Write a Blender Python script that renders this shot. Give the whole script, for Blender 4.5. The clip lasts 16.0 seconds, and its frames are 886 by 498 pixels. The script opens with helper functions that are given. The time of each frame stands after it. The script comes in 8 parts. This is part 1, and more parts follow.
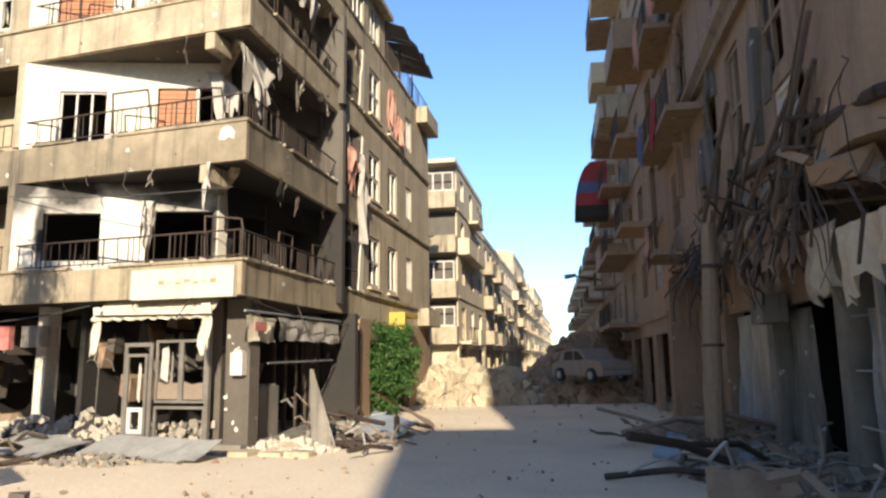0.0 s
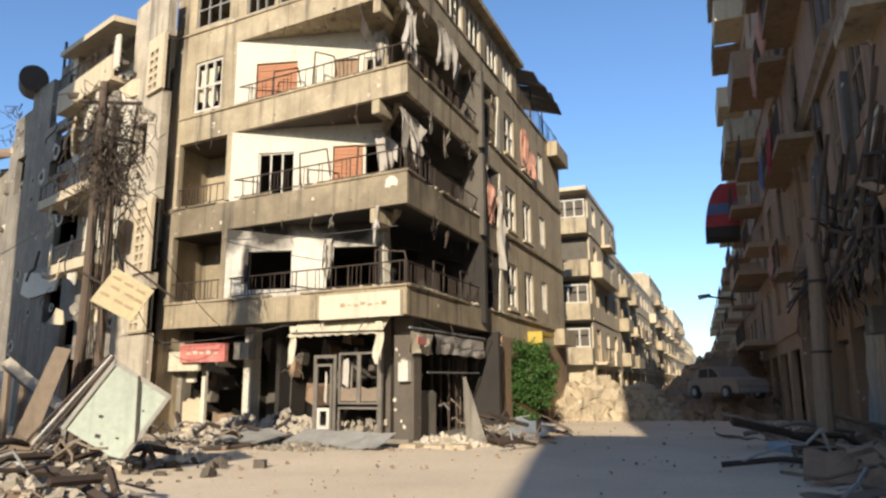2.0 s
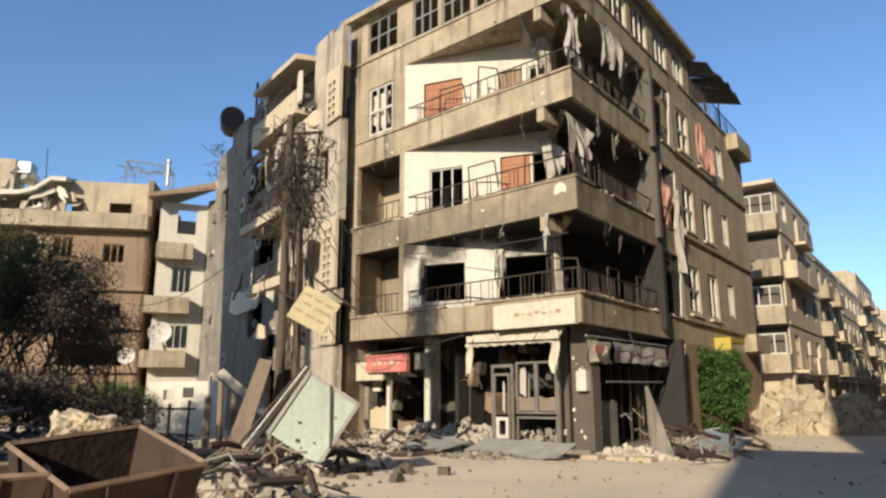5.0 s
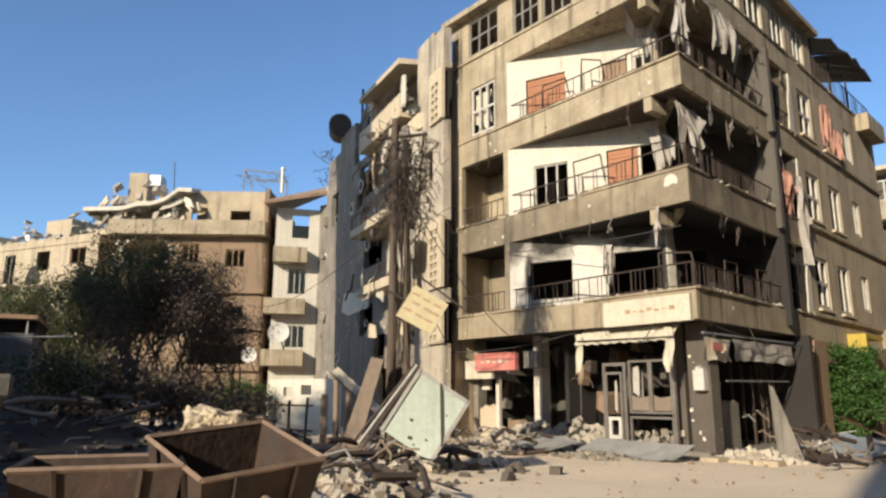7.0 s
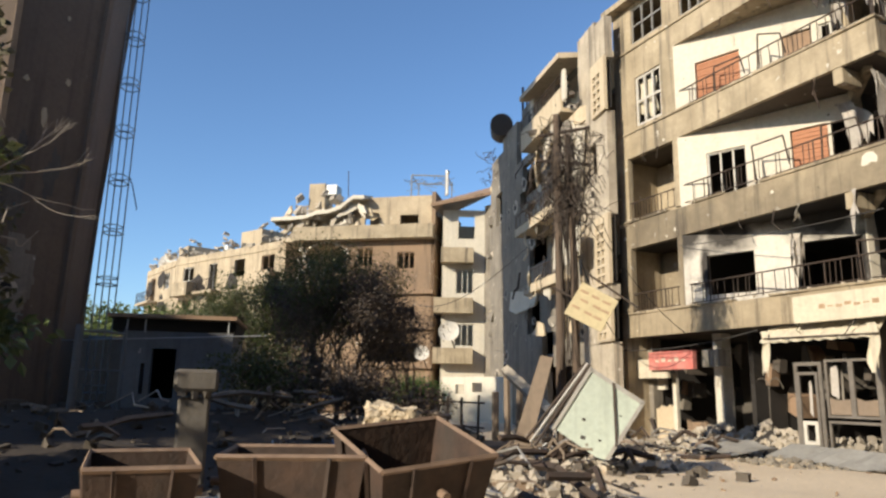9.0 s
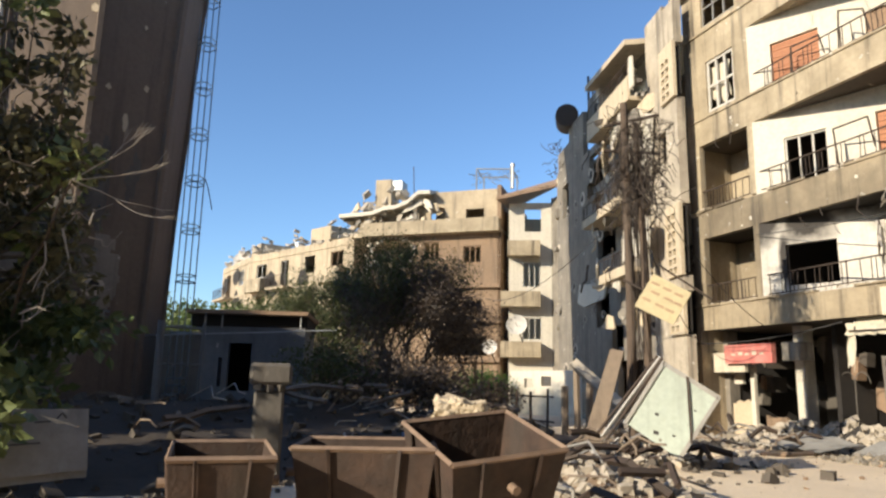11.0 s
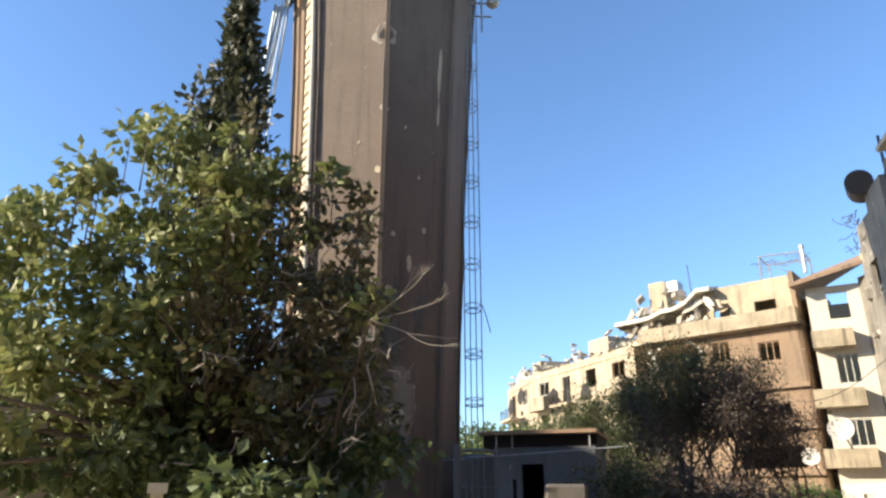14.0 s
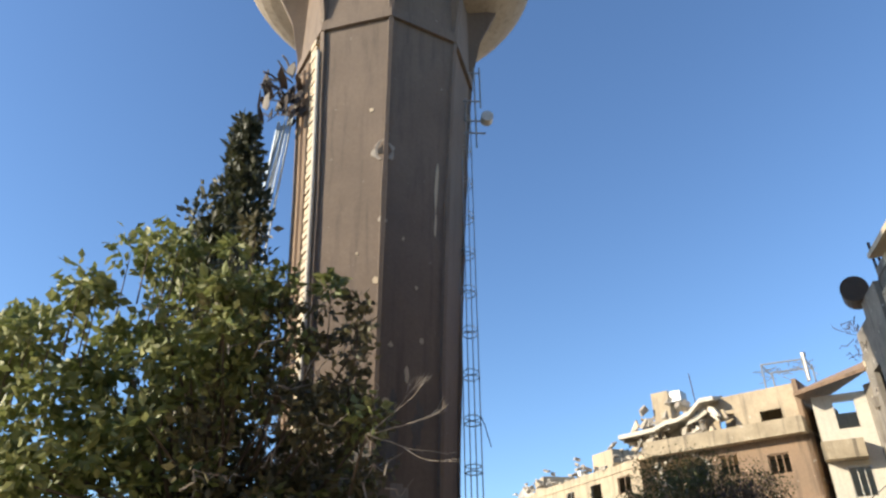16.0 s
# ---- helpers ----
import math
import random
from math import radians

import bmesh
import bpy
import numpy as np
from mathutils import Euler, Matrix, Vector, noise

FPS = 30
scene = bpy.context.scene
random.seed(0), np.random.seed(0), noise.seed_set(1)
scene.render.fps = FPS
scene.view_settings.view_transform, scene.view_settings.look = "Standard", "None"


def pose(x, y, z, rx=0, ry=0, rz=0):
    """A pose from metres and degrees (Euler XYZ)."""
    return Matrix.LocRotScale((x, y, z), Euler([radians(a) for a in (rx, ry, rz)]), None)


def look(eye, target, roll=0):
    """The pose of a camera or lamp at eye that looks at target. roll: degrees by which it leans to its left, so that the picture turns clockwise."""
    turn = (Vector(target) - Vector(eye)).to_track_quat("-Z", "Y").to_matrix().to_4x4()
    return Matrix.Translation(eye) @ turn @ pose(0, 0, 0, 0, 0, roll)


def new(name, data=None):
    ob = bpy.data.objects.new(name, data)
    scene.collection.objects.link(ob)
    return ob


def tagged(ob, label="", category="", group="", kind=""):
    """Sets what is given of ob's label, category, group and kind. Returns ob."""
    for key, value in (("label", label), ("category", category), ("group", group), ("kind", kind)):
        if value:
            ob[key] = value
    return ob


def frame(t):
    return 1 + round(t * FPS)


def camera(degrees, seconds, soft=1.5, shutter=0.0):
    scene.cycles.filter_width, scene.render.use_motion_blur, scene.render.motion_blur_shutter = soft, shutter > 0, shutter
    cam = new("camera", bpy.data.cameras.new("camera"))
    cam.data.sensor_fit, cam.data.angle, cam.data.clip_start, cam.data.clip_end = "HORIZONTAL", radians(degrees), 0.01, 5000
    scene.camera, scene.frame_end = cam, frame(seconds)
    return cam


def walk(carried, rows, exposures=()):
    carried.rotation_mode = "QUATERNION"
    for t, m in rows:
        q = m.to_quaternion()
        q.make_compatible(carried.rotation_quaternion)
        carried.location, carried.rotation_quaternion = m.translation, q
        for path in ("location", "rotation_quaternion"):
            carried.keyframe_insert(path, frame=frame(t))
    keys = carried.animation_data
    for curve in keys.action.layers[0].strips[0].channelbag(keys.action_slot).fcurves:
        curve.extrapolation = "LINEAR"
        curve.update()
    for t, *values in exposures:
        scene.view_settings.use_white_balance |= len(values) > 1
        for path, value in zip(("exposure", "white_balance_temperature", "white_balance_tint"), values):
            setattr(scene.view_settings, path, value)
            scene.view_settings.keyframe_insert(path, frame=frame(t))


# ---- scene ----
cam = camera(65.0, 16.0, soft=2.5)
PATH = [
    (0, pose(-0.528, 2.624, 1.952, 98.964, 0.732, 10.026)),
    (0.5, pose(0, 0, 1.5, 99.960, 0.472, 12.626)),
    (1, pose(0, 0, 1.5, 100.496, 0.303, 15.329)),
    (1.5, pose(0, 0, 1.5, 100.821, 0.369, 18.211)),
    (2, pose(0, 0, 1.5, 101.212, 0.389, 21.046)),
    (2.5, pose(0, 0, 1.5, 101.512, 0.349, 23.598)),
    (3, pose(0, 0, 1.5, 101.811, 0.121, 25.984)),
    (3.5, pose(0, 0, 1.5, 102.008, -0.006, 28.251)),
    (4, pose(0, 0, 1.5, 102.060, 0.174, 30.710)),
    (6.5, pose(0, 0, 1.5, 101.885, -0.234, 41.893)),
    (7, pose(0, 0, 1.5, 101.893, -0.220, 44.134)),
    (7.5, pose(0, 0, 1.5, 101.921, -0.196, 46.164)),
    (8, pose(0, 0, 1.5, 102.062, 0.194, 48.722)),
    (8.5, pose(0, 0, 1.5, 101.974, -0.394, 52.863)),
    (9, pose(0, 0, 1.5, 101.598, -1.041, 57.813)),
    (11.5, pose(0, 0, 1.5, 101.196, -0.999, 66.044)),
    (12, pose(0, 0, 1.5, 101.776, -0.935, 70.796)),
    (12.5, pose(0, 0, 1.5, 102.677, -0.754, 75.459)),
    (13, pose(0, 0, 1.5, 103.878, -0.442, 80.774)),
    (13.5, pose(0, 0, 1.5, 105.731, -0.175, 84.737)),
    (14, pose(0, 0, 1.5, 110.022, -0.059, 86.502)),
    (14.5, pose(0, 0, 1.5, 112.279, 0.372, 86.475)),
    (15, pose(0, 0, 1.5, 115.015, 0.448, 86.384)),
    (15.5, pose(0, 0, 1.5, 117.397, 0.501, 86.412)),
    (16, pose(0, 0, 1.5, 119.063, 0.477, 86.534)),
]
walk(cam, PATH, [(0, 0.85), (1.0, 0.66), (2.5, 0.34), (4.0, 0.2), (7.0, 0.26), (9.0, 0.3), (11.5, 0.55), (12.5, 0.76), (13.5, 0.98), (14.5, 1.0), (15.2, 0.82), (16.0, 0.66)])

# ---- daylight ----
world = bpy.data.worlds.new("sky")
scene.world = world
world.use_nodes = True
SUN_EL, SUN_AZ = 22.0, 190.4          # height of the sun; its bearing, counted left from +y
wn = world.node_tree.nodes
wl = world.node_tree.links
sky = wn.new("ShaderNodeTexSky")
sky.sky_type = "NISHITA"
sky.sun_disc = False
sky.sun_elevation = radians(SUN_EL)
sky.sun_rotation = radians(-SUN_AZ)
sky.air_density, sky.dust_density, sky.ozone_density = 1.0, 0.35, 5.0
wl.new(sky.outputs[0], wn["Background"].inputs[0])
wn["Background"].inputs[1].default_value = 0.155
sun = new("sun", bpy.data.lights.new("sun", "SUN"))
sun.data.energy, sun.data.angle, sun.data.color = 5.0, radians(0.6), (1.0, 0.88, 0.70)
SUN_WAY = Vector((-math.sin(radians(SUN_AZ)) * math.cos(radians(SUN_EL)), math.cos(radians(SUN_AZ)) * math.cos(radians(SUN_EL)), math.sin(radians(SUN_EL))))
sun.matrix_world = look(SUN_WAY * 60, (0, 0, 0))


# ---- materials ----
def mat(name, col, col2=None, rough=0.9, scale=0.7, fine=9.0, bump=0.25, pock=0.0, chip=(0.75, 0.7, 0.6), streak=0.0, stain=(0.06, 0.05, 0.04), metal=0.0, soot=None, vary=0.0, mixes=0.55, plumes=()):
    """Procedural surface: two scales of noise, drip streaks, pock marks with chipped rims, soot above openings."""
    m = bpy.data.materials.new(name)
    m.use_nodes = True
    N, K = m.node_tree.nodes, m.node_tree.links
    bs = N["Principled BSDF"]
    bs.inputs["Roughness"].default_value = rough
    bs.inputs["Metallic"].default_value = metal
    geo = N.new("ShaderNodeNewGeometry")

    def noise_tex(sc, detail=5.0, squash=None, off=0.0):
        mp = N.new("ShaderNodeMapping")
        mp.inputs["Location"].default_value = (off, off * 0.7, off * 0.3)
        mp.inputs["Scale"].default_value = squash or (1, 1, 1)
        K.new(geo.outputs["Position"], mp.inputs[0])
        t = N.new("ShaderNodeTexNoise")
        t.inputs["Scale"].default_value, t.inputs["Detail"].default_value, t.inputs["Roughness"].default_value = sc, detail, 0.62
        K.new(mp.outputs[0], t.inputs["Vector"])
        return t.outputs[0]

    def ramp(src, a, b):
        r = N.new("ShaderNodeMapRange")
        r.inputs[1].default_value, r.inputs[2].default_value = a, b
        K.new(src, r.inputs[0])
        return r.outputs[0]

    def blend(fac, a, b, kind="MIX"):
        x = N.new("ShaderNodeMix")
        x.data_type, x.blend_type = "RGBA", kind
        for sock, v in ((x.inputs[0], fac), (x.inputs[6], a), (x.inputs[7], b)):
            if isinstance(v, (int, float)):
                sock.default_value = v
            elif isinstance(v, tuple):
                sock.default_value = (*v, 1)
            else:
                K.new(v, sock)
        return x.outputs[2]

    def times(a, k):
        x = N.new("ShaderNodeMath")
        x.operation = "MULTIPLY"
        K.new(a, x.inputs[0])
        x.inputs[1].default_value = k
        return x.outputs[0]

    col2 = col2 or tuple(c * 0.62 for c in col)
    big = noise_tex(scale)
    out = blend(times(ramp(big, 0.38, 0.68), mixes), col, col2)
    grain = noise_tex(fine, 4.0, off=3.1)
    out = blend(times(ramp(grain, 0.4, 0.75), 0.35), out, tuple(c * 0.5 for c in col))
    if streak:
        st = noise_tex(1.0, 4.0, (3.2, 3.2, 0.22), 7.7)
        out = blend(times(ramp(st, 0.52, 0.72), streak), out, stain)
    height = grain
    if pock:
        v = N.new("ShaderNodeTexVoronoi")
        v.inputs["Scale"].default_value = 1.6
        wob = N.new("ShaderNodeVectorMath")
        wob.operation = "ADD"
        nv = N.new("ShaderNodeTexNoise")
        nv.inputs["Scale"].default_value = 6.0
        K.new(geo.outputs["Position"], nv.inputs["Vector"])
        sc = N.new("ShaderNodeVectorMath")
        sc.operation = "SCALE"
        K.new(nv.outputs[1], sc.inputs[0])
        sc.inputs["Scale"].default_value = 0.35
        K.new(geo.outputs["Position"], wob.inputs[0])
        K.new(sc.outputs[0], wob.inputs[1])
        K.new(wob.outputs[0], v.inputs["Vector"])
        rim = ramp(v.outputs["Distance"], 0.16 * pock + 0.02, 0.10 * pock)
        out = blend(times(rim, 0.8), out, chip)
        core = ramp(v.outputs["Distance"], 0.075 * pock, 0.05 * pock)
        out = blend(times(core, 0.85), out, tuple(c * 0.3 for c in col))
        a = N.new("ShaderNodeMath")
        a.operation = "SUBTRACT"
        K.new(grain, a.inputs[0])
        K.new(rim, a.inputs[1])
        height = a.outputs[0]
    if soot:
        # smoke marks that climb from burnt openings: a band of heights, broken by noise
        z0, z1, amount = soot
        sp = N.new("ShaderNodeSeparateXYZ")
        K.new(geo.outputs["Position"], sp.inputs[0])
        up = ramp(sp.outputs[2], z0, z1)
        sn = noise_tex(0.55, 3.0, off=1.7)
        mul = N.new("ShaderNodeMath")
        mul.operation = "MULTIPLY"
        K.new(up, mul.inputs[0])
        K.new(ramp(sn, 0.3, 0.5), mul.inputs[1])
        out = blend(times(mul.outputs[0], amount), out, (0.035, 0.03, 0.027))
    for centre, half in plumes:
        # smoke plume above one burnt opening, with a ragged edge
        mp = N.new("ShaderNodeMapping")
        mp.vector_type = "TEXTURE"
        mp.inputs["Location"].default_value = centre
        mp.inputs["Scale"].default_value = half
        K.new(geo.outputs["Position"], mp.inputs[0])
        ln = N.new("ShaderNodeVectorMath")
        ln.operation = "LENGTH"
        K.new(mp.outputs[0], ln.inputs[0])
        ad = N.new("ShaderNodeMath")
        ad.operation = "ADD"
        K.new(ln.outputs["Value"], ad.inputs[0])
        K.new(times(noise_tex(1.9, 4.0, off=centre[0]), 0.9), ad.inputs[1])
        out = blend(times(ramp(ad.outputs[0], 1.5, 0.95), 0.96), out, (0.03, 0.026, 0.023))
    if vary:
        oi = N.new("ShaderNodeObjectInfo")
        hs = N.new("ShaderNodeHueSaturation")
        K.new(out, hs.inputs["Color"])
        r = N.new("ShaderNodeMapRange")
        r.inputs[3].default_value, r.inputs[4].default_value = 1 - vary, 1 + vary
        K.new(oi.outputs["Random"], r.inputs[0])
        K.new(r.outputs[0], hs.inputs["Value"])
        out = hs.outputs[0]
    K.new(out, bs.inputs["Base Color"])
    bp = N.new("ShaderNodeBump")
    bp.inputs["Strength"].default_value, bp.inputs["Distance"].default_value = bump, 0.03
    K.new(height, bp.inputs["Height"])
    K.new(bp.outputs[0], bs.inputs["Normal"])
    return m


def leafy(name, a, b, rough=0.55):
    m = bpy.data.materials.new(name)
    m.use_nodes = True
    N, K = m.node_tree.nodes, m.node_tree.links
    bs = N["Principled BSDF"]
    geo = N.new("ShaderNodeNewGeometry")
    x = N.new("ShaderNodeMix")
    x.data_type = "RGBA"
    x.inputs[6].default_value, x.inputs[7].default_value = (*a, 1), (*b, 1)
    K.new(geo.outputs["Random Per Island"], x.inputs[0])
    K.new(x.outputs[2], bs.inputs["Base Color"])
    bs.inputs["Roughness"].default_value = rough
    bs.inputs["Transmission Weight"].default_value = 0.0
    tr = N.new("ShaderNodeBsdfTranslucent")
    K.new(x.outputs[2], tr.inputs[0])
    ms = N.new("ShaderNodeMixShader")
    ms.inputs[0].default_value = 0.28
    K.new(bs.outputs[0], ms.inputs[1])
    K.new(tr.outputs[0], ms.inputs[2])
    K.new(ms.outputs[0], N["Material Output"].inputs[0])
    return m


M_GROUND = mat("dusty ground", (0.79, 0.65, 0.47), (0.60, 0.485, 0.35), scale=0.35, fine=14, bump=0.5)
M_TAN = mat("tan concrete", (0.46, 0.38, 0.26), (0.27, 0.22, 0.145), pock=0.6, streak=0.85, scale=0.9, mixes=0.85)
M_TANBURNT = mat("burnt tan concrete", (0.44, 0.36, 0.24), (0.22, 0.175, 0.115), pock=0.5, streak=0.85, scale=0.6, mixes=0.85, soot=(2.6, 7.6, 0.5))
M_WHITE = mat("white plaster", (0.66, 0.61, 0.50), (0.54, 0.49, 0.40), pock=0.4, chip=(0.4, 0.36, 0.3), streak=0.12, scale=0.6)
# on the torn flats this grey also carries the tower's shade
M_GREY = mat("grey render", (0.27, 0.24, 0.195), (0.155, 0.138, 0.112), pock=0.6, streak=0.65, scale=0.8, mixes=0.85)
M_CONC = mat("broken concrete", (0.50, 0.44, 0.35), (0.36, 0.31, 0.25), scale=1.5, bump=0.6, vary=0.2)
# burnt black, and also the unlit depth of rooms and holes as colour
M_DARK = mat("near-black for soot and unlit depth", (0.035, 0.03, 0.026), (0.02, 0.018, 0.016), scale=0.8)
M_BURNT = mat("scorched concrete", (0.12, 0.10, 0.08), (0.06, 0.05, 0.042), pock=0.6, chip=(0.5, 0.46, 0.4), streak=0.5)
M_POLE = mat("tarred pole wood", (0.13, 0.092, 0.065), (0.07, 0.052, 0.04), scale=1.5, streak=0.5)
M_WIRE = mat("burnt wire", (0.06, 0.045, 0.035), (0.03, 0.025, 0.02), scale=3)
# room plaster with the lack of light inside put into its colour
M_INNER = mat("room plaster darkened for depth", (0.13, 0.115, 0.095), (0.06, 0.052, 0.045), scale=0.6, streak=0.4)
M_BROWN = mat("brown render", (0.29, 0.20, 0.128), (0.19, 0.135, 0.09), pock=0.5, streak=0.5, scale=0.5)
M_CREAM = mat("cream render", (0.60, 0.50, 0.35), (0.48, 0.39, 0.27), pock=0.4, streak=0.35, scale=0.4)
M_PLASTER = mat("stained pale plaster", (0.52, 0.45, 0.345), (0.30, 0.255, 0.195), pock=0.6, streak=0.7, scale=0.8, mixes=0.9)
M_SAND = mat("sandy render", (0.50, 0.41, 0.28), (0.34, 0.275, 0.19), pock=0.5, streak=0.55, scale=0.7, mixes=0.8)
# brown made redder: warm bounce from sunlit fronts is put into the colour
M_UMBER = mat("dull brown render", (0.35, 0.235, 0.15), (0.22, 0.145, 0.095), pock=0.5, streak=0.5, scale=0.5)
M_IRON = mat("rusty iron", (0.065, 0.05, 0.04), (0.10, 0.06, 0.04), rough=0.75, metal=0.3, scale=2.5)
M_BIN = mat("rusted bin steel", (0.05, 0.033, 0.025), (0.115, 0.068, 0.045), rough=0.8, metal=0.1, scale=3.5, streak=0.5, bump=0.5, pock=0.3, chip=(0.17, 0.10, 0.065))
M_BINRIM = mat("worn rim steel", (0.30, 0.21, 0.145), (0.11, 0.065, 0.045), rough=0.7, metal=0.2, scale=3)
M_STEEL = mat("dull galvanised steel", (0.42, 0.43, 0.42), (0.27, 0.28, 0.28), rough=0.5, metal=0.55, scale=1.5, streak=0.3)
M_ALU = mat("aluminium frame", (0.42, 0.40, 0.36), (0.27, 0.255, 0.23), rough=0.45, metal=0.4, scale=2)
M_WFRAME = mat("white painted frame", (0.60, 0.57, 0.50), (0.42, 0.39, 0.34), rough=0.6, scale=2)
M_SHUT = mat("orange brown shutter", (0.40, 0.155, 0.06), (0.30, 0.12, 0.05), rough=0.6, scale=1.5)
M_MINT = mat("pale green painted steel", (0.46, 0.52, 0.44), (0.38, 0.42, 0.35), rough=0.5, scale=1.3, streak=0.25, pock=0.3, chip=(0.15, 0.1, 0.07))
M_YELLOW = mat("pale yellow sign board", (0.56, 0.47, 0.27), (0.42, 0.35, 0.21), rough=0.6, scale=1.5, pock=0.35, chip=(0.3, 0.2, 0.12))
M_RED = mat("red sign paint", (0.60, 0.17, 0.14), (0.60, 0.36, 0.30), rough=0.6, scale=3, streak=0.2)
M_REDCLOTH = mat("red awning cloth", (0.33, 0.045, 0.045), (0.22, 0.035, 0.04), scale=2)
M_BLUECLOTH = mat("blue awning cloth", (0.10, 0.13, 0.24), (0.07, 0.09, 0.17), scale=2)
M_CANVAS = mat("cream awning canvas", (0.62, 0.56, 0.43), (0.5, 0.45, 0.34), scale=1.5, streak=0.25)
M_CLOTH = mat("torn grey cloth", (0.48, 0.44, 0.39), (0.33, 0.30, 0.26), scale=2.5, streak=0.4)
M_PINK = mat("faded pink curtain", (0.50, 0.27, 0.20), (0.40, 0.2, 0.15), scale=2.5, streak=0.3)
M_TOWER = mat("weathered tower concrete", (0.205, 0.155, 0.115), (0.135, 0.102, 0.076), pock=0.25, chip=(0.5, 0.45, 0.38), streak=0.45, scale=0.35)
M_BOWL = mat("pale bowl concrete", (0.42, 0.35, 0.26), (0.30, 0.25, 0.185), streak=0.4, scale=0.5, pock=0.2)
M_WOOD = mat("grey weathered wood", (0.26, 0.20, 0.145), (0.17, 0.13, 0.1), scale=1.2, streak=0.5)
M_BARK = mat("bark", (0.15, 0.115, 0.085), (0.09, 0.07, 0.05), scale=4, bump=0.7)
M_DEADWOOD = mat("bare dead wood", (0.42, 0.37, 0.31), (0.3, 0.26, 0.22), scale=5)
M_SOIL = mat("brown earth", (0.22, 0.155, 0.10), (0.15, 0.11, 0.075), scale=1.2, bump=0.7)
# park earth and stone: the deep shade there is put into both colours
M_PARK = mat("shade-darkened earth", (0.06, 0.047, 0.037), (0.036, 0.03, 0.025), scale=0.9, bump=0.8)
M_SHADESTONE = mat("shade-darkened stone", (0.115, 0.097, 0.077), (0.06, 0.05, 0.041), scale=1.5, bump=0.6)
M_SLAB = mat("grimy pale slab", (0.33, 0.31, 0.27), (0.22, 0.2, 0.175), scale=1.6, streak=0.4)
M_SCORCHPALE = mat("smoked plaster", (0.30, 0.265, 0.22), (0.20, 0.175, 0.145), scale=1.2, streak=0.4, pock=0.3)
# streaked concrete, its base darkened for the shade in the park
M_POST = mat("grimy concrete, shade in the tone", (0.15, 0.135, 0.115), (0.08, 0.072, 0.062), pock=0.4, streak=0.6, scale=1.2, bump=0.5)
M_KIOSK = mat("smoked aluminium frame", (0.23, 0.205, 0.175), (0.10, 0.088, 0.075), rough=0.55, metal=0.3, scale=2.2)
M_CAR = mat("dusty cream car paint", (0.29, 0.225, 0.175), (0.19, 0.145, 0.115), rough=0.6, scale=1.5, streak=0.3)
M_RUBBER = mat("rubber", (0.03, 0.03, 0.03), rough=0.8, scale=5)
M_YPAINT = mat("yellow paint", (0.5, 0.36, 0.05), (0.4, 0.28, 0.04), rough=0.6, scale=2)
M_BLUE = mat("blue plastic", (0.12, 0.22, 0.40), (0.08, 0.16, 0.3), rough=0.5, scale=3)
M_BLUEGREY = mat("blue grey sheet metal", (0.36, 0.42, 0.46), (0.28, 0.31, 0.33), rough=0.5, metal=0.4, scale=2, streak=0.3)
M_SHEET = mat("dusty grey sheet metal", (0.40, 0.385, 0.35), (0.27, 0.26, 0.235), rough=0.6, metal=0.15, scale=2, streak=0.3)
# pale wall colour lowered: the shade over the hut is put into it
M_HUT = mat("pale blue grey wall", (0.19, 0.195, 0.205), (0.12, 0.122, 0.128), pock=0.3, streak=0.4)
M_LETTER = mat("sign lettering paint", (0.42, 0.29, 0.18), scale=4)
M_INK = mat("dark lettering paint", (0.07, 0.065, 0.06), scale=4)
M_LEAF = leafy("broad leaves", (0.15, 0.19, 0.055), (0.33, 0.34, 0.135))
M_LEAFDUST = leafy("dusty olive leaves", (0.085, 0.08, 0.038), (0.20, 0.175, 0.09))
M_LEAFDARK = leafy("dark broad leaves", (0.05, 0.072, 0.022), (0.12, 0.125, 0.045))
# darker copy of the broad leaves: shade low in the crown as colour
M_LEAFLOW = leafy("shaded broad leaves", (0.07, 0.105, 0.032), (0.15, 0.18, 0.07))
M_CYP = leafy("cypress needles", (0.04, 0.05, 0.022), (0.09, 0.09, 0.042))
M_BUSH = leafy("bright bush leaves", (0.035, 0.095, 0.018), (0.075, 0.155, 0.03))
M_DRY = leafy("scorched leaves", (0.055, 0.042, 0.032), (0.12, 0.088, 0.064))
M_FAR = leafy("far tree leaves", (0.10, 0.15, 0.04), (0.17, 0.20, 0.06))


# ---- building helpers ----
def thing(name, loc=(0, 0, 0), label="", category="", group="", kind=""):
    ob = new(name)
    ob.location = loc
    ob.empty_display_size = 0.2
    return tagged(ob, label, category, group, kind)


def base_of(ob):
    p = Vector((0, 0, 0))
    while ob:
        p += ob.location
        ob = ob.parent
    return p


SPLIT = {"wall", "inner_wall", "floor_slab", "stair_wall", "sill", "parapet", "cornice"}


def islands(bm):
    """The connected lumps of a mesh, each as a mesh of its own."""
    left = set(bm.faces)
    out = []
    for first in bm.faces:
        if first not in left:
            continue
        left.remove(first)
        stack = [first]
        lump = []
        while stack:
            f = stack.pop()
            lump.append(f)
            for e in f.edges:
                for g in e.link_faces:
                    if g in left:
                        left.remove(g)
                        stack.append(g)
        b = bmesh.new()
        seen = {}
        for f in lump:
            vs = []
            for v in f.verts:
                if v not in seen:
                    seen[v] = b.verts.new(v.co)
                vs.append(seen[v])
            b.faces.new(vs)
        out.append(b)
    return out


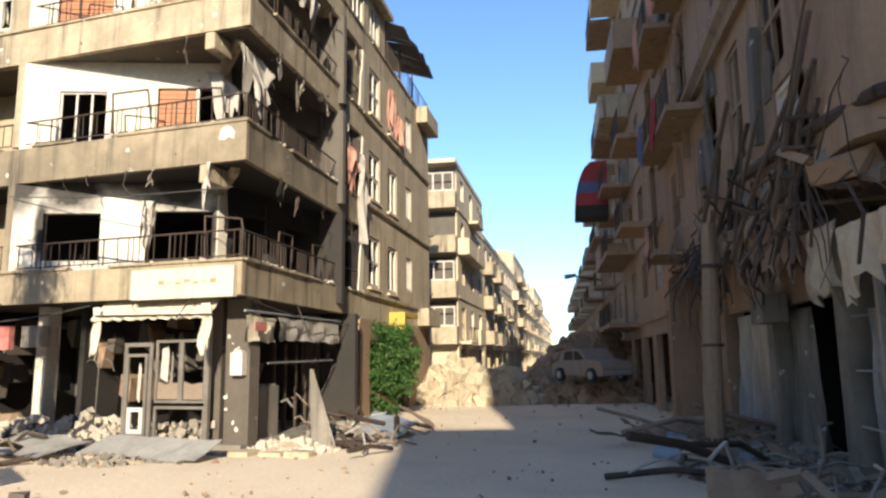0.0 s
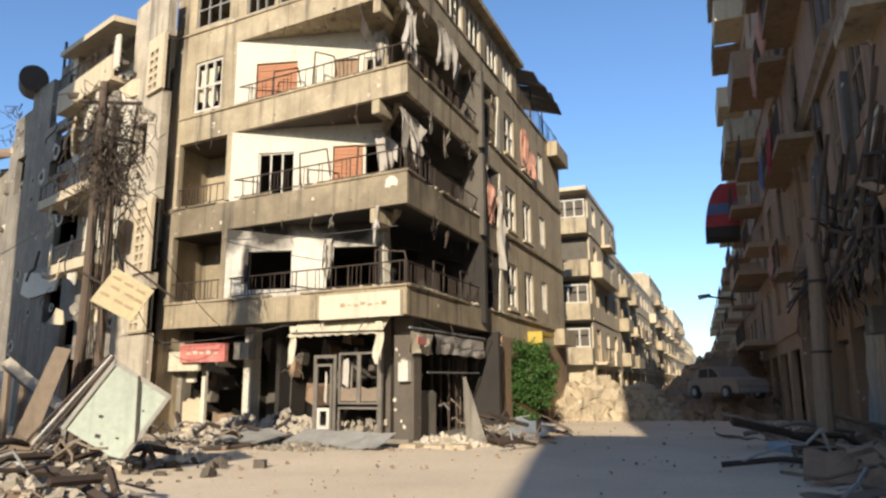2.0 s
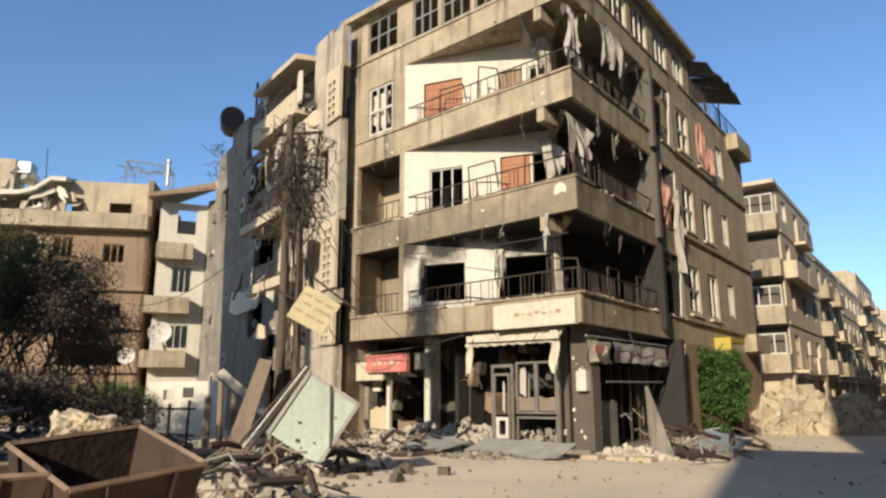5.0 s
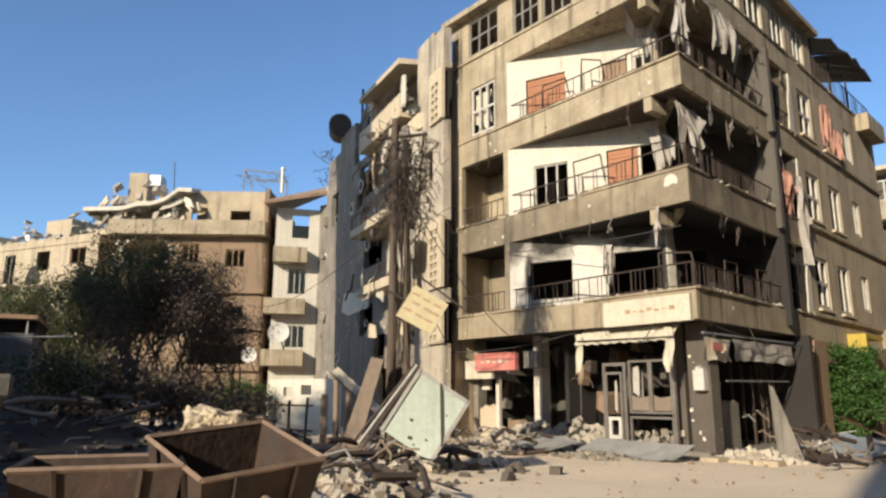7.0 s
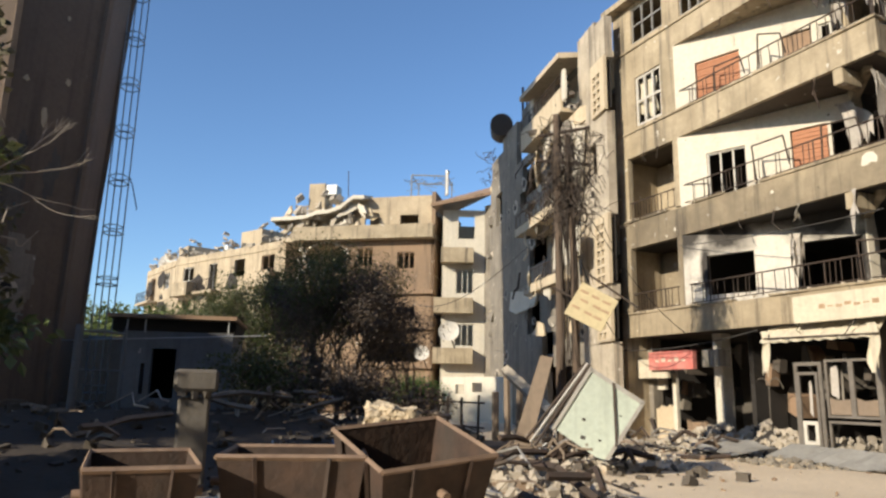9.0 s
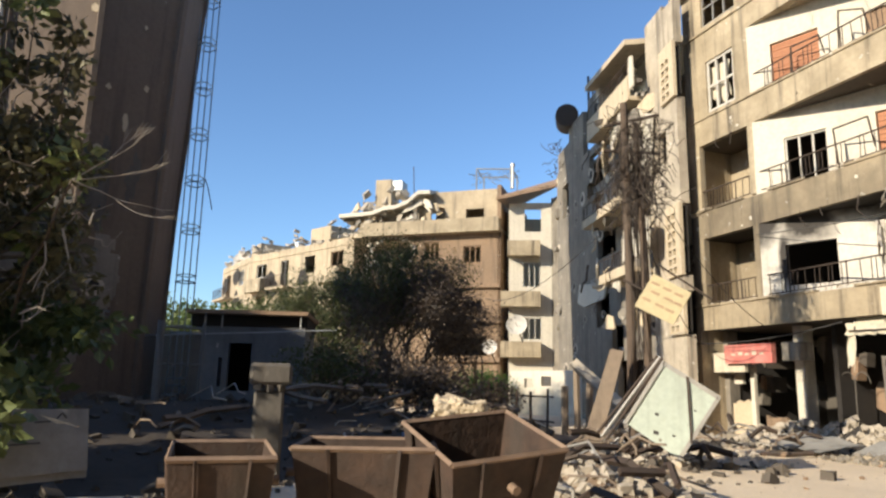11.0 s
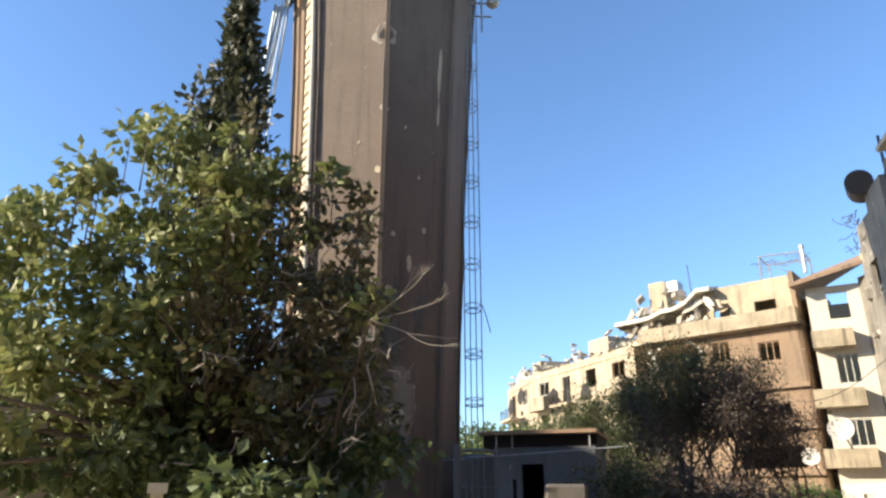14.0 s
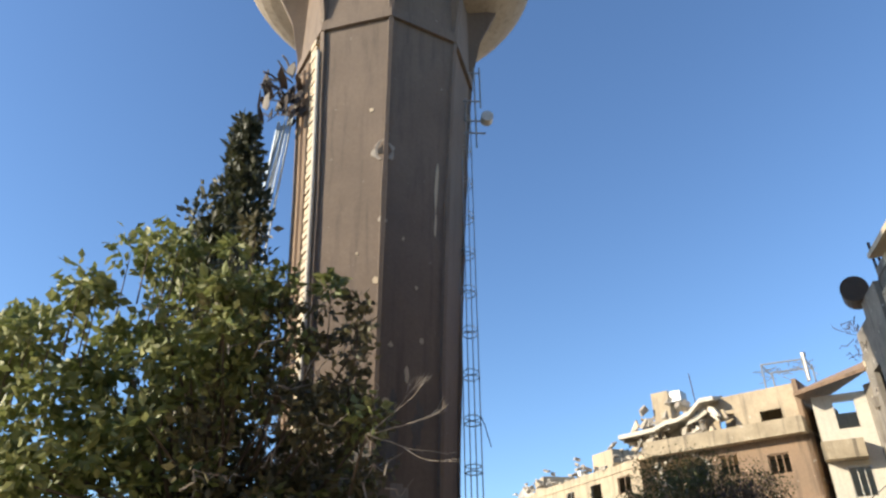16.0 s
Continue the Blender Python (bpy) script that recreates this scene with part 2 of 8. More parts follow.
def part(name, bm, material, parent=None, label="", clean=True):
    """Links a bmesh, drawn in world metres, as one mesh object under parent."""
    if len(bm.verts) < 6000 or name in SPLIT:
        bmesh.ops.remove_doubles(bm, verts=bm.verts, dist=0.0002)
    if name in SPLIT and parent:
        lumps = islands(bm)
        if 1 < len(lumps) <= 12:
            bm.free()
            return [link_mesh(name, b, material, parent, label, clean) for b in lumps][0]
        for b in lumps:
            b.free()
    return link_mesh(name, bm, material, parent, label, clean)


def link_mesh(name, bm, material, parent, label, clean):
    me = bpy.data.meshes.new(name)
    if clean:
        bmesh.ops.recalc_face_normals(bm, faces=bm.faces)
    if parent:
        bmesh.ops.translate(bm, verts=bm.verts, vec=-base_of(parent))
    bm.to_mesh(me)
    bm.free()
    for m in (material if isinstance(material, (list, tuple)) else (material,)):
        me.materials.append(m)
    ob = new(name, me)
    ob.parent = parent
    if label:
        ob["label"] = label
    return ob


def share(name, me, parent, m):
    ob = new(name, me)
    ob.parent = parent
    ob.matrix_basis = Matrix.Translation(-base_of(parent)) @ m
    return ob


class Frame:
    """A facade's own axes: u to the right along it, v up, w out of it."""

    def __init__(self, o, u):
        self.o = Vector((o[0], o[1], 0))
        self.u = Vector((u[0], u[1], 0)).normalized()
        self.w = Vector((self.u.y, -self.u.x, 0))

    def p(self, u, v, w=0.0):
        return self.o + self.u * u + self.w * w + Vector((0, 0, v))

    def m(self, u=0, v=0, w=0):
        r = Matrix((self.u, Vector((0, 0, 1)), self.w)).transposed().to_4x4()
        return Matrix.Translation(self.p(u, v, w)) @ r


def fbox(bm, F, u0, u1, v0, v1, w0, w1):
    c = [F.p(u, v, w) for w in (w0, w1) for u, v in ((u0, v0), (u1, v0), (u1, v1), (u0, v1))]
    vs = [bm.verts.new(p) for p in c]
    for f in ((0, 1, 2, 3), (4, 5, 6, 7), (0, 1, 5, 4), (1, 2, 6, 5), (2, 3, 7, 6), (3, 0, 4, 7)):
        bm.faces.new([vs[i] for i in f])
    return vs


def beam(bm, a, b, r=0.03, r2=None, sides=6):
    a, b = Vector(a), Vector(b)
    d = (b - a)
    if d.length < 1e-4:
        return
    q = d.to_track_quat("Z", "Y")
    rings = []
    for p, rr in ((a, r), (b, r if r2 is None else r2)):
        rings.append([bm.verts.new(p + q @ Vector((rr * math.cos(k * math.tau / sides), rr * math.sin(k * math.tau / sides), 0))) for k in range(sides)])
    for k in range(sides):
        bm.faces.new((rings[0][k], rings[0][(k + 1) % sides], rings[1][(k + 1) % sides], rings[1][k]))
    bm.faces.new(rings[0][::-1])
    bm.faces.new(rings[1])


def tube(bm, pts, r=0.02, r2=None, sides=5):
    n = len(pts) - 1
    for i in range(n):
        ra = r if r2 is None else r + (r2 - r) * i / n
        rb = r if r2 is None else r + (r2 - r) * (i + 1) / n
        beam(bm, pts[i], pts[i + 1], ra, rb, sides)


def wall_panel(bm, F, u0, u1, v0, v1, thick, openings, w=0.0):
    """A wall with true openings through it; outer face at w, inner at w - thick."""
    us = sorted({u0, u1, *[min(max(x, u0), u1) for o in openings for x in o[:2]]})
    vs = sorted({v0, v1, *[min(max(x, v0), v1) for o in openings for x in o[2:]]})
    nu, nv = len(us) - 1, len(vs) - 1

    def solid(i, j):
        if not (0 <= i < nu and 0 <= j < nv):
            return False
        cu, cv = (us[i] + us[i + 1]) / 2, (vs[j] + vs[j + 1]) / 2
        return not any(o[0] < cu < o[1] and o[2] < cv < o[3] for o in openings)

    def quad(*pts):
        bm.faces.new([bm.verts.new(F.p(*p)) for p in pts])

    wi = w - thick
    for i in range(nu):
        for j in range(nv):
            if not solid(i, j):
                continue
            a, b, c, d = us[i], us[i + 1], vs[j], vs[j + 1]
            quad((a, c, w), (b, c, w), (b, d, w), (a, d, w))
            quad((a, c, wi), (a, d, wi), (b, d, wi), (b, c, wi))
            if not solid(i - 1, j):
                quad((a, c, wi), (a, c, w), (a, d, w), (a, d, wi))
            if not solid(i + 1, j):
                quad((b, c, w), (b, c, wi), (b, d, wi), (b, d, w))
            if not solid(i, j - 1):
                quad((a, c, wi), (b, c, wi), (b, c, w), (a, c, w))
            if not solid(i, j + 1):
                quad((a, d, w), (b, d, w), (b, d, wi), (a, d, wi))


def prism(bm, poly, z0, z1):
    lo = [bm.verts.new((x, y, z0)) for x, y in poly]
    hi = [bm.verts.new((x, y, z1)) for x, y in poly]
    n = len(poly)
    bm.faces.new(lo[::-1])
    bm.faces.new(hi)
    for i in range(n):
        bm.faces.new((lo[i], lo[(i + 1) % n], hi[(i + 1) % n], hi[i]))


def chunk(bm, p, size, rng, flat=1.0):
    """A broken lump: a box with knocked corners, turned at random."""
    q = Euler((rng.uniform(0, 6.28), rng.uniform(0, 6.28), rng.uniform(0, 6.28))).to_matrix() if flat > 0.7 else Euler((rng.uniform(-0.5, 0.5), rng.uniform(-0.5, 0.5), rng.uniform(0, 6.28))).to_matrix()
    sx, sy, sz = size * rng.uniform(0.5, 1), size * rng.uniform(0.4, 0.9), size * flat * rng.uniform(0.35, 0.8)
    vs = []
    for k in range(8):
        c = Vector(((k & 1) * 2 - 1, (k >> 1 & 1) * 2 - 1, (k >> 2) * 2 - 1))
        c = Vector((c.x * sx * rng.uniform(0.55, 1), c.y * sy * rng.uniform(0.55, 1), c.z * sz * rng.uniform(0.55, 1))) * 0.5
        vs.append(bm.verts.new(Vector(p) + q @ c))
    for f in ((0, 2, 3, 1), (4, 5, 7, 6), (0, 1, 5, 4), (2, 6, 7, 3), (0, 4, 6, 2), (1, 3, 7, 5)):
        bm.faces.new([vs[i] for i in f])


def ragged(bm, F, pts, w0, w1):
    """A plate with an uneven outline pts (u, v), between two depths."""
    a = [bm.verts.new(F.p(u, v, w0)) for u, v in pts]
    b = [bm.verts.new(F.p(u, v, w1)) for u, v in pts]
    n = len(pts)
    bm.faces.new(a)
    bm.faces.new(b[::-1])
    for i in range(n):
        bm.faces.new((a[i], a[(i + 1) % n], b[(i + 1) % n], b[i]))


def cloth(bm, F, u0, u1, v0, v1, w, rng, fold=0.12, tear=0.3, nu=9, nv=9, lean=0.0):
    """A hanging torn cloth with folds and an uneven hem; two faces 1 cm apart."""
    for back in (0, 1):
        g = []
        for i in range(nu + 1):
            hem = rng.uniform(0, tear) if not back else g0[i]
            if not back:
                if i == 0:
                    g0 = []
                g0.append(hem)
            col = []
            for j in range(nv + 1):
                t = j / nv
                u = u0 + (u1 - u0) * i / nu + 0.05 * math.sin(5 * t + i)
                v = v1 - (v1 - v0) * (1 - hem) * t
                col.append(bm.verts.new(F.p(u + lean * t, v, w - 0.01 * back + fold * (1.6 * noise.noise((i * 0.55 + u0, t * 1.6, v0)) + 0.35 * math.sin(i * 1.9 + 2 * t)) * (0.3 + t))))
            g.append(col)
        for i in range(nu):
            for j in range(nv):
                bm.faces.new((g[i][j], g[i + 1][j], g[i + 1][j + 1], g[i][j + 1]))


def gz(x, y):
    """Height of the ground: level street, a low rise under the park by the tower."""
    s = min(max((-x - 11.0) / 8.0, 0), 1) * min(max((13.0 - y) / 7.0, 0), 1) * min(max((y + 20) / 6.0, 0), 1)
    return 0.9 * s * s * (3 - 2 * s)

# ---- ground ----
def ground():
    xs = np.unique(np.concatenate([np.array([-2500, -1200, -600, -300, -160, -100, -75]), np.arange(-60, 22, 0.5), np.array([22, 30, 45, 80, 160, 400, 1200, 2500])]))
    ys = np.unique(np.concatenate([np.array([-2500, -900, -300, -120, -60]), np.arange(-36, 60, 0.5), np.array([60, 75, 100, 140, 200, 320, 600, 1200, 2500])]))
    verts = []
    for y in ys:
        for x in xs:
            z = gz(x, y) + 0.05 * noise.noise((x * 0.45, y * 0.45, 0)) + 0.02 * noise.noise((x * 1.7, y * 1.7, 4))
            verts.append((x, y, z))
    n = len(xs)
    faces = [(j * n + i, j * n + i + 1, (j + 1) * n + i + 1, (j + 1) * n + i) for j in range(len(ys) - 1) for i in range(n - 1)]
    me = bpy.data.meshes.new("ground")
    me.from_pydata(verts, [], faces)
    me.materials.append(M_GROUND)
    for p in me.polygons:
        p.use_smooth = True
    tagged(new("ground", me), "pale dusty unpaved street ground strewn with grit", "ground", kind="structure")


ground()


def window(parent, F, u0, u1, v0, v1, w, material, bars=1, rows=1, r=0.05):
    """A window frame with its mullions, the panes gone."""
    bm = bmesh.new()
    du, dv = (u1 - u0 - r) / (bars + 1), (v1 - v0 - r) / rows
    wall_panel(bm, F, u0, u1, v0, v1, 0.06, [(u0 + r + du * i, u0 + du * (i + 1), v0 + r + dv * j, v0 + dv * (j + 1)) for i in range(bars + 1) for j in range(rows)], w)
    return part("window", bm, material, parent)


BAR = bmesh.new()
bmesh.ops.create_cube(BAR, size=1.0, matrix=Matrix.Translation((0, 0.5, 0)) @ Matrix.Diagonal((0.017, 1, 0.017, 1)))
BAR_MESH = bpy.data.meshes.new("baluster")
BAR.to_mesh(BAR_MESH)
BAR.free()
BAR_MESH.materials.append(M_IRON)


def railing(parent, F, u0, u1, v, w, h=0.75, step=0.14, rng=None, lost=0.1):
    bm = bmesh.new()
    beam(bm, F.p(u0, v + h, w), F.p(u1, v + h, w), 0.022)
    beam(bm, F.p(u0, v + 0.06, w), F.p(u1, v + 0.06, w), 0.016)
    for k in range(int((u1 - u0) / 1.6) + 1):
        u = u0 + (u1 - u0) * k / max(1, int((u1 - u0) / 1.6))
        beam(bm, F.p(u, v, w), F.p(u, v + h, w), 0.02)
    rail = part("railing", bm, M_IRON, parent, "rusty iron balcony railing")
    n = int((u1 - u0) / step)
    for k in range(1, n):
        if rng.random() < lost:
            continue
        u = u0 + (u1 - u0) * k / n
        share("baluster", BAR_MESH, rail, F.m(u + rng.uniform(-0.02, 0.02), v + 0.06, w) @ Matrix.Rotation(rng.uniform(-0.04, 0.04), 4, "Z") @ Matrix.Diagonal((1, h - 0.06, 1, 1)))
    return rail


# ---- corner apartment building with burnt wedge balconies ----
CORNER = Vector((-7.32, 16.44))
FRONT_WAY = Vector((0.9925, -0.1219))
SIDE_WAY = Vector((0.0238, 0.9997))
LEFT_END = CORNER - FRONT_WAY * 9.4
AL = Frame(LEFT_END, FRONT_WAY)
MEET = CORNER - FRONT_WAY * 6.48
AW = Frame(MEET, (0.974, 0.225))
KNEE = MEET + Vector((0.974, 0.225)) * 4.95
AR = Frame(CORNER, SIDE_WAY)
JOIN = CORNER + SIDE_WAY * 8.2
AK = Frame(KNEE, JOIN - KNEE)
AK_LEN = (JOIN - KNEE).length
SIDE_LEN = 18.6
FAR_END = CORNER + SIDE_WAY * SIDE_LEN
BANDS = ((3.36, 4.10), (6.34, 7.22), (9.50, 10.34), (12.63, 13.38))


PLUMES = [(tuple(AW.p(u, v, 0)), (hu, hu, hv)) for u, v, hu, hv in ((1.4, 6.35, 0.95, 0.95), (4.05, 6.4, 1.25, 1.05), (2.75, 6.55, 0.9, 0.5), (0.1, 6.4, 0.6, 0.9), (0.68, 5.2, 0.2, 0.8), (4.95, 5.0, 0.3, 1.2))]
M_WHITESOOT = mat("sooty white plaster", (0.66, 0.62, 0.54), (0.5, 0.46, 0.4), pock=0.45, streak=0.25, plumes=PLUMES)


def copings(A, F, u0, u1, v, material, rng):
    """Coping stones along a parapet, shaken out of line, a few of them gone."""
    n = int((u1 - u0) / 1.15)
    for i in range(n):
        if rng.random() < 0.1:
            continue
        a, b = u0 + (u1 - u0) * i / n, u0 + (u1 - u0) * (i + 1) / n
        t, e = rng.uniform(-0.012, 0.012), rng.uniform(-0.015, 0.02)
        bm = bmesh.new()
        fbox(bm, F, a + 0.004, b - 0.004 - (0.1 if rng.random() < 0.2 else 0), v + 0.001, v + 0.07 + t, -0.16, 0.05 + e)
        bmesh.ops.bevel(bm, geom=bm.edges[:], offset=0.012, segments=1, affect="EDGES")
        part("coping", bm, material, A)


def corner_building():
    rng = random.Random(5)
    A = thing("apartment_building", (*CORNER, 0), "burnt five-storey corner apartment building, shell-torn wedge balconies", "building")
    back_l, back_r = LEFT_END + Vector((1.2, 9.8)), FAR_END + Vector((-9.0, 0.2))
    inset = [tuple(LEFT_END + Vector((0.13, 0.15))), tuple(CORNER + Vector((-0.14, 0.14))), tuple(FAR_END + Vector((-0.14, -0.1))), tuple(back_r), tuple(back_l)]
    for k, (z0, z1) in enumerate(BANDS):
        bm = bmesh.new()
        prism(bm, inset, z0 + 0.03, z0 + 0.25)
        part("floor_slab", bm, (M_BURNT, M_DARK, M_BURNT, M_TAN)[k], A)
        bm = bmesh.new()
        mt = M_TANBURNT if k in (0, 1) else M_TAN
        wall_panel(bm, AL, 0, 9.4, z0, z1, 0.13, [])
        part("parapet", bm, mt, A)
        copings(A, AL, -0.02, 9.45, z1, mt, rng)
        bm = bmesh.new()
        wall_panel(bm, AR, 0.002, 8.2 if k < 3 else SIDE_LEN, z0, z1, 0.13, [])
        part("parapet", bm, mt, A)
        copings(A, AR, 0.06, 8.2 if k < 3 else SIDE_LEN, z1, mt, rng)
        if k in (1, 2, 3):
            # cantilever rib under the corner
            bm = bmesh.new()
            d = (CORNER - KNEE).normalized()
            s = Vector((-d.y, d.x)) * 0.1
            tip, root = CORNER - d * 0.9, KNEE
            for a, b in (((tip, 0.1), (root, 0.3)),):
                vs = []
                for pnt, dep in (a, b):
                    for sg in (1, -1):
                        for zz in (z0 + 0.03, z0 - dep):
                            vs.append(bm.verts.new((pnt.x + s.x * sg, pnt.y + s.y * sg, zz)))
                for f in ((0, 1, 3, 2), (4, 5, 7, 6), (0, 1, 5, 4), (2, 3, 7, 6), (0, 2, 6, 4), (1, 3, 7, 5)):
                    bm.faces.new([vs[i] for i in f])
            part("cantilever_beam", bm, M_TAN, A)
            bm = bmesh.new()
            fbox(bm, AL, 8.2, 8.46, z0 - 0.42, z0 + 0.0, -0.75, -0.02)
            bmesh.ops.bevel(bm, geom=bm.edges[:], offset=0.02, segments=1, affect="EDGES")
            part("beam_end", bm, M_TAN, A)
    # pale gouge in the second parapet, plaster ends of the side balconies, torn corner pillar
    bm = bmesh.new()
    ragged(bm, AL, [(8.7, 6.86), (8.84, 6.84), (8.95, 6.9), (9.08, 6.85), (9.1, 7.0), (9.02, 7.12), (8.88, 7.16), (8.74, 7.08)], 0.008, -0.02)
    part("chip_mark", bm, M_WHITE, A)
    for z0, z1 in ((4.17, 6.34), (7.29, 9.5), (10.41, 12.63)):
        bm = bmesh.new()
        ragged(bm, AR, [(7.75, z0 - 0.1), (8.28, z0), (8.3, z1 - 0.15), (8.12, z1 - 0.05), (8.06, z0 + 1.6), (7.9, z0 + 1.1), (7.86, z0 + 0.5)], 0.05, 0.004)
        part("torn_plaster", bm, M_WHITE, A)
        bm = bmesh.new()
        ragged(bm, AK, [(-0.05, z0 - 0.1), (0.28, z0 - 0.1), (0.25, z0 + 0.7), (0.31, z0 + 1.2), (0.2, z1), (-0.05, z1)], 0.05, 0.004)
        part("torn_plaster", bm, M_WHITE if z0 < 5 else M_CREAM, A)
    # recessed white wall behind the wedge balconies, storey by storey
    plans = (
        (4.1 - 0.5, 6.37, M_WHITESOOT, [(0.72, 2.1, 4.42, 5.6), (3.2, 4.85, 3.62, 5.65)]),
        (6.62, 9.53, M_WHITE, [(0.9, 2.08, 7.0, 8.75), (3.32, 4.28, 6.85, 8.85), (4.36, 4.8, 6.85, 8.85)]),
        (9.78, 12.66, M_WHITE, [(0.7, 2.08, 10.0, 11.8), (3.3, 4.1, 10.0, 11.75), (4.3, 4.85, 10.5, 11.75)]),
    )
    for k, (z0, z1, mt, op) in enumerate(plans):
        bm = bmesh.new()
        wall_panel(bm, AW, 0, 4.95, z0, z1, 0.2, op)
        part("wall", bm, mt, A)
        # recessed side wall, darker with each storey down
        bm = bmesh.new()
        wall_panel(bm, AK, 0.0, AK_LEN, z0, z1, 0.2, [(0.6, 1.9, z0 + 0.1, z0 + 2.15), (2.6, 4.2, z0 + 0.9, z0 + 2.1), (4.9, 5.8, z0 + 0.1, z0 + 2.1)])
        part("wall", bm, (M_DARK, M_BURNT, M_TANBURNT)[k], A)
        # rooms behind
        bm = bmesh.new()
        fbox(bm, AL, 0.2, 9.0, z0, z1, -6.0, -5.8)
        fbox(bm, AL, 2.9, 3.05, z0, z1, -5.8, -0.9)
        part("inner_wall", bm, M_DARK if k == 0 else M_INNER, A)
    for u0, u1, v0, v1, b in ((0.9, 2.08, 7.0, 8.75, 2), (4.3, 4.85, 10.5, 11.75, 1)):
        window(A, AW, u0, u1, v0, v1, -0.06, M_WFRAME, b)
    for u0, u1, v0, v1 in ((0.72, 2.06, 10.02, 11.78), (3.34, 4.26, 6.87, 8.83)):
        bm = bmesh.new()
        fbox(bm, AW, u0, u1, v0, v1, -0.12, -0.1)
        sh = part("shutter", bm, M_SHUT, A, "orange-brown roller shutter, lowered")
        n = 16
        for i in range(n):
            a = v0 + (v1 - v0) * i / n
            bm = bmesh.new()
            fbox(bm, AW, u0 + 0.005, u1 - 0.005, a, a + (v1 - v0) / n - 0.014, -0.1, -0.07 + 0.008 * math.sin(i * 2.3))
            part("slat", bm, M_SHUT, sh)
    bm = bmesh.new()
    fbox(bm, AW, 3.31, 4.09, 10.02, 11.74, -0.12, -0.09)
    part("shutter", bm, M_UMBER, A, "dull brown lowered shutter")
    # flush left bay
    bm = bmesh.new()
    wall_panel(bm, AL, 0, 2.92, 10.41, 12.63, 0.2, [(1.05, 2.3, 10.5, 12.3)])
    part("wall", bm, M_TAN, A)
    window(A, AL, 1.06, 2.29, 10.51, 12.29, -0.05, M_WFRAME, 2, 2, 0.08)
    bm = bmesh.new()
    cloth(bm, AL, 1.1, 1.9, 10.55, 12.1, -0.22, rng, 0.05, 0.3)
    part("curtain", bm, M_CANVAS, A, "pale curtain behind the window")
    for k, (z0, z1) in enumerate(((4.17, 6.34), (7.29, 9.5))):
        bm = bmesh.new()
        wall_panel(bm, AL, 0, 2.92, z0, z1, 0.2, [(0.55, 2.7, z0, z1 - 0.02)])
        fbox(bm, AL, 0.2, 2.9, z0 - 0.5, z1, -1.75, -1.6)
        part("wall", bm, M_TANBURNT if k == 0 else M_TAN, A)
        window(A, AL, 1.5, 2.6, z0 + 0.2, z0 + 1.55, -1.45, M_WFRAME, 1)
    # left flank
    AF = Frame(back_l, LEFT_END - back_l)
    bm = bmesh.new()
    wall_panel(bm, AF, 0, (LEFT_END - back_l).length, 0, 15.1, 0.2, [])
    part("wall", bm, M_TAN, A)
    # top storey: glazed veranda along the front, broken
    bm = bmesh.new()
    op = [(0.95, 2.5, 13.6, 14.95), (3.25, 4.45, 13.5, 14.9), (4.6, 5.85, 13.5, 14.9), (6.0, 7.2, 13.5, 14.9), (7.35, 8.9, 13.45, 14.9)]
    wall_panel(bm, AL, 0.0, 9.4, 13.45, 15.1, 0.15, op)
    part("wall", bm, M_TAN, A)
    for o in op:
        window(A, AL, *[o[0] + 0.01, o[1] - 0.01, o[2] + 0.01, o[3] - 0.01], -0.05, M_ALU, 2, 2)
    op = [(0.5, 2.6, 13.5, 14.9), (3.0, 4.4, 13.5, 14.9), (4.8, 6.3, 13.5, 14.9), (6.9, 8.3, 13.5, 14.9), (8.9, 10.2, 13.6, 14.9)]
    bm = bmesh.new()
    wall_panel(bm, AR, 0.16, 11.0, 13.45, 15.1, 0.15, op)
    part("wall", bm, M_TAN, A)
    for o in op:
        window(A, AR, o[0] + 0.01, o[1] - 0.01, o[2] + 0.01, o[3] - 0.01, -0.05, M_WFRAME, 2, 1)
    bm = bmesh.new()
    over = [tuple(LEFT_END + Vector((-0.25, -0.35))), tuple(CORNER + Vector((0.3, -0.4))), tuple(CORNER + SIDE_WAY * 11.2 + Vector((0.3, 0))), tuple(CORNER + SIDE_WAY * 11.2 + Vector((-9, 0))), tuple(back_l)]
    prism(bm, over, 15.1, 15.3)
    part("roof", bm, M_TAN, A)
    bm = bmesh.new()
    fbox(bm, AR, 11.0, 11.2, 13.45, 15.1, -8, -0.2)
    part("wall", bm, M_SAND, A)
    # flush side facade with its windows and string courses
    op = []
    for z in (4.45, 7.5, 10.6):
        op += [(9.0, 10.3, z, z + 1.75), (11.4, 12.7, z, z + 1.75), (14.2, 15.1, z + 0.3, z + 1.7)]
    bm = bmesh.new()
    wall_panel(bm, AR, 8.2, SIDE_LEN, 3.3, 12.63, 0.22, op)
    part("wall", bm, M_SAND, A)
    for i, o in enumerate(op):
        window(A, AR, o[0] + 0.01, o[1] - 0.01, o[2] + 0.01, o[3] - 0.01, -0.04, M_WFRAME, 1, 1 + (i % 3 == 0), 0.1)
    for z in (4.1, 7.2, 10.3):
        bm = bmesh.new()
        fbox(bm, AR, 8.2, SIDE_LEN, z, z + 0.12, 0, 0.09)
        part("string_course", bm, M_TAN, A)
        bm = bmesh.new()
        for u0, u1 in ((8.9, 10.4), (11.3, 12.8)):
            fbox(bm, AR, u0, u1, z + 0.22, z + 0.3, 0, 0.12)
        part("sill", bm, M_CREAM, A)
    for z in (3.4, 12.7):
        bm = bmesh.new()
        fbox(bm, AR, 16.2, SIDE_LEN + 0.1, z, z + 0.15, 0, 0.5)
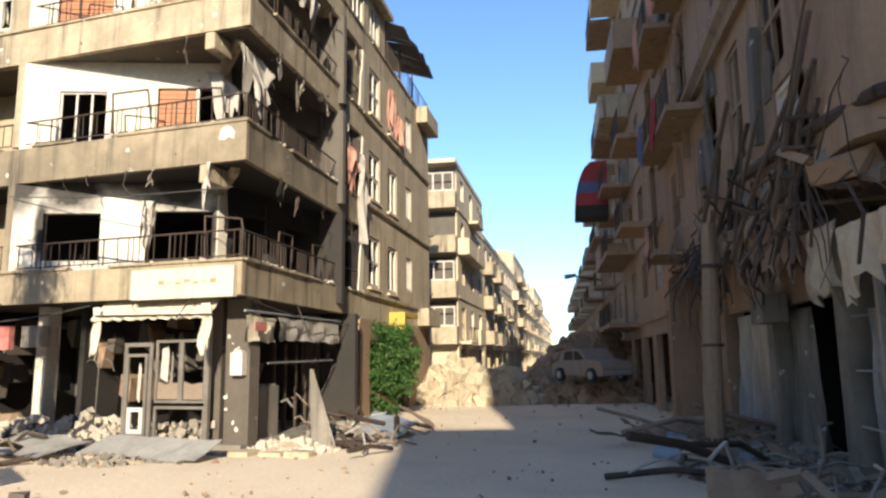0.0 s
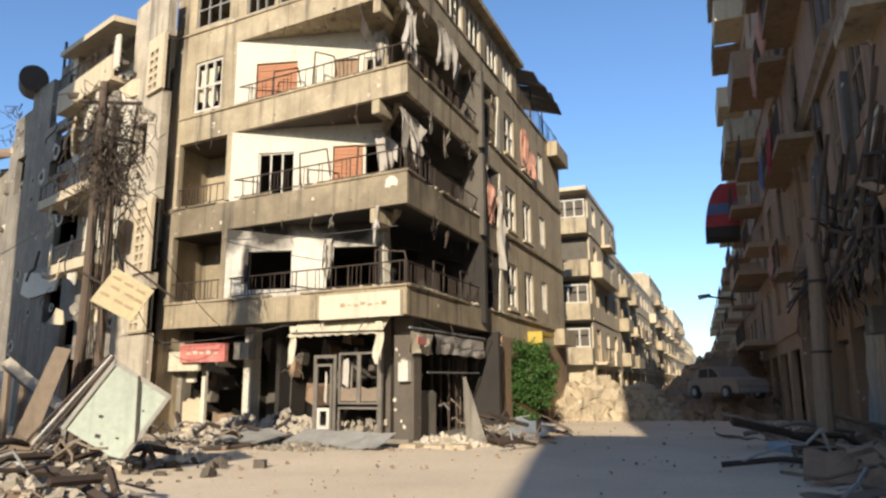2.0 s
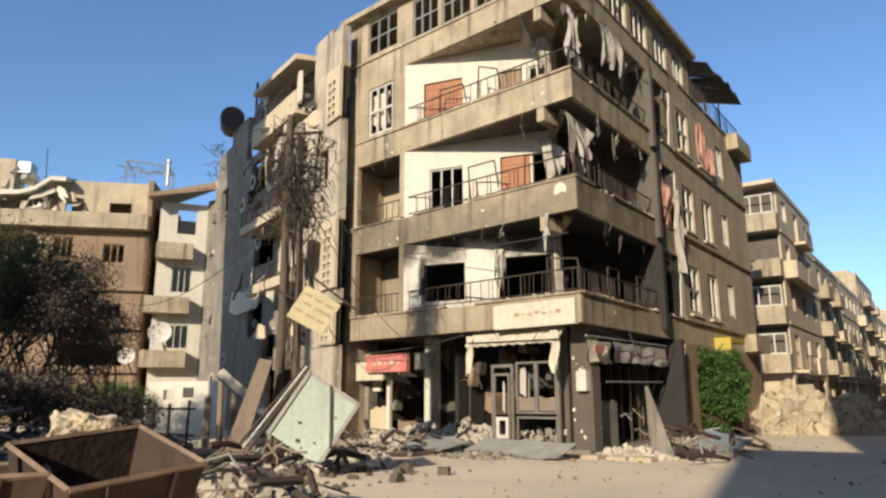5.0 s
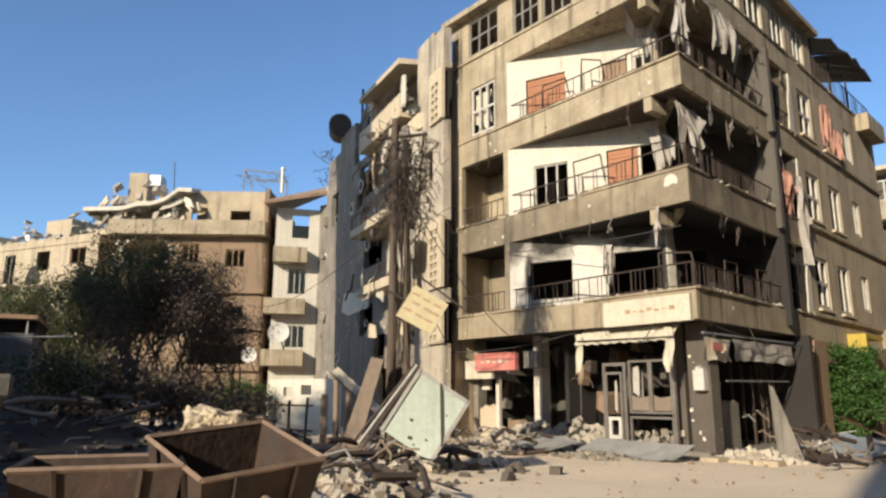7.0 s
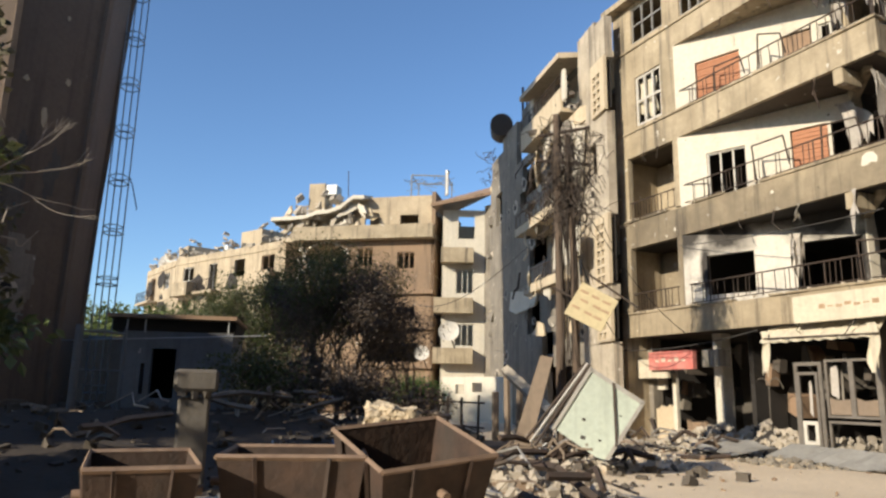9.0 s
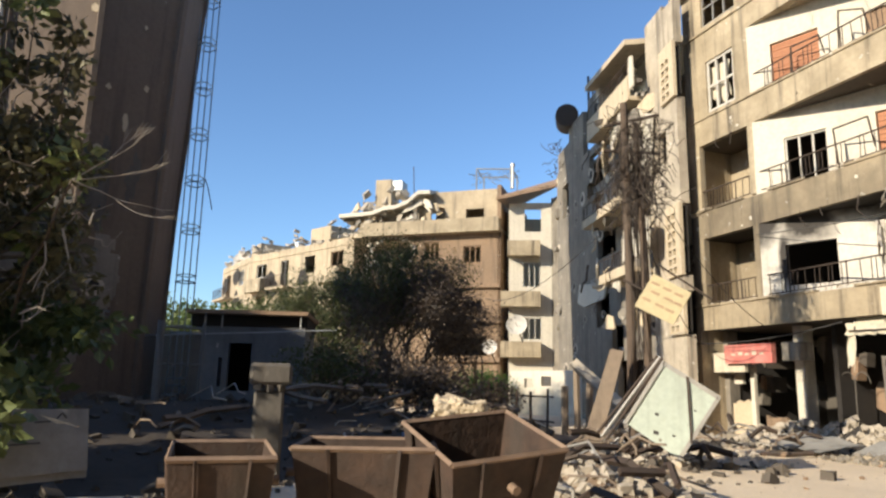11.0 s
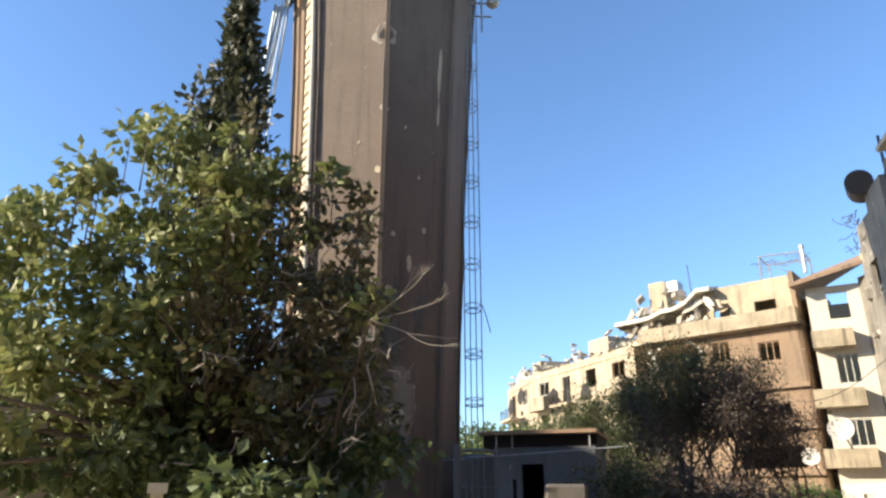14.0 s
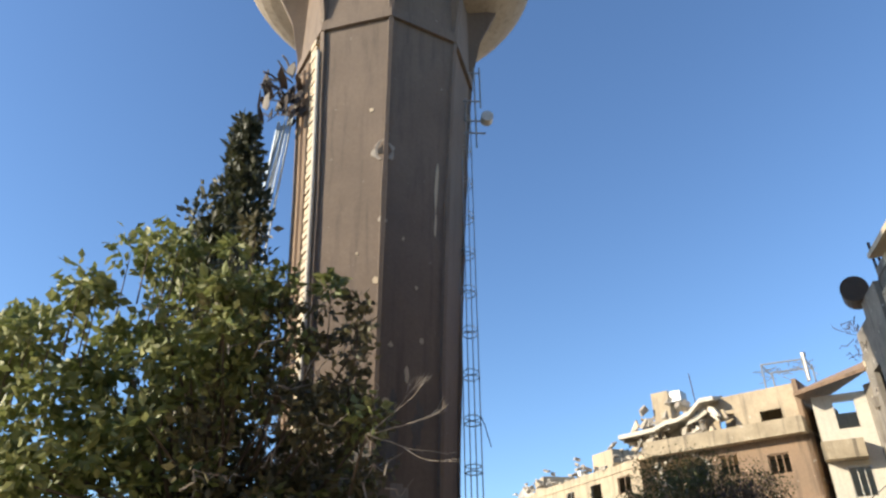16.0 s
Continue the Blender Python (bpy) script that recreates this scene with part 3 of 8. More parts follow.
        fbox(bm, AR, 16.2, SIDE_LEN + 0.1, z + 0.15, z + 0.75, 0.4, 0.5)
        fbox(bm, AR, 16.2, 16.3, z + 0.15, z + 0.75, 0, 0.4)
        fbox(bm, AR, SIDE_LEN, SIDE_LEN + 0.1, z + 0.15, z + 0.75, 0, 0.4)
        part("balcony", bm, M_TAN, A)
    AE = Frame(FAR_END, (-1, 0.02))
    bm = bmesh.new()
    wall_panel(bm, AE, 0, 9, 0, 13.4, 0.2, [])
    part("wall", bm, M_SAND, A)
    bm = bmesh.new()
    for z0, z1 in ((0, 3.3), (3.6, 12.6)):
        fbox(bm, AR, 8.4, SIDE_LEN - 0.3, z0, z1, -4.2, -4.0)
    part("inner_wall", bm, M_INNER, A)
    # ground floor: piers, shop backs
    for u0, u1, v0, v1, w, mt in ((0.45, 1.3, 0.15, 1.25, -0.9, M_CREAM), (1.35, 1.5, 0.0, 2.3, -0.8, M_WHITE), (1.7, 2.5, 0.1, 0.8, -1.0, M_BROWN), (0.5, 0.85, 1.7, 2.2, -0.95, M_WHITE)):
        bm = bmesh.new()
        n = 7
        ragged(bm, AL, [(u0, v0), (u1, v0)] + [(u1 - (u1 - u0) * i / n, v1 - 0.18 * rng.random() * (v1 - v0)) for i in range(n + 1)], w, w - 0.12)
        part("broken_partition", bm, mt, A)
    for k in range(26):
        u = rng.uniform(0.4, 8.2)
        bm = bmesh.new()
        v = rng.uniform(1.6, 3.2)
        ragged(bm, AL, [(u, v), (u + rng.uniform(0.1, 0.35), v + rng.uniform(-0.2, 0.1)), (u + rng.uniform(0.1, 0.3), v - rng.uniform(0.3, 0.9)), (u - 0.05, v - rng.uniform(0.2, 0.7))], -1.6 - rng.random() * 2, -1.62 - rng.random() * 2)
        part("torn_panel", bm, rng.choice((M_UMBER, M_INNER, M_GREY, M_BURNT)), A)
    for k in range(2):
        bm = bmesh.new()
        u = 4.0 + k * 0.45
        tube(bm, [AL.p(u, 0.2, -1.4), AL.p(u + 0.03, 1.7, -1.4)] + [AL.p(u + 0.25 - 0.25 * math.cos(i * 0.5), 1.7 + 0.35 * math.sin(i * 0.5), -1.4) for i in range(1, 7)], 0.013, sides=5)
        part("iron_scroll", bm, M_KIOSK, A)
    for u, wd in ((0.05, 0.35), (3.05, 0.32), (8.5, 0.62)):
        bm = bmesh.new()
        fbox(bm, AL, u, u + wd, 0, 3.36, -1.25, -0.85)
        part("pier", bm, M_WHITE if u == 3.05 else M_GREY if u < 8 else M_BURNT, A)
    for u, wd in ((0.9, 0.5), (6.4, 0.5)):
        bm = bmesh.new()
        fbox(bm, AR, u, u + wd, 0, 3.36, -1.3, -0.9)
        part("pier", bm, M_BURNT, A)
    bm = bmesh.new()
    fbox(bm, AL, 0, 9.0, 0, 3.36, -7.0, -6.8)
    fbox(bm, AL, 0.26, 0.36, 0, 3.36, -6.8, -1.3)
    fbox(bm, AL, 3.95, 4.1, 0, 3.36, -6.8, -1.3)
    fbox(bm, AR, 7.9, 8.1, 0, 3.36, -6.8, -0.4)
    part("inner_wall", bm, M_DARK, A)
    bm = bmesh.new()
    wall_panel(bm, AR, 8.1, SIDE_LEN, 0, 3.3, 0.22, [(9.2, 11.2, 0.0, 2.6), (12.4, 14.6, 0.0, 2.6)])
    part("wall", bm, M_UMBER, A)
    # shot and splinter marks chipped out of the render
    for k in range(56):
        F, u, v = rng.choice(((AL, rng.uniform(0.1, 9.3), rng.choice(BANDS)), (AL, rng.uniform(0.1, 9.3), rng.choice(BANDS)), (AR, rng.uniform(0.1, 8.1), rng.choice(BANDS)), (AW, rng.uniform(0.1, 4.9), (rng.choice((8.9, 12.0)), 0)), (AR, rng.uniform(8.3, 18), (rng.uniform(4, 12), 0))))
        v = rng.uniform(v[0] + 0.06, v[1] - 0.06) if v[1] else v[0] + rng.uniform(0, 0.5)
        r = rng.choice((0.018, 0.025, 0.035, 0.06)) * rng.uniform(0.8, 1.3)
        bm = bmesh.new()
        ragged(bm, F, [(u + r * rng.uniform(0.6, 1.2) * math.cos(i * math.tau / 7), v + r * rng.uniform(0.6, 1.2) * math.sin(i * math.tau / 7)) for i in range(7)], 0.006, -0.01)
        part("chip_mark", bm, M_WHITE if k % 4 else M_DARK, A)
    # strips of render and rods hanging under the slabs
    for k in range(46):
        F, L = rng.choice(((AL, 9.3), (AR, 8.1), (AK, AK_LEN)))
        u, v = rng.uniform(0.2, L), rng.choice(BANDS)[0]
        p = F.p(u, v + 0.02, 0.03)
        pts = [p]
        for i in range(3):
            pts.append(pts[-1] + Vector((rng.uniform(-0.15, 0.15), rng.uniform(-0.15, 0.15), -rng.uniform(0.05, 0.3))))
        bm = bmesh.new()
        tube(bm, pts, rng.uniform(0.008, 0.02), sides=4)
        part("hanging_rod", bm, M_WIRE, A)
    # twisted frames standing on the balconies
    for F, u, v in ((AL, 5.6, 7.3), (AL, 7.6, 7.3), (AL, 5.9, 10.4), (AL, 4.3, 10.4), (AR, 2.2, 4.2), (AR, 4.5, 4.2), (AL, 8.3, 4.2), (AR, 1.2, 7.3), (AR, 3.1, 10.4), (AL, 6.6, 13.5)):
        bm = bmesh.new()
        h = rng.uniform(0.8, 1.5)
        w = rng.uniform(0.4, 1.0)
        tube(bm, [F.p(u, v, -0.2), F.p(u + rng.uniform(-0.1, 0.1), v + h, -0.2), F.p(u + w, v + h + rng.uniform(-0.3, 0.1), -0.25), F.p(u + w + 0.1, v + 0.3, -0.3)], 0.025, sides=5)
        part("twisted_frame", bm, M_IRON, A)
    # railings
    for k in (0, 1, 2):
        z = BANDS[k][1] + 0.07
        railing(A, AL, 2.9 if k == 2 else 0.2, 9.3, z, -0.06, 0.62, rng=rng, lost=0.35)
        railing(A, AR, 0.1, 8.0, z, -0.06, 0.62, rng=rng, lost=0.3)
    return A


corner_building()


# ---- generic apartment block ----
def block(name, O, way, length, depth, floors, h0, label, material, seed, bays=None, balcony=0.9, storey=3.1, side=None, group="", flank="left", parapet=0.9, top_extra=True, fill=0.8, bal_every=2):
    rng = random.Random(seed)
    F = Frame(O, way)
    T = thing(name, (O[0], O[1], 0), label, "building", group)
    H = h0 + storey * floors
    bays = bays or max(2, int(length / 3.2))
    bw = length / bays
    op = []
    for fl in range(floors):
        z = h0 + fl * storey
        for b in range(bays):
            c = (b + 0.5) * bw
            ww = rng.choice((1.1, 1.3, 1.5)) / 2
            door = (b * 7 + seed) % 5 < 3 and rng.random() < 0.85
            op.append((c - ww, c + ww, z + (0.15 if door else 0.95), z + 2.3, door, fl))
    gops = [((b + 0.12) * bw, (b + 0.88) * bw, 0.0, min(2.7, h0 - 0.4)) for b in range(bays)]
    bm = bmesh.new()
    wall_panel(bm, F, 0, length, 0, H + parapet, 0.22, [o[:4] for o in op] + gops)
    part("wall", bm, material, T)
    for o in op:
        if rng.random() < fill:
            window(T, F, o[0] + 0.01, o[1] - 0.01, o[2] + 0.01, o[3] - 0.01, -0.08, rng.choice((M_WFRAME, M_ALU, M_UMBER)), rng.choice((1, 1, 2)), rng.choice((1, 2)))
        if o[4]:
            c = (o[0] + o[1]) / 2
            z = h0 + o[5] * storey
            hw = bw * rng.uniform(0.34, 0.5)
            bm = bmesh.new()
            fbox(bm, F, c - hw, c + hw, z - 0.12, z + 0.06, 0.002, balcony)
            if rng.random() < 0.55:
                fbox(bm, F, c - hw, c + hw, z + 0.06, z + 0.95, balcony - 0.1, balcony)
                fbox(bm, F, c - hw, c - hw + 0.1, z + 0.06, z + 0.95, 0.002, balcony - 0.1)
                fbox(bm, F, c + hw - 0.1, c + hw, z + 0.06, z + 0.95, 0.002, balcony - 0.1)
                part("balcony", bm, rng.choice((material, M_TAN, M_CREAM)), T)
            else:
                part("balcony", bm, material, T)
                railing(T, F, c - hw, c + hw, z + 0.06, balcony - 0.05, 0.89, 0.16, rng, 0.06)
    for fl in range(floors + 1):
        bm = bmesh.new()
        z = h0 + fl * storey
        fbox(bm, F, 0.05, length - 0.05, z - 0.2, z, -depth, -0.225)
        part("floor_slab" if fl < floors else "roof", bm, M_INNER if fl < floors else M_SAND, T)
        bm = bmesh.new()
        fbox(bm, F, 0, length, z - 0.06, z + 0.1, 0.001, 0.07)
        part("string_course", bm, material, T)
    # room back, darkened in its colour so the openings look deep
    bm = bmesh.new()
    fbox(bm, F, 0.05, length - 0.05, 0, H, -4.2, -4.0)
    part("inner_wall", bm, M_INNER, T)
    sm = side or material
    for u in (-0.2, length):
        bm = bmesh.new()
        FS = Frame(F.p(u, 0, -depth) if u < 0 else F.p(u + 0.2, 0, 0), F.w if u < 0 else -F.w)
        so = [(depth - 3.0, depth - 1.8, h0 + fl * storey + 0.9, h0 + fl * storey + 2.2) for fl in range(floors)] if u < 0 else [(1.8, 3.0, h0 + fl * storey + 0.9, h0 + fl * storey + 2.2) for fl in range(floors)]
        wall_panel(bm, FS, 0, depth, 0, H + parapet, 0.2, so)
        part("wall", bm, sm, T)
        for o in so:
            window(T, FS, o[0] + 0.01, o[1] - 0.01, o[2] + 0.01, o[3] - 0.01, -0.07, M_WFRAME, 1)
    bm = bmesh.new()
    fbox(bm, F, -0.2, length + 0.2, 0, H + parapet, -depth - 0.2, -depth - 0.001)
    part("wall", bm, sm, T)
    if top_extra:
        bm = bmesh.new()
        u = length * rng.uniform(0.3, 0.6)
        fbox(bm, F, u, u + 2.6, H, H + 2.3, -4.5, -1.6)
        part("stair_house", bm, material, T)
        bm = bmesh.new()
        beam(bm, F.p(u - 1.4, H + 0.1, -1.5), F.p(u - 1.4, H + 1.3, -1.5), 0.5, sides=12)
        part("water_tank", bm, M_STEEL, T, "dull metal roof water tank")
    return T


# left side of the street, beyond the side lane
y = 47.0
for k, (ln, fl, mt, lab) in enumerate(((12.5, 4, M_CREAM, "cream four-storey flats with closed corner balconies"), (13.0, 3, M_TAN, "weathered tan flats with small balconies"), (16.0, 3, M_CREAM, "cream street flats with rows of balconies"),
                                       (18.0, 4, M_SAND, "sandy flats further along the street"), (24.0, 3, M_CREAM, "pale flats in a street row"), (34.0, 4, M_SAND, "distant pale street flats"), (50.0, 3, M_CREAM, "distant cream street flats"))):
    block("apartment_building", (-7.3 + 0.012 * (y - 47), y), (0.012, 1), ln, 10, fl, 3.2 if k else 3.0, lab, mt, 20 + k, group="left street row", balcony=0.75, storey=2.9, parapet=0.4)
    y += ln + 0.6
# right side, past the ruined shop block
y = 26.0
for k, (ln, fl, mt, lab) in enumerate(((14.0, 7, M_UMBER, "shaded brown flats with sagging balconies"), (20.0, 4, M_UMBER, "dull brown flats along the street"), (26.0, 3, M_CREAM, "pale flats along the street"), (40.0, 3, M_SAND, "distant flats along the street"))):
    x0 = (2.75 if k == 0 else 3.2) - 0.022 * (y - 26)
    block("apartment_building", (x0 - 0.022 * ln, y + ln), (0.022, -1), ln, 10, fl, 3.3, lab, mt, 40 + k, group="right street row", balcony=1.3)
    y += ln + 0.6

# blocks behind the camera on both sides of the street, that shut off the low sun
block("apartment_building", (28.6, -16.3), (-0.9836, -0.1805), 26, 12, 5, 1.9, "plain five-storey flats behind the street corner", M_SAND, 61, parapet=0.3, top_extra=False, balcony=0.4)
block("apartment_building", (3.3, 6.4), (0, -1), 13, 10, 6, 3.3, "plain tall flats beside the street corner", M_UMBER, 63, parapet=0.3, top_extra=False, balcony=0.05)
# unseen block, its height set to keep park and hut in shade
block("apartment_building", (-11.0, -21.0), (-1, 0), 16, 12, 4, 2.3, "plain unseen four-storey flats added to shade the park", M_SAND, 62, storey=2.75, parapet=0.3, top_extra=False, balcony=0.4)


# ---- water tower ----
TOWER = Vector((-21.98, -0.88))


def tower_radius(z):
    """Circumradius of the eight-sided shaft, which widens towards the bowl."""
    z = min(z, 22.0)
    return 2.62 + 0.012 * z + 0.0014 * z * z


def tower_at(a, z, out=0.0):
    """A point on the shaft's faces at a compass angle a (degrees) and a height."""
    k = (a - 4.0 + 22.5) % 45.0 - 22.5
    r = tower_radius(z) * math.cos(radians(22.5)) / math.cos(radians(22.5 - abs(k))) + out
    return Vector((TOWER.x + r * math.cos(radians(a)), TOWER.y + r * math.sin(radians(a)), z))


def tower_patch(bm, pts, out=0.03, back=-0.05):
    """A thin plate (angle, height) laid on the faces of the shaft."""
    a = [bm.verts.new(tower_at(p, z, out)) for p, z in pts]
    b = [bm.verts.new(tower_at(p, z, back)) for p, z in pts]
    n = len(pts)
    bm.faces.new(a)
    bm.faces.new(b[::-1])
    for i in range(n):
        bm.faces.new((a[i], a[(i + 1) % n], b[(i + 1) % n], b[i]))


def water_tower():
    c = TOWER
    T = thing("water_tower", (c.x, c.y, 0.5), "brown eight-sided concrete water tower with a flared bowl", "water tower")
    rng = random.Random(71)
    bm = bmesh.new()
    zs = [0.3 + 25.9 * i / 46 for i in range(47)]
    rings = []
    for z in zs:
        ring = []
        for k in range(8):
            for q in (-21.0, 0.0, 21.0):
                a = 4.0 + 22.5 + 45 * k + q
                ring.append(bm.verts.new(tower_at(a, z, 0.012 * noise.noise((a * 0.1, z * 0.6, 2)))))
        rings.append(ring)
    n = len(rings[0])
    for a, b in zip(rings, rings[1:]):
        for k in range(n):
            bm.faces.new((a[k], a[(k + 1) % n], b[(k + 1) % n], b[k]))
    part("shaft", bm, M_TOWER, T)
    bm = bmesh.new()
    n = 64
    prof = [(r, 28.0 - 2.4 * math.sqrt(1 - (r / 6.6) ** 2)) for r in (3.1, 3.6, 4.2, 4.8, 5.4, 5.9, 6.3, 6.5)] + [(6.6, 28.2), (6.6, 31.8), (6.3, 32.2), (0.3, 34.0)]
    rings = [[bm.verts.new((c.x + r * math.cos(k * math.tau / n), c.y + r * math.sin(k * math.tau / n), z)) for k in range(n)] for r, z in prof]
    for a, b in zip(rings, rings[1:]):
        for k in range(n):
            bm.faces.new((a[k], a[(k + 1) % n], b[(k + 1) % n], b[k]))
    bm.faces.new(rings[-1])
    part("bowl", bm, M_BOWL, T, "pale concrete bowl")
    # ring beam below the bowl
    bm = bmesh.new()
    pts = [tower_at(4.0 + 22.5 * k, 21.55, 0.0) for k in range(17)]
    for k in range(16):
        d0, d1 = [Vector((p.x - c.x, p.y - c.y, 0)).normalized() for p in (pts[k], pts[k + 1])]
        vs = [bm.verts.new(q) for q in (pts[k] - d0 * 0.05, pts[k + 1] - d1 * 0.05, pts[k + 1] + d1 * 0.14, pts[k] + d0 * 0.14)]
        up = [bm.verts.new(v.co + Vector((0, 0, 0.5))) for v in vs]
        bm.faces.new(vs)
        bm.faces.new(up[::-1])
        for i in range(4):
            bm.faces.new((vs[i], vs[(i + 1) % 4], up[(i + 1) % 4], up[i]))
    part("ring_beam", bm, M_TOWER, T)
    # worn arris strips that flare into brackets under the bowl
    for k in range(8):
        a = 4.0 + 45.0 * k
        bm = bmesh.new()
        pts, sec = [], []
        for z, o, w in [(0.4 + 2.0 * i, 0.07, 0.11) for i in range(10)] + [(20.6, 0.08, 0.12), (22.4, 0.12, 0.13), (24.4, 0.5, 0.14), (26.2, 1.3, 0.14)]:
            t = Vector((-math.sin(radians(a)), math.cos(radians(a)), 0)) * w * rng.uniform(0.75, 1.15)
            oo = o + rng.uniform(-0.02, 0.02)
            sec.append([bm.verts.new(p) for p in (tower_at(a, z, -0.15) - t, tower_at(a, z, oo) - t * 0.8, tower_at(a, z, oo) + t * 0.8, tower_at(a, z, -0.15) + t)])
        for p, q in zip(sec, sec[1:]):
            for i in range(4):
                bm.faces.new((p[i], p[(i + 1) % 4], q[(i + 1) % 4], q[i]))
        bm.faces.new(sec[0][::-1])
        bm.faces.new(sec[-1])
        part("rib", bm, M_TOWER, T)
    return T


water_tower()


def spot(az, el, r):
    """A place r metres off along a bearing (left from +y) and a height angle, seen from eye height."""
    a, e = radians(az), radians(el)
    return Vector((-math.sin(a) * r, math.cos(a) * r, 1.5 + math.tan(e) * r))


# ---- grey and white flats next to the corner building, front torn off ----
def torn_flats():
    rng = random.Random(8)
    T = thing("apartment_building", (-30, 23, 0), "shell-torn grey and white flats with collapsed balconies", "building")
    F = Frame((-35.4, 24.4), (18.8, -7.0))
    CL = Frame((-36.7, 22.3), (1.3, 2.1))
    L = 19.75
    # main front: torn edge on the upper left, recessed bays
    op = [(10.8, 13.2, 7.3, 8.8), (12.4, 13.8, 2.4, 4.1), (15.2, 17.3, 4.1, 5.6), (15.2, 17.2, 6.6, 8.3), (14.2, 17.4, 9.4, 11.6), (9.4, 10.4, 10.3, 11.3), (5.0, 6.2, 10.6, 12.4), (14.2, 17.8, 12.4, 13.6), (10.4, 12.2, 4.2, 5.6), (9.8, 12.6, 10.9, 12.6), (13.0, 17.6, 0.2, 2.6)]
    # grey front: the tower's shade on it is put into the render colour too
    bm = bmesh.new()
    wall_panel(bm, F, 4.2, 18.2, 0, 13.0, 0.25, op)
    part("wall", bm, M_GREY, T)
    bm = bmesh.new()
    fbox(bm, F, 4.2, 6.4, 13.0, 14.6, -0.25, 0)
    fbox(bm, F, 6.4, 8.9, 13.0, 15.4, -0.25, 0)
    fbox(bm, F, 8.9, 12.4, 13.0, 14.6, -1.2, -0.95)
    part("wall", bm, M_GREY, T)
    bm = bmesh.new()
    wall_panel(bm, F, 12.4, 18.2, 13.0, 14.9, 0.25, [(14.2, 17.8, 13.1, 14.6)])
    fbox(bm, F, 7.9, 12.4, 14.6, 16.4, -3.2, -0.6)
    part("wall", bm, M_GREY, T)
    bm = bmesh.new()
    wall_panel(bm, F, 18.2, 19.75, 0, 15.0, 0.25, [(18.9, 19.7, 9.2, 10.3)], w=0.5)
    part("wall", bm, M_PLASTER, T)
    # stair-light grilles: rows of small openings in a proud strip
    for z0, z1 in ((11.3, 13.1), (5.2, 7.4), (3.3, 4.5)):
        bm = bmesh.new()
        n = int((z1 - z0) / 0.3)
        wall_panel(bm, F, 19.6, 20.7, z0 - 0.1, z1 + 0.1, 0.12, [(19.75 + 0.33 * i, 20.0 + 0.33 * i, z0 + 0.3 * j, z0 + 0.3 * j + 0.21) for i in range(2) for j in range(n)], w=0.62)
        part("stair_grille", bm, M_CREAM, T)
        # near-black backing stands in for the unlit stairs behind the grille
        bm = bmesh.new()
        fbox(bm, F, 19.62, 20.62, z0, z1, 0.3, 0.36)
        part("stairwell", bm, M_DARK, T)
    bm = bmesh.new()
    for z0, z1 in ((0, 3.2), (4.6, 5.1), (7.5, 9.3), (9.3, 11.2), (13.2, 14.8)):
        fbox(bm, F, 19.75, 20.6, z0, z1, 0.2, 0.5)
    part("stair_wall", bm, M_PLASTER, T)
    # rooms behind
    for z in (3.2, 6.3, 9.4, 12.5):
        bm = bmesh.new()
        fbox(bm, F, 4.2, 19.7, z - 0.2, z, -7, -0.26)
        part("floor_slab", bm, M_GREY, T)
    bm = bmesh.new()
    fbox(bm, F, 4.0, 19.7, 0, 13.0, -5.2, -5.0)
    part("inner_wall", bm, M_INNER, T)
    bm = bmesh.new()
    fbox(bm, F, 3.9, 4.19, 0, 13.5, -7, 0)
    part("wall", bm, M_GREY, T)
    bm = bmesh.new()
    fbox(bm, F, 3.9, 19.7, 0, 13.0, -7.4, -7.02)
    part("wall", bm, M_GREY, T)
    # balconies on the torn front
    for u0, u1, z, dep, tilt in ((14.0, 18.1, 5.6, 1.2, 0.0), (12.6, 18.1, 8.3, 1.3, -0.12), (13.2, 18.1, 12.1, 1.2, 0.0)):
        bm = bmesh.new()
        fbox(bm, F, u0, u1, z, z + 0.16, 0.002, dep)
        fbox(bm, F, u0, u1, z + 0.16, z + (0.95 if z > 12 else 0.35), dep - 0.1, dep)
        part("balcony", bm, M_CREAM, T)
        railing(T, F, u0, u1, z + (0.95 if z > 12 else 0.35), dep - 0.05, 0.6, 0.16, rng, 0.3)
    # leaning roof slab and top band
    bm = bmesh.new()
    a = [F.p(12.4, 14.9, 1.0), F.p(17.9, 14.4, 1.2), F.p(18.2, 14.9, -3), F.p(12.4, 15.3, -3)]
    vs = [bm.verts.new(p) for p in a] + [bm.verts.new(p + Vector((0, 0, 0.22))) for p in a]
    for f in ((0, 1, 2, 3), (4, 5, 6, 7), (0, 1, 5, 4), (1, 2, 6, 5), (2, 3, 7, 6), (3, 0, 4, 7)):
        bm.faces.new([vs[i] for i in f])
    part("roof", bm, M_CREAM, T)
    bm = bmesh.new()
    fbox(bm, F, 12.5, 12.95, 12.6, 15.6, 0.05, 0.5)
    part("pier", bm, M_WHITE, T)
    bm = bmesh.new()
    fbox(bm, F, 13.0, 18.1, 13.6, 14.4, -0.9, -0.75)
    fbox(bm, F, 14.0, 18.1, 6.0, 8.2, -1.2, -1.05)
    part("inner_wall", bm, M_WHITE, T)
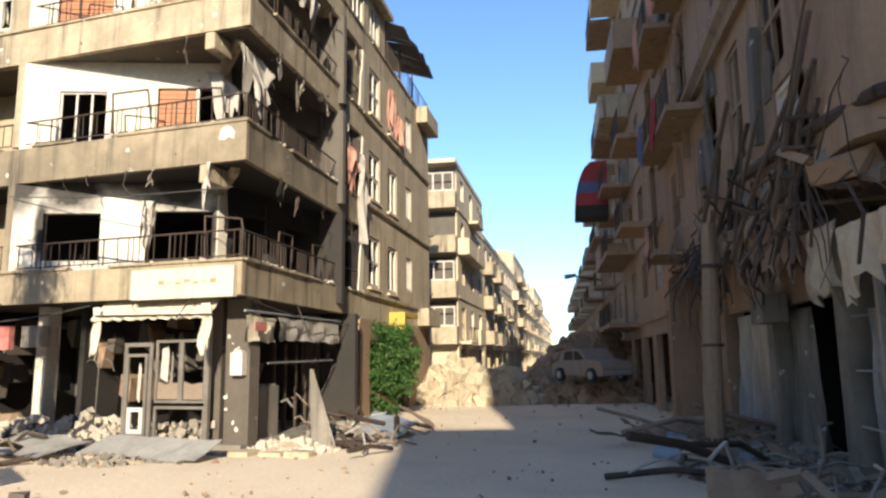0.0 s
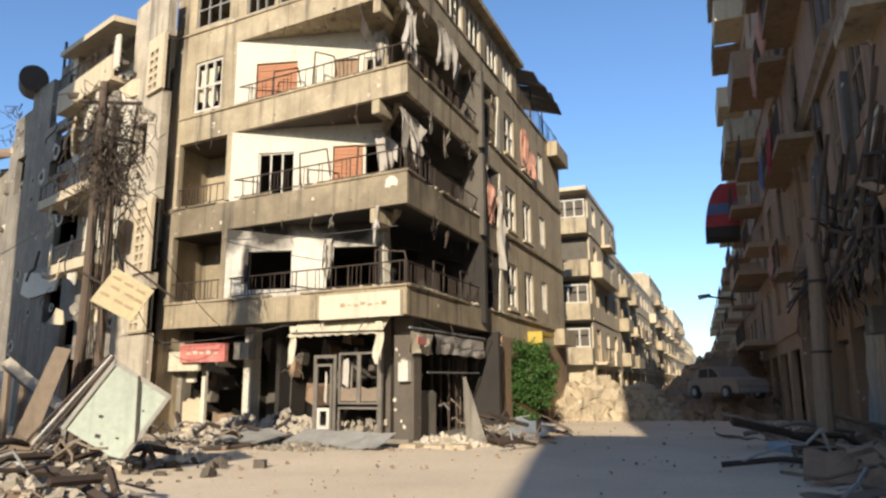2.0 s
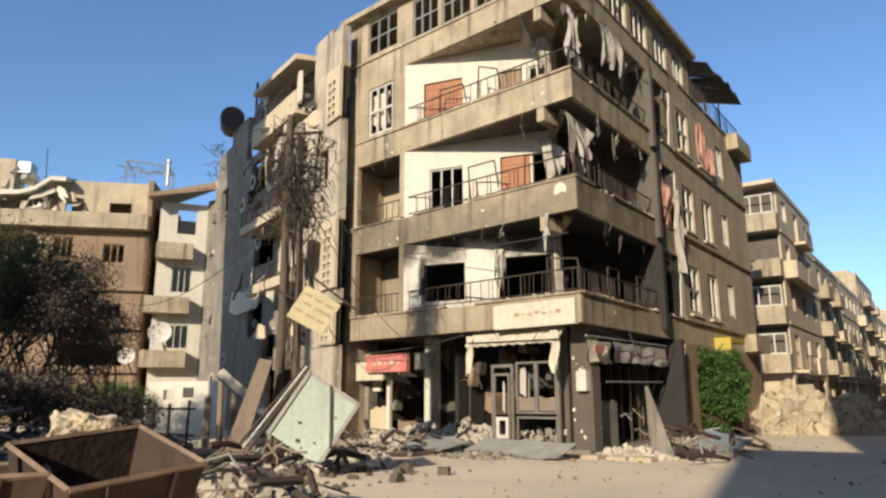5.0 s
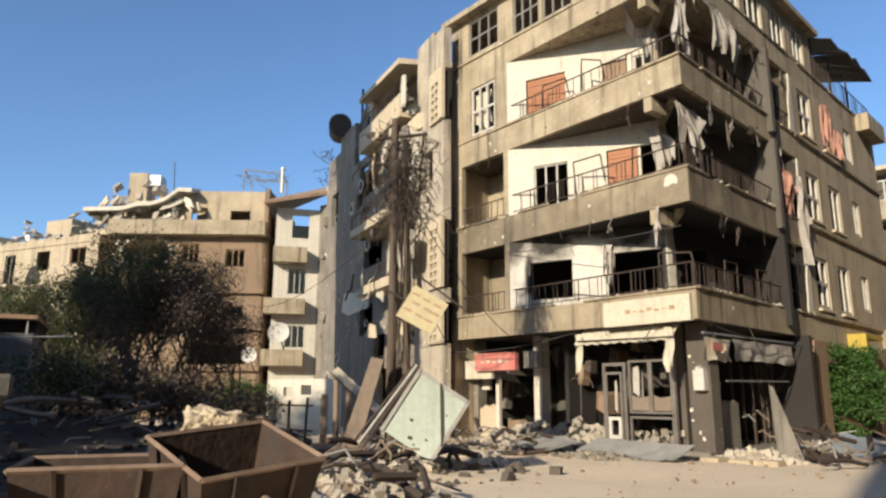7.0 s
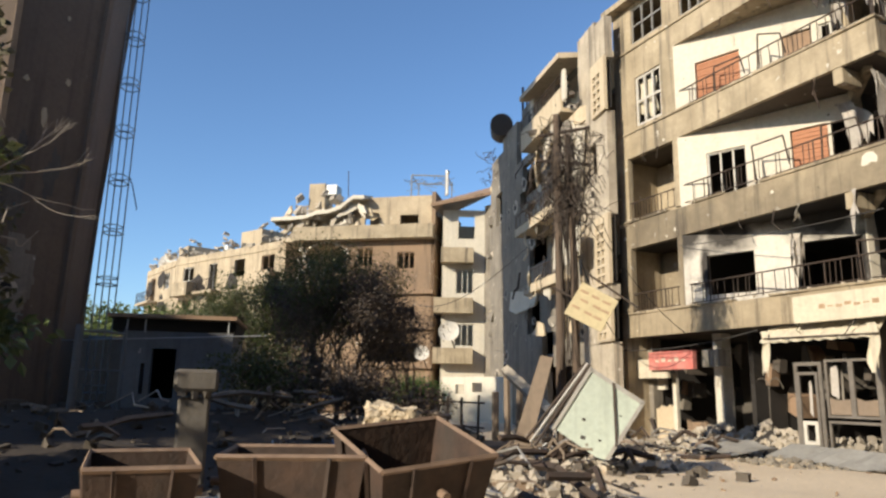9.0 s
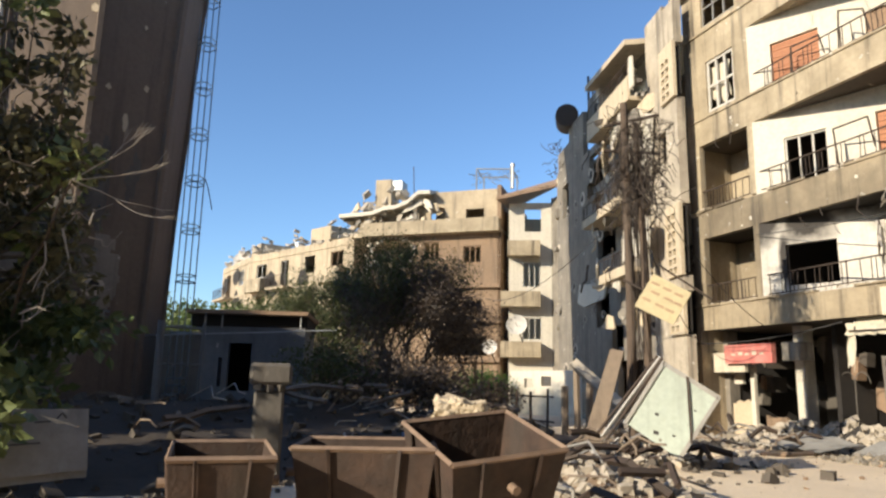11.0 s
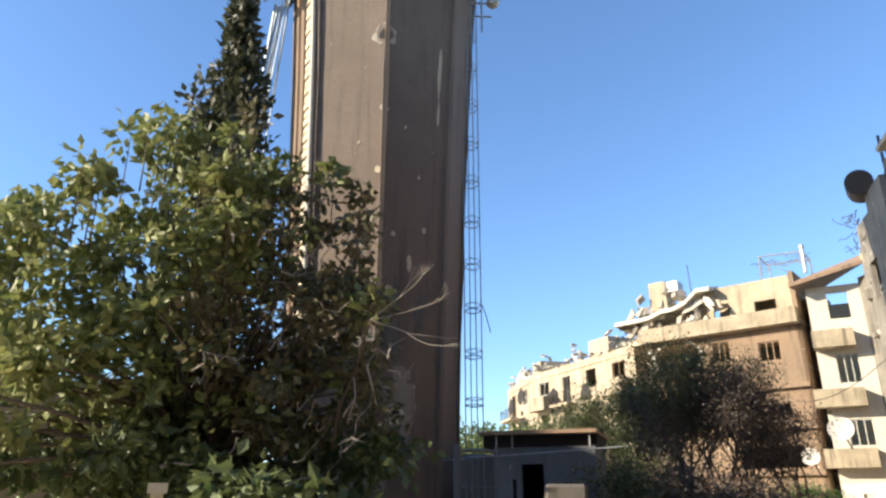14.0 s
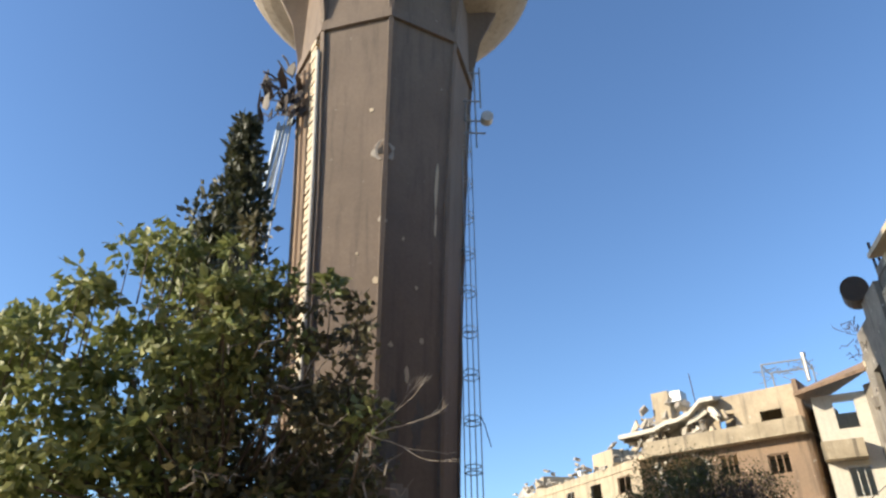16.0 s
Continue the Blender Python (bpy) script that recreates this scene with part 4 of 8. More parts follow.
    # white torn infill panels
    for pts, w in (([(17.2, 6.1), (18.2, 6.0), (19.6, 6.2), (19.7, 7.2), (18.9, 7.5), (17.4, 7.4)], 1.25), ([(7.9, 5.6), (9.0, 5.3), (11.8, 5.4), (12.2, 6.1), (10.0, 6.3), (8.2, 6.5)], 0.12),
                   ([(16.2, 8.9), (17.0, 9.5), (17.6, 10.6), (17.2, 11.0), (16.4, 10.0), (15.8, 9.2)], 0.8), ([(17.9, 9.3), (18.7, 9.0), (19.0, 11.2), (18.3, 11.5)], 0.7)):
        bm = bmesh.new()
        ragged(bm, F, pts, w, w - 0.08)
        part("torn_panel", bm, M_WHITE, T)
    for k in range(22):
        u, v, r = rng.uniform(13.6, 19.4), rng.choice((4.4, 6.0, 7.8, 9.0, 10.2, 11.4, 12.6)) + rng.uniform(-0.5, 0.5), rng.uniform(0.3, 0.75)
        w = rng.uniform(0.55, 1.25)
        TF = Frame(F.p(u, 0, w), F.u + F.w * rng.uniform(-0.7, 0.7))
        st = rng.uniform(0.6, 1.9)
        bm = bmesh.new()
        ragged(bm, TF, [(r * rng.uniform(0.35, 1.0) * math.cos(i * 0.9), v + st * r * rng.uniform(0.4, 1.0) * math.sin(i * 0.9)) for i in range(7)], 0.0, -0.06)
        part("torn_panel", bm, (M_WHITE, M_WHITE, M_CREAM, M_GREY)[k % 4], T)
    for k in range(40):
        # sagging slab edges, broken lumps and plaster sheets in the torn bays
        z = rng.choice((5.75, 8.45, 9.5, 12.3))
        bm = bmesh.new()
        chunk(bm, F.p(rng.uniform(12.8, 18.6), z + rng.uniform(-0.2, 0.35), rng.uniform(0.3, 1.2)), rng.uniform(0.3, 0.9), rng, 0.5)
        part("broken_masonry", bm, (M_WHITE, M_PLASTER, M_GREY, M_BURNT)[k % 4], T)
    for k in range(26):
        p = F.p(rng.uniform(12.6, 19.2), rng.uniform(5.0, 13.5), rng.uniform(0.6, 1.25))
        pts = [p]
        for i in range(4):
            pts.append(pts[-1] + Vector((rng.uniform(-0.25, 0.25), rng.uniform(-0.2, 0.1), -rng.uniform(0.1, 0.55))))
        bm = bmesh.new()
        tube(bm, pts, rng.choice((0.015, 0.025, 0.05)), sides=4)
        part("hanging_rod", bm, (M_WIRE, M_CREAM, M_IRON)[k % 3], T)
    # left wing turned to the street: white walls, balconies, collapsed roof
    bm = bmesh.new()
    wall_panel(bm, CL, 0.5, 3.2, 0.3, 13.1, 0.25, [(1.35, 2.55, 4.3, 5.7), (1.4, 2.5, 7.6, 9.2), (1.5, 2.55, 11.2, 12.7), (0.8, 1.6, 0.4, 2.4)], w=-0.9)
    part("wall", bm, M_WHITE, T)
    for o in ((1.36, 2.54, 4.31, 5.69), (1.41, 2.49, 7.61, 9.19)):
        window(T, CL, *o, -0.95, M_WFRAME, 2)
    for z in (3.2, 6.3, 9.5):
        bm = bmesh.new()
        fbox(bm, CL, 0.0 if z < 9 else 0.4, 2.45, z, z + 0.15, -0.9, 0)
        fbox(bm, CL, 0.0 if z < 9 else 0.4, 2.45, z + 0.15, z + 0.95, -0.12, 0)
        fbox(bm, CL, 2.33, 2.45, z + 0.15, z + 0.95, -3.0, -0.12)
        fbox(bm, CL, 0.0 if z < 9 else 0.4, 0.12 if z < 9 else 0.52, z + 0.15, z + 0.95, -0.9, -0.12)
        part("balcony", bm, M_TAN, T)
    bm = bmesh.new()
    fbox(bm, CL, 0.5, 3.2, 0.3, 13.0, -5.2, -5.0)
    fbox(bm, CL, 0.5, 0.7, 0.3, 13.0, -5.0, -1.16)
    part("inner_wall", bm, M_CREAM, T)
    FS = Frame(CL.p(3.2, 0, -0.9), (4.2, 0.6))
    bm = bmesh.new()
    wall_panel(bm, FS, 0, 4.0, 0.3, 13.4, 0.25, [(0.8, 1.8, 10.6, 12.6), (1.0, 1.9, 4.3, 6.0)])
    part("wall", bm, M_GREY, T)
    bm = bmesh.new()
    a = [CL.p(-0.3, 13.0, 0.3), CL.p(3.6, 13.9, 0.2), CL.p(5.5, 15.8, -3.5), CL.p(0.6, 13.4, -4)]
    vs = [bm.verts.new(p) for p in a] + [bm.verts.new(p + Vector((0, 0, 0.2))) for p in a]
    for f in ((0, 1, 2, 3), (4, 5, 6, 7), (0, 1, 5, 4), (1, 2, 6, 5), (2, 3, 7, 6), (3, 0, 4, 7)):
        bm.faces.new([vs[i] for i in f])
    part("roof", bm, M_UMBER, T, "collapsed brown roof slab")
    for k in range(26):
        u, v, r = (rng.uniform(4.6, 12.2), rng.uniform(2.0, 12.6), rng.uniform(0.12, 0.4)) if k < 14 else (rng.uniform(12.4, 19.4), rng.uniform(3.0, 14.0), rng.uniform(0.15, 0.5))
        w = 0.0 if u < 18.2 else 0.5
        for rr, mt, d, nm in ((r * 1.35, M_CONC, 0.02, "chipped_rim"), (r * 0.8, M_DARK, 0.03, "shell_hole")):
            bm = bmesh.new()
            ragged(bm, F, [(u + rr * rng.uniform(0.55, 1.15) * math.cos(i * 0.7), v + rr * rng.uniform(0.55, 1.15) * math.sin(i * 0.7)) for i in range(9)], w + d, w + 0.004)
            part(nm, bm, mt, T)
    for k in range(34):
        # broken masonry along the torn left edge and the roofline
        bm = bmesh.new()
        p = F.p(4.2 + rng.uniform(-0.15, 0.25), rng.uniform(4, 15), rng.uniform(-0.3, 0.1)) if k < 16 else F.p(rng.uniform(4.2, 18), 14.6 + rng.uniform(-0.2, 0.3), rng.uniform(-0.6, 0.1))
        chunk(bm, p, rng.uniform(0.25, 0.8), rng)
        part("broken_masonry", bm, (M_GREY, M_CREAM, M_CONC)[k % 3], T)
    # fallen water tank on the torn edge
    bm = bmesh.new()
    beam(bm, F.p(5.4, 16.1, -0.2), F.p(7.1, 15.9, 0.3), 0.62, sides=18)
    part("water_tank", bm, M_IRON, T, "rusty cylindrical roof tank")
    # bent rods on broken edges
    for i in range(46):
        u, v = rng.choice(((4.2 + rng.random() * 1.6, 13.2 + rng.random() * 2.2), (12.4 + rng.random() * 5.5, rng.choice((8.3, 9.4, 11.9)) + rng.random() * 0.6), (18.2 + rng.random() * 1.5, 8.9 + rng.random() * 1.6)))
        p = F.p(u, v, 0.3)
        pts = [p]
        for k in range(3):
            pts.append(pts[-1] + Vector((rng.uniform(-0.35, 0.35), rng.uniform(-0.35, 0.1), rng.uniform(-0.35, 0.3))))
        bm = bmesh.new()
        tube(bm, pts, 0.018, sides=4)
        part("bent_rod", bm, M_IRON, T)
    bm = bmesh.new()
    fbox(bm, F, 7.9, 8.0, 16.4, 17.8, -0.7, -0.6)
    fbox(bm, F, 8.6, 8.66, 16.4, 17.0, -0.7, -0.6)
    part("roof_post", bm, M_IRON, T)


torn_flats()


# ---- brown flats with a burst corner ----
def brown_flats():
    rng = random.Random(9)
    F = Frame((-44.1, 16.3), (8.1, 8.3))
    T = thing("apartment_building", (-44.1, 16.3, 0), "brown rendered flats with a burst upper corner", "building")
    op = [(0.35, 3.2, 9.1, 11.0), (4.0, 5.05, 9.55, 10.75), (6.7, 7.9, 9.25, 10.4), (4.15, 5.5, 6.1, 7.05), (6.7, 8.0, 6.15, 6.85), (4.9, 8.3, 3.3, 4.5), (1.0, 2.4, 6.2, 7.2)]
    bm = bmesh.new()
    wall_panel(bm, F, 0, 9.2, 0, 11.6, 0.25, op)
    part("wall", bm, M_BROWN, T)
    for o in op[1:5]:
        window(T, F, o[0] + 0.02, o[1] - 0.02, o[2] + 0.02, o[3] - 0.02, -0.09, M_UMBER, 2)
    for z, d in ((11.2, 0.75), (7.6, 0.3), (5.35, 0.3), (2.9, 0.3)):
        bm = bmesh.new()
        fbox(bm, F, -0.4 if z > 11 else 0, 9.2, z, z + (0.9 if z > 11 else 0.25), 0.002, d)
        part("cornice", bm, M_BROWN if z < 11 else M_TAN, T)
    bm = bmesh.new()
    fbox(bm, F, -1.5, 9.2, 11.3, 11.55, -8, -0.01)
    for z in (2.9, 5.4, 8.7):
        fbox(bm, F, 0.1, 9.2, z, z + 0.2, -8, -0.26)
    part("floor_slab", bm, M_CREAM, T)
    bm = bmesh.new()
    wall_panel(bm, F, 3.4, 9.2, 11.56, 14.4, 0.2, [(4.1, 5.1, 12.35, 13.3), (6.6, 7.85, 12.1, 13.1)], w=-0.8)
    fbox(bm, F, 3.4, 9.2, 14.2, 14.4, -6, -1.0)
    fbox(bm, F, 3.4, 9.2, 11.56, 14.2, -4.2, -4.0)
    part("wall", bm, M_SAND, T)
    # burst corner: sagging slab, white plaster sheets, stubs
    bm = bmesh.new()
    g = []
    for i in range(9):
        row = []
        for j in range(5):
            u, w = -2.3 + i * 0.83, 0.25 - j * 0.9
            v = 13.0 + 1.5 * max(0, (i - 3.5) / 5) ** 1.5 + 0.25 * rng.uniform(-1, 1) - 0.25 * (i < 2)
            row.append(F.p(u, v, w))
        g.append(row)
    for i in range(8):
        for j in range(4):
            lo = [bm.verts.new(p) for p in (g[i][j], g[i + 1][j], g[i + 1][j + 1], g[i][j + 1])]
            hi = [bm.verts.new(p.co + Vector((0, 0, 0.25))) for p in lo]
            bm.faces.new(lo)
            bm.faces.new(hi)
            for k in range(4):
                bm.faces.new((lo[k], lo[(k + 1) % 4], hi[(k + 1) % 4], hi[k]))
    part("sagging_slab", bm, M_WHITE, T)
    bm = bmesh.new()
    for k in range(110):
        chunk(bm, F.p(rng.uniform(-1.6, 4.4), 11.7 + rng.random() * (1.2 if k < 60 else 3.2), rng.uniform(-3, -0.1)), rng.uniform(0.25, 1.1), rng)
    tagged(part("rubble", bm, M_CONC, T), kind="stuff")
    bm = bmesh.new()
    for k in range(26):
        a = math.pi * (0.05 + 1.5 * k / 26) - 0.7
        chunk(bm, F.p(1.75 + 1.55 * math.cos(a), 10.1 + 1.05 * math.sin(a), 0.05), rng.uniform(0.15, 0.4), rng)
    tagged(part("broken_edge", bm, M_WHITE, T), kind="stuff")
    bm = bmesh.new()
    fbox(bm, F, 0.35, 3.4, 12.0, 13.2, -1.6, -1.45)
    fbox(bm, F, -0.3, 0.0, 11.6, 13.1, -0.5, -0.2)
    part("wall", bm, M_WHITE, T)
    bm = bmesh.new()
    fbox(bm, F, -0.5, 0.7, 13.6, 15.9, -3.2, -1.8)
    part("stair_house", bm, M_SAND, T)
    bm = bmesh.new()
    fbox(bm, F, 0.72, 1.5, 15.1, 15.8, -3.0, -1.9)
    fbox(bm, F, 0.8, 0.9, 13.6, 15.1, -2.9, -2.8)
    fbox(bm, F, 1.35, 1.45, 13.6, 15.1, -2.9, -2.8)
    part("water_tank", bm, M_STEEL, T)
    for k in range(26):
        u, v = rng.uniform(-1.8, 4.6), 11.9 + rng.random() * 1.5
        l, h, sl = rng.uniform(0.5, 1.5), rng.uniform(0.15, 0.5), rng.uniform(-0.9, 0.9)
        TF = Frame(F.p(u, 0, rng.uniform(-1.5, 0.3)), F.u + F.w * rng.uniform(-0.9, 0.9))
        bm = bmesh.new()
        ragged(bm, TF, [(-l / 2, v - sl * l / 2), (0, v + 0.1 * rng.uniform(-1, 1)), (l / 2, v + sl * l / 2), (l / 2 - rng.uniform(0, 0.3), v + sl * l / 2 + h), (0.1, v + h * rng.uniform(0.5, 1.1)), (-l / 2 + rng.uniform(0, 0.3), v - sl * l / 2 + h * rng.uniform(0.4, 1))], 0.0, -0.14)
        part("torn_panel", bm, (M_WHITE, M_CREAM, M_GREY)[k % 3], T)
    bm = bmesh.new()
    fbox(bm, F, -0.1, 9.2, 0, 11.3, -6.2, -6.0)
    part("inner_wall", bm, M_INNER, T)
    # flank towards the park, burst open high up
    FS = Frame(F.p(0, 0, -9), F.w)
    bm = bmesh.new()
    wall_panel(bm, FS, 0, 9, 0, 11.3, 0.25, [(5.5, 8.6, 8.9, 11.2), (2, 3.3, 9.4, 10.6), (2, 3.3, 6.2, 7.4), (5.5, 7.0, 6.2, 7.4)])
    part("wall", bm, M_CREAM, T)
    FB = Frame(F.p(9.2, 0, 0), -F.w)
    bm = bmesh.new()
    wall_panel(bm, FB, 0, 9, 0, 14.4, 0.25, [])
    fbox(bm, F, 0, 9.2, 0, 11.3, -9.2, -9.0)
    part("wall", bm, M_BROWN, T)
    # hanging white debris column down the burst corner
    bm = bmesh.new()
    for k in range(70):
        chunk(bm, F.p(0.2 + 0.12 * rng.uniform(-1, 1) - 0.04 * (k % 9), 3.0 + 8.0 * k / 70, 0.2), rng.uniform(0.1, 0.32), rng)
    tagged(part("hanging_rubble", bm, M_WHITE, T), kind="stuff")
    # roof shed frame and pipe
    bm = bmesh.new()
    for u, w in ((7.2, -1.2), (9.6, -1.2), (7.2, -3.2), (9.6, -3.2)):
        beam(bm, F.p(u, 14.4, w), F.p(u, 16.0, w), 0.05)
    for a, b in (((7.2, -1.2), (9.6, -1.2)), ((7.2, -3.2), (9.6, -3.2)), ((7.2, -1.2), (7.2, -3.2)), ((9.6, -1.2), (9.6, -3.2))):
        beam(bm, F.p(a[0], 16.0, a[1]), F.p(b[0], 15.8, b[1]), 0.05)
    for k in range(40):
        u, w = rng.uniform(7.0, 9.8), rng.uniform(-3.2, -1.2)
        beam(bm, F.p(u, 15.7, w), F.p(u + rng.uniform(-0.8, 0.8), 15.7 + rng.uniform(-0.6, 0.25), w + 0.4), 0.02, sides=4)
    part("roof_shed", bm, M_STEEL, T, "bent metal roof shed frame")
    bm = bmesh.new()
    beam(bm, F.p(9.75, 14.4, -1), F.p(9.75, 15.9, -1), 0.09, sides=10)
    beam(bm, F.p(9.75, 15.9, -1), F.p(9.75, 16.1, -1), 0.15, sides=10)
    part("chimney_pipe", bm, M_ALU, T)
    bm = bmesh.new()
    beam(bm, F.p(2.6, 14.4, -1.5), F.p(2.5, 16.6, -1.5), 0.03, sides=5)
    part("aerial", bm, M_IRON, T)


brown_flats()

# far row beyond the park
for k, (p, way, ln, fl, mt, lab) in enumerate((((-60.0, 11.5), (0.9, 0.33), 13.5, 4, M_SAND, "pale shell-damaged flats beyond the park"), ((-68.5, 10.6), (0.98, 0.1), 8, 4, M_SAND, "sandy flats beyond the park"))):
    TB = block("apartment_building", p, way, ln, 9, fl, 0.7, lab, mt, 80 + k, group="row beyond the park", storey=2.68, parapet=0.5)
    bm = bmesh.new()
    rg = random.Random(90 + k)
    GF = Frame(p, way)
    for q in range(70):
        u = rg.uniform(0, ln)
        chunk(bm, GF.p(u, 11.9 + rg.uniform(0, 1.0) * (1 + math.sin(u * 1.3)) * 0.8, rg.uniform(-1.6, 0.1)), rg.uniform(0.2, 0.85), rg, 0.5)
    tagged(part("roof_rubble", bm, M_CONC, TB), kind="stuff")
    for q in range(5):
        u, v = rg.uniform(1, ln - 2), rg.uniform(4, 11)
        bm = bmesh.new()
        ragged(bm, GF, [(u + rg.uniform(0.6, 1.2) * math.cos(i * 0.7), v + rg.uniform(0.5, 1.1) * math.sin(i * 0.7)) for i in range(9)], 0.02, 0.004)
        part("shell_hole", bm, M_DARK, TB)


# ---- ruined shop block on the right ----
def ruined_shops():
    rng = random.Random(12)
    T = thing("shop_building", (3.6, 14, 0), "dim ruined shop block with a torn overhanging first floor", "building")
    G = Frame((3.6, 25.8), (0, -1))          # street front: u runs towards the camera
    U = Frame((2.75, 25.8), (0, -1))
    N = Frame((3.75, 9.95), (1, -0.08))       # near face
    # ground floor: piers and deep shops
    for u, wd, mt in ((0.2, 0.5, M_UMBER), (3.2, 0.5, M_UMBER), (7.6, 0.45, M_GREY), (11.4, 0.4, M_GREY), (14.3, 0.3, M_GREY)):
        bm = bmesh.new()
        fbox(bm, G, u, u + wd, 0, 4.2, -0.5, 0)
        part("pier", bm, mt, T)
    # shop backs: the dark of the deep shops is painted near-black
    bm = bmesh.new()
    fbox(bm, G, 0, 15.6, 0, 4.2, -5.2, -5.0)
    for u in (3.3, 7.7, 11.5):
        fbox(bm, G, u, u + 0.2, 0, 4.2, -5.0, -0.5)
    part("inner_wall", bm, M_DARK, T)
    for u0, u1, v0, v1 in ((0.7, 3.2, 2.8, 4.2), (3.7, 7.6, 3.0, 4.2), (8.05, 11.4, 2.9, 4.2)):
        bm = bmesh.new()
        fbox(bm, G, u0, u1, v0, v1, -0.35, -0.1)
        part("lintel", bm, M_UMBER, T)
    # twisted roller shutters in the shop mouths
    for u0, u1, v1, mt in ((4.0, 5.6, 2.9, M_BLUEGREY), (5.7, 7.4, 2.7, M_STEEL), (8.3, 9.6, 2.8, M_GREY), (12.0, 13.0, 2.6, M_STEEL), (1.0, 2.8, 2.7, M_UMBER)):
        bm = bmesh.new()
        cloth(bm, G, u0, u1, 0.05, v1, -0.25, rng, 0.13, 0.15, 12, 10, rng.uniform(-0.2, 0.2))
        part("roller_shutter", bm, mt, T, "buckled metal roller shutter")
    # steel door frames and bars
    for u in (12.9, 13.6, 14.9, 15.3):
        bm = bmesh.new()
        fbox(bm, G, u, u + 0.09, 0, 3.0 + rng.random() * 0.5, -0.1, 0.0)
        part("door_post", bm, M_ALU, T)
    for v in (0.9, 1.7, 2.5):
        bm = bmesh.new()
        beam(bm, G.p(11.9, v, -0.06), G.p(15.3, v + rng.uniform(-0.1, 0.1), -0.06), 0.02)
        part("door_rail", bm, M_STEEL, T)
    # overhanging upper floors
    bm = bmesh.new()
    prism(bm, [(2.75, 25.8), (2.75, 10.9), (3.3, 10.0), (12, 9.3), (12, 25.8)], 4.35, 4.75)
    part("floor_slab", bm, M_UMBER, T, "torn overhanging first-floor slab")
    ops = [(11.7, 12.9, 6.2, 8.0), (6.6, 8.4, 5.6, 7.6), (12.2, 13.6, 4.9, 5.95), (2, 3.2, 5.6, 7.2), (11.7, 12.9, 9.0, 11.2), (8.6, 9.8, 9.2, 11.4), (4.2, 5.4, 8.8, 10.8), (2, 3.2, 11.9, 13.6), (6.4, 7.6, 12, 13.7), (9.4, 10.4, 5.4, 7.7), (11.2, 12.4, 12, 14)]
    # upper walls in the reddened brown, bounce light included
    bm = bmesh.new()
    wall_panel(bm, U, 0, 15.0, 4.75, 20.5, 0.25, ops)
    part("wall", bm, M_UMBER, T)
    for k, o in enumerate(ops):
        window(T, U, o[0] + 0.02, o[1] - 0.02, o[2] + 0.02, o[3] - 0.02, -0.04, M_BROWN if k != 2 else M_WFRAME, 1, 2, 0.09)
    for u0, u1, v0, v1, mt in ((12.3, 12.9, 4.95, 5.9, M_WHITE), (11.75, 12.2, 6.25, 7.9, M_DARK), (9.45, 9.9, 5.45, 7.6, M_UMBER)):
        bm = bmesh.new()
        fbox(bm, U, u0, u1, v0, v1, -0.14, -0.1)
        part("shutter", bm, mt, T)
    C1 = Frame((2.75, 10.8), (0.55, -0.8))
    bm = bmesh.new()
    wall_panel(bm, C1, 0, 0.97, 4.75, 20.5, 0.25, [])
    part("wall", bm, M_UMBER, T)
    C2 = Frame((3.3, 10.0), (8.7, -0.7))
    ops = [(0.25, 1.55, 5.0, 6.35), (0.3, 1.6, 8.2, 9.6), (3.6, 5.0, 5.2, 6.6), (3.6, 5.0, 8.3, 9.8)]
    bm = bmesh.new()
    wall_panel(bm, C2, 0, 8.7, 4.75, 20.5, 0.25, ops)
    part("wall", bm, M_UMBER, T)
    for o in ops:
        for nm, q in (("sill", (o[0] - 0.2, o[1] + 0.2, o[2] - 0.28, o[2], 0.002, 0.22)), ("jamb", (o[0] - 0.2, o[0], o[2], o[3], 0.002, 0.12)), ("jamb", (o[1], o[1] + 0.2, o[2], o[3], 0.002, 0.12)), ("lintel", (o[0] - 0.2, o[1] + 0.2, o[3], o[3] + 0.25, 0.002, 0.2))):
            bm = bmesh.new()
            fbox(bm, C2, *q)
            part(nm, bm, M_CREAM, T)
        bm = bmesh.new()
        ragged(bm, C2, [(o[0] + 0.3, o[2] + 0.3), (o[0] + 0.8, o[2] + 0.35), (o[0] + 0.78, o[2] + 0.62), (o[0] + 0.3, o[2] + 0.55)], -0.1, -0.14)
        part("torn_panel", bm, M_WHITE, T)
        bm = bmesh.new()
        for k in range(7):
            chunk(bm, C2.p(rng.uniform(o[0], o[1]), o[2] + 0.05, -0.05), rng.uniform(0.12, 0.3), rng)
        tagged(part("rubble", bm, M_CREAM, T), kind="stuff")
    bm = bmesh.new()
    fbox(bm, U, 13.6, 15.0, 6.9, 7.1, 0.002, 0.5)
    fbox(bm, C2, -0.4, 8.7, 6.85, 7.1, 0.002, 0.5)
    part("ledge", bm, M_TAN, T)
    for z in (8.0, 11.2, 14.4, 17.6):
        bm = bmesh.new()
        fbox(bm, U, 0, 14.9, z, z + 0.25, 0.002, 0.14)
        part("string_course", bm, M_BROWN, T)
    # long struts and sagging bars across the overhang
    for k in range(16):
        u, v = rng.uniform(7.5, 13.5), rng.uniform(3.2, 4.4)
        a = U.p(u, v, rng.uniform(0.1, 0.5))
        b = U.p(u + rng.uniform(0.5, 2.6), v + rng.uniform(0.6, 2.4), rng.uniform(0.0, 0.25))
        bm = bmesh.new()
        tube(bm, [a, a.lerp(b, 0.5) + Vector((0, 0, rng.uniform(-0.1, 0.12))), b], rng.uniform(0.02, 0.055), sides=5)
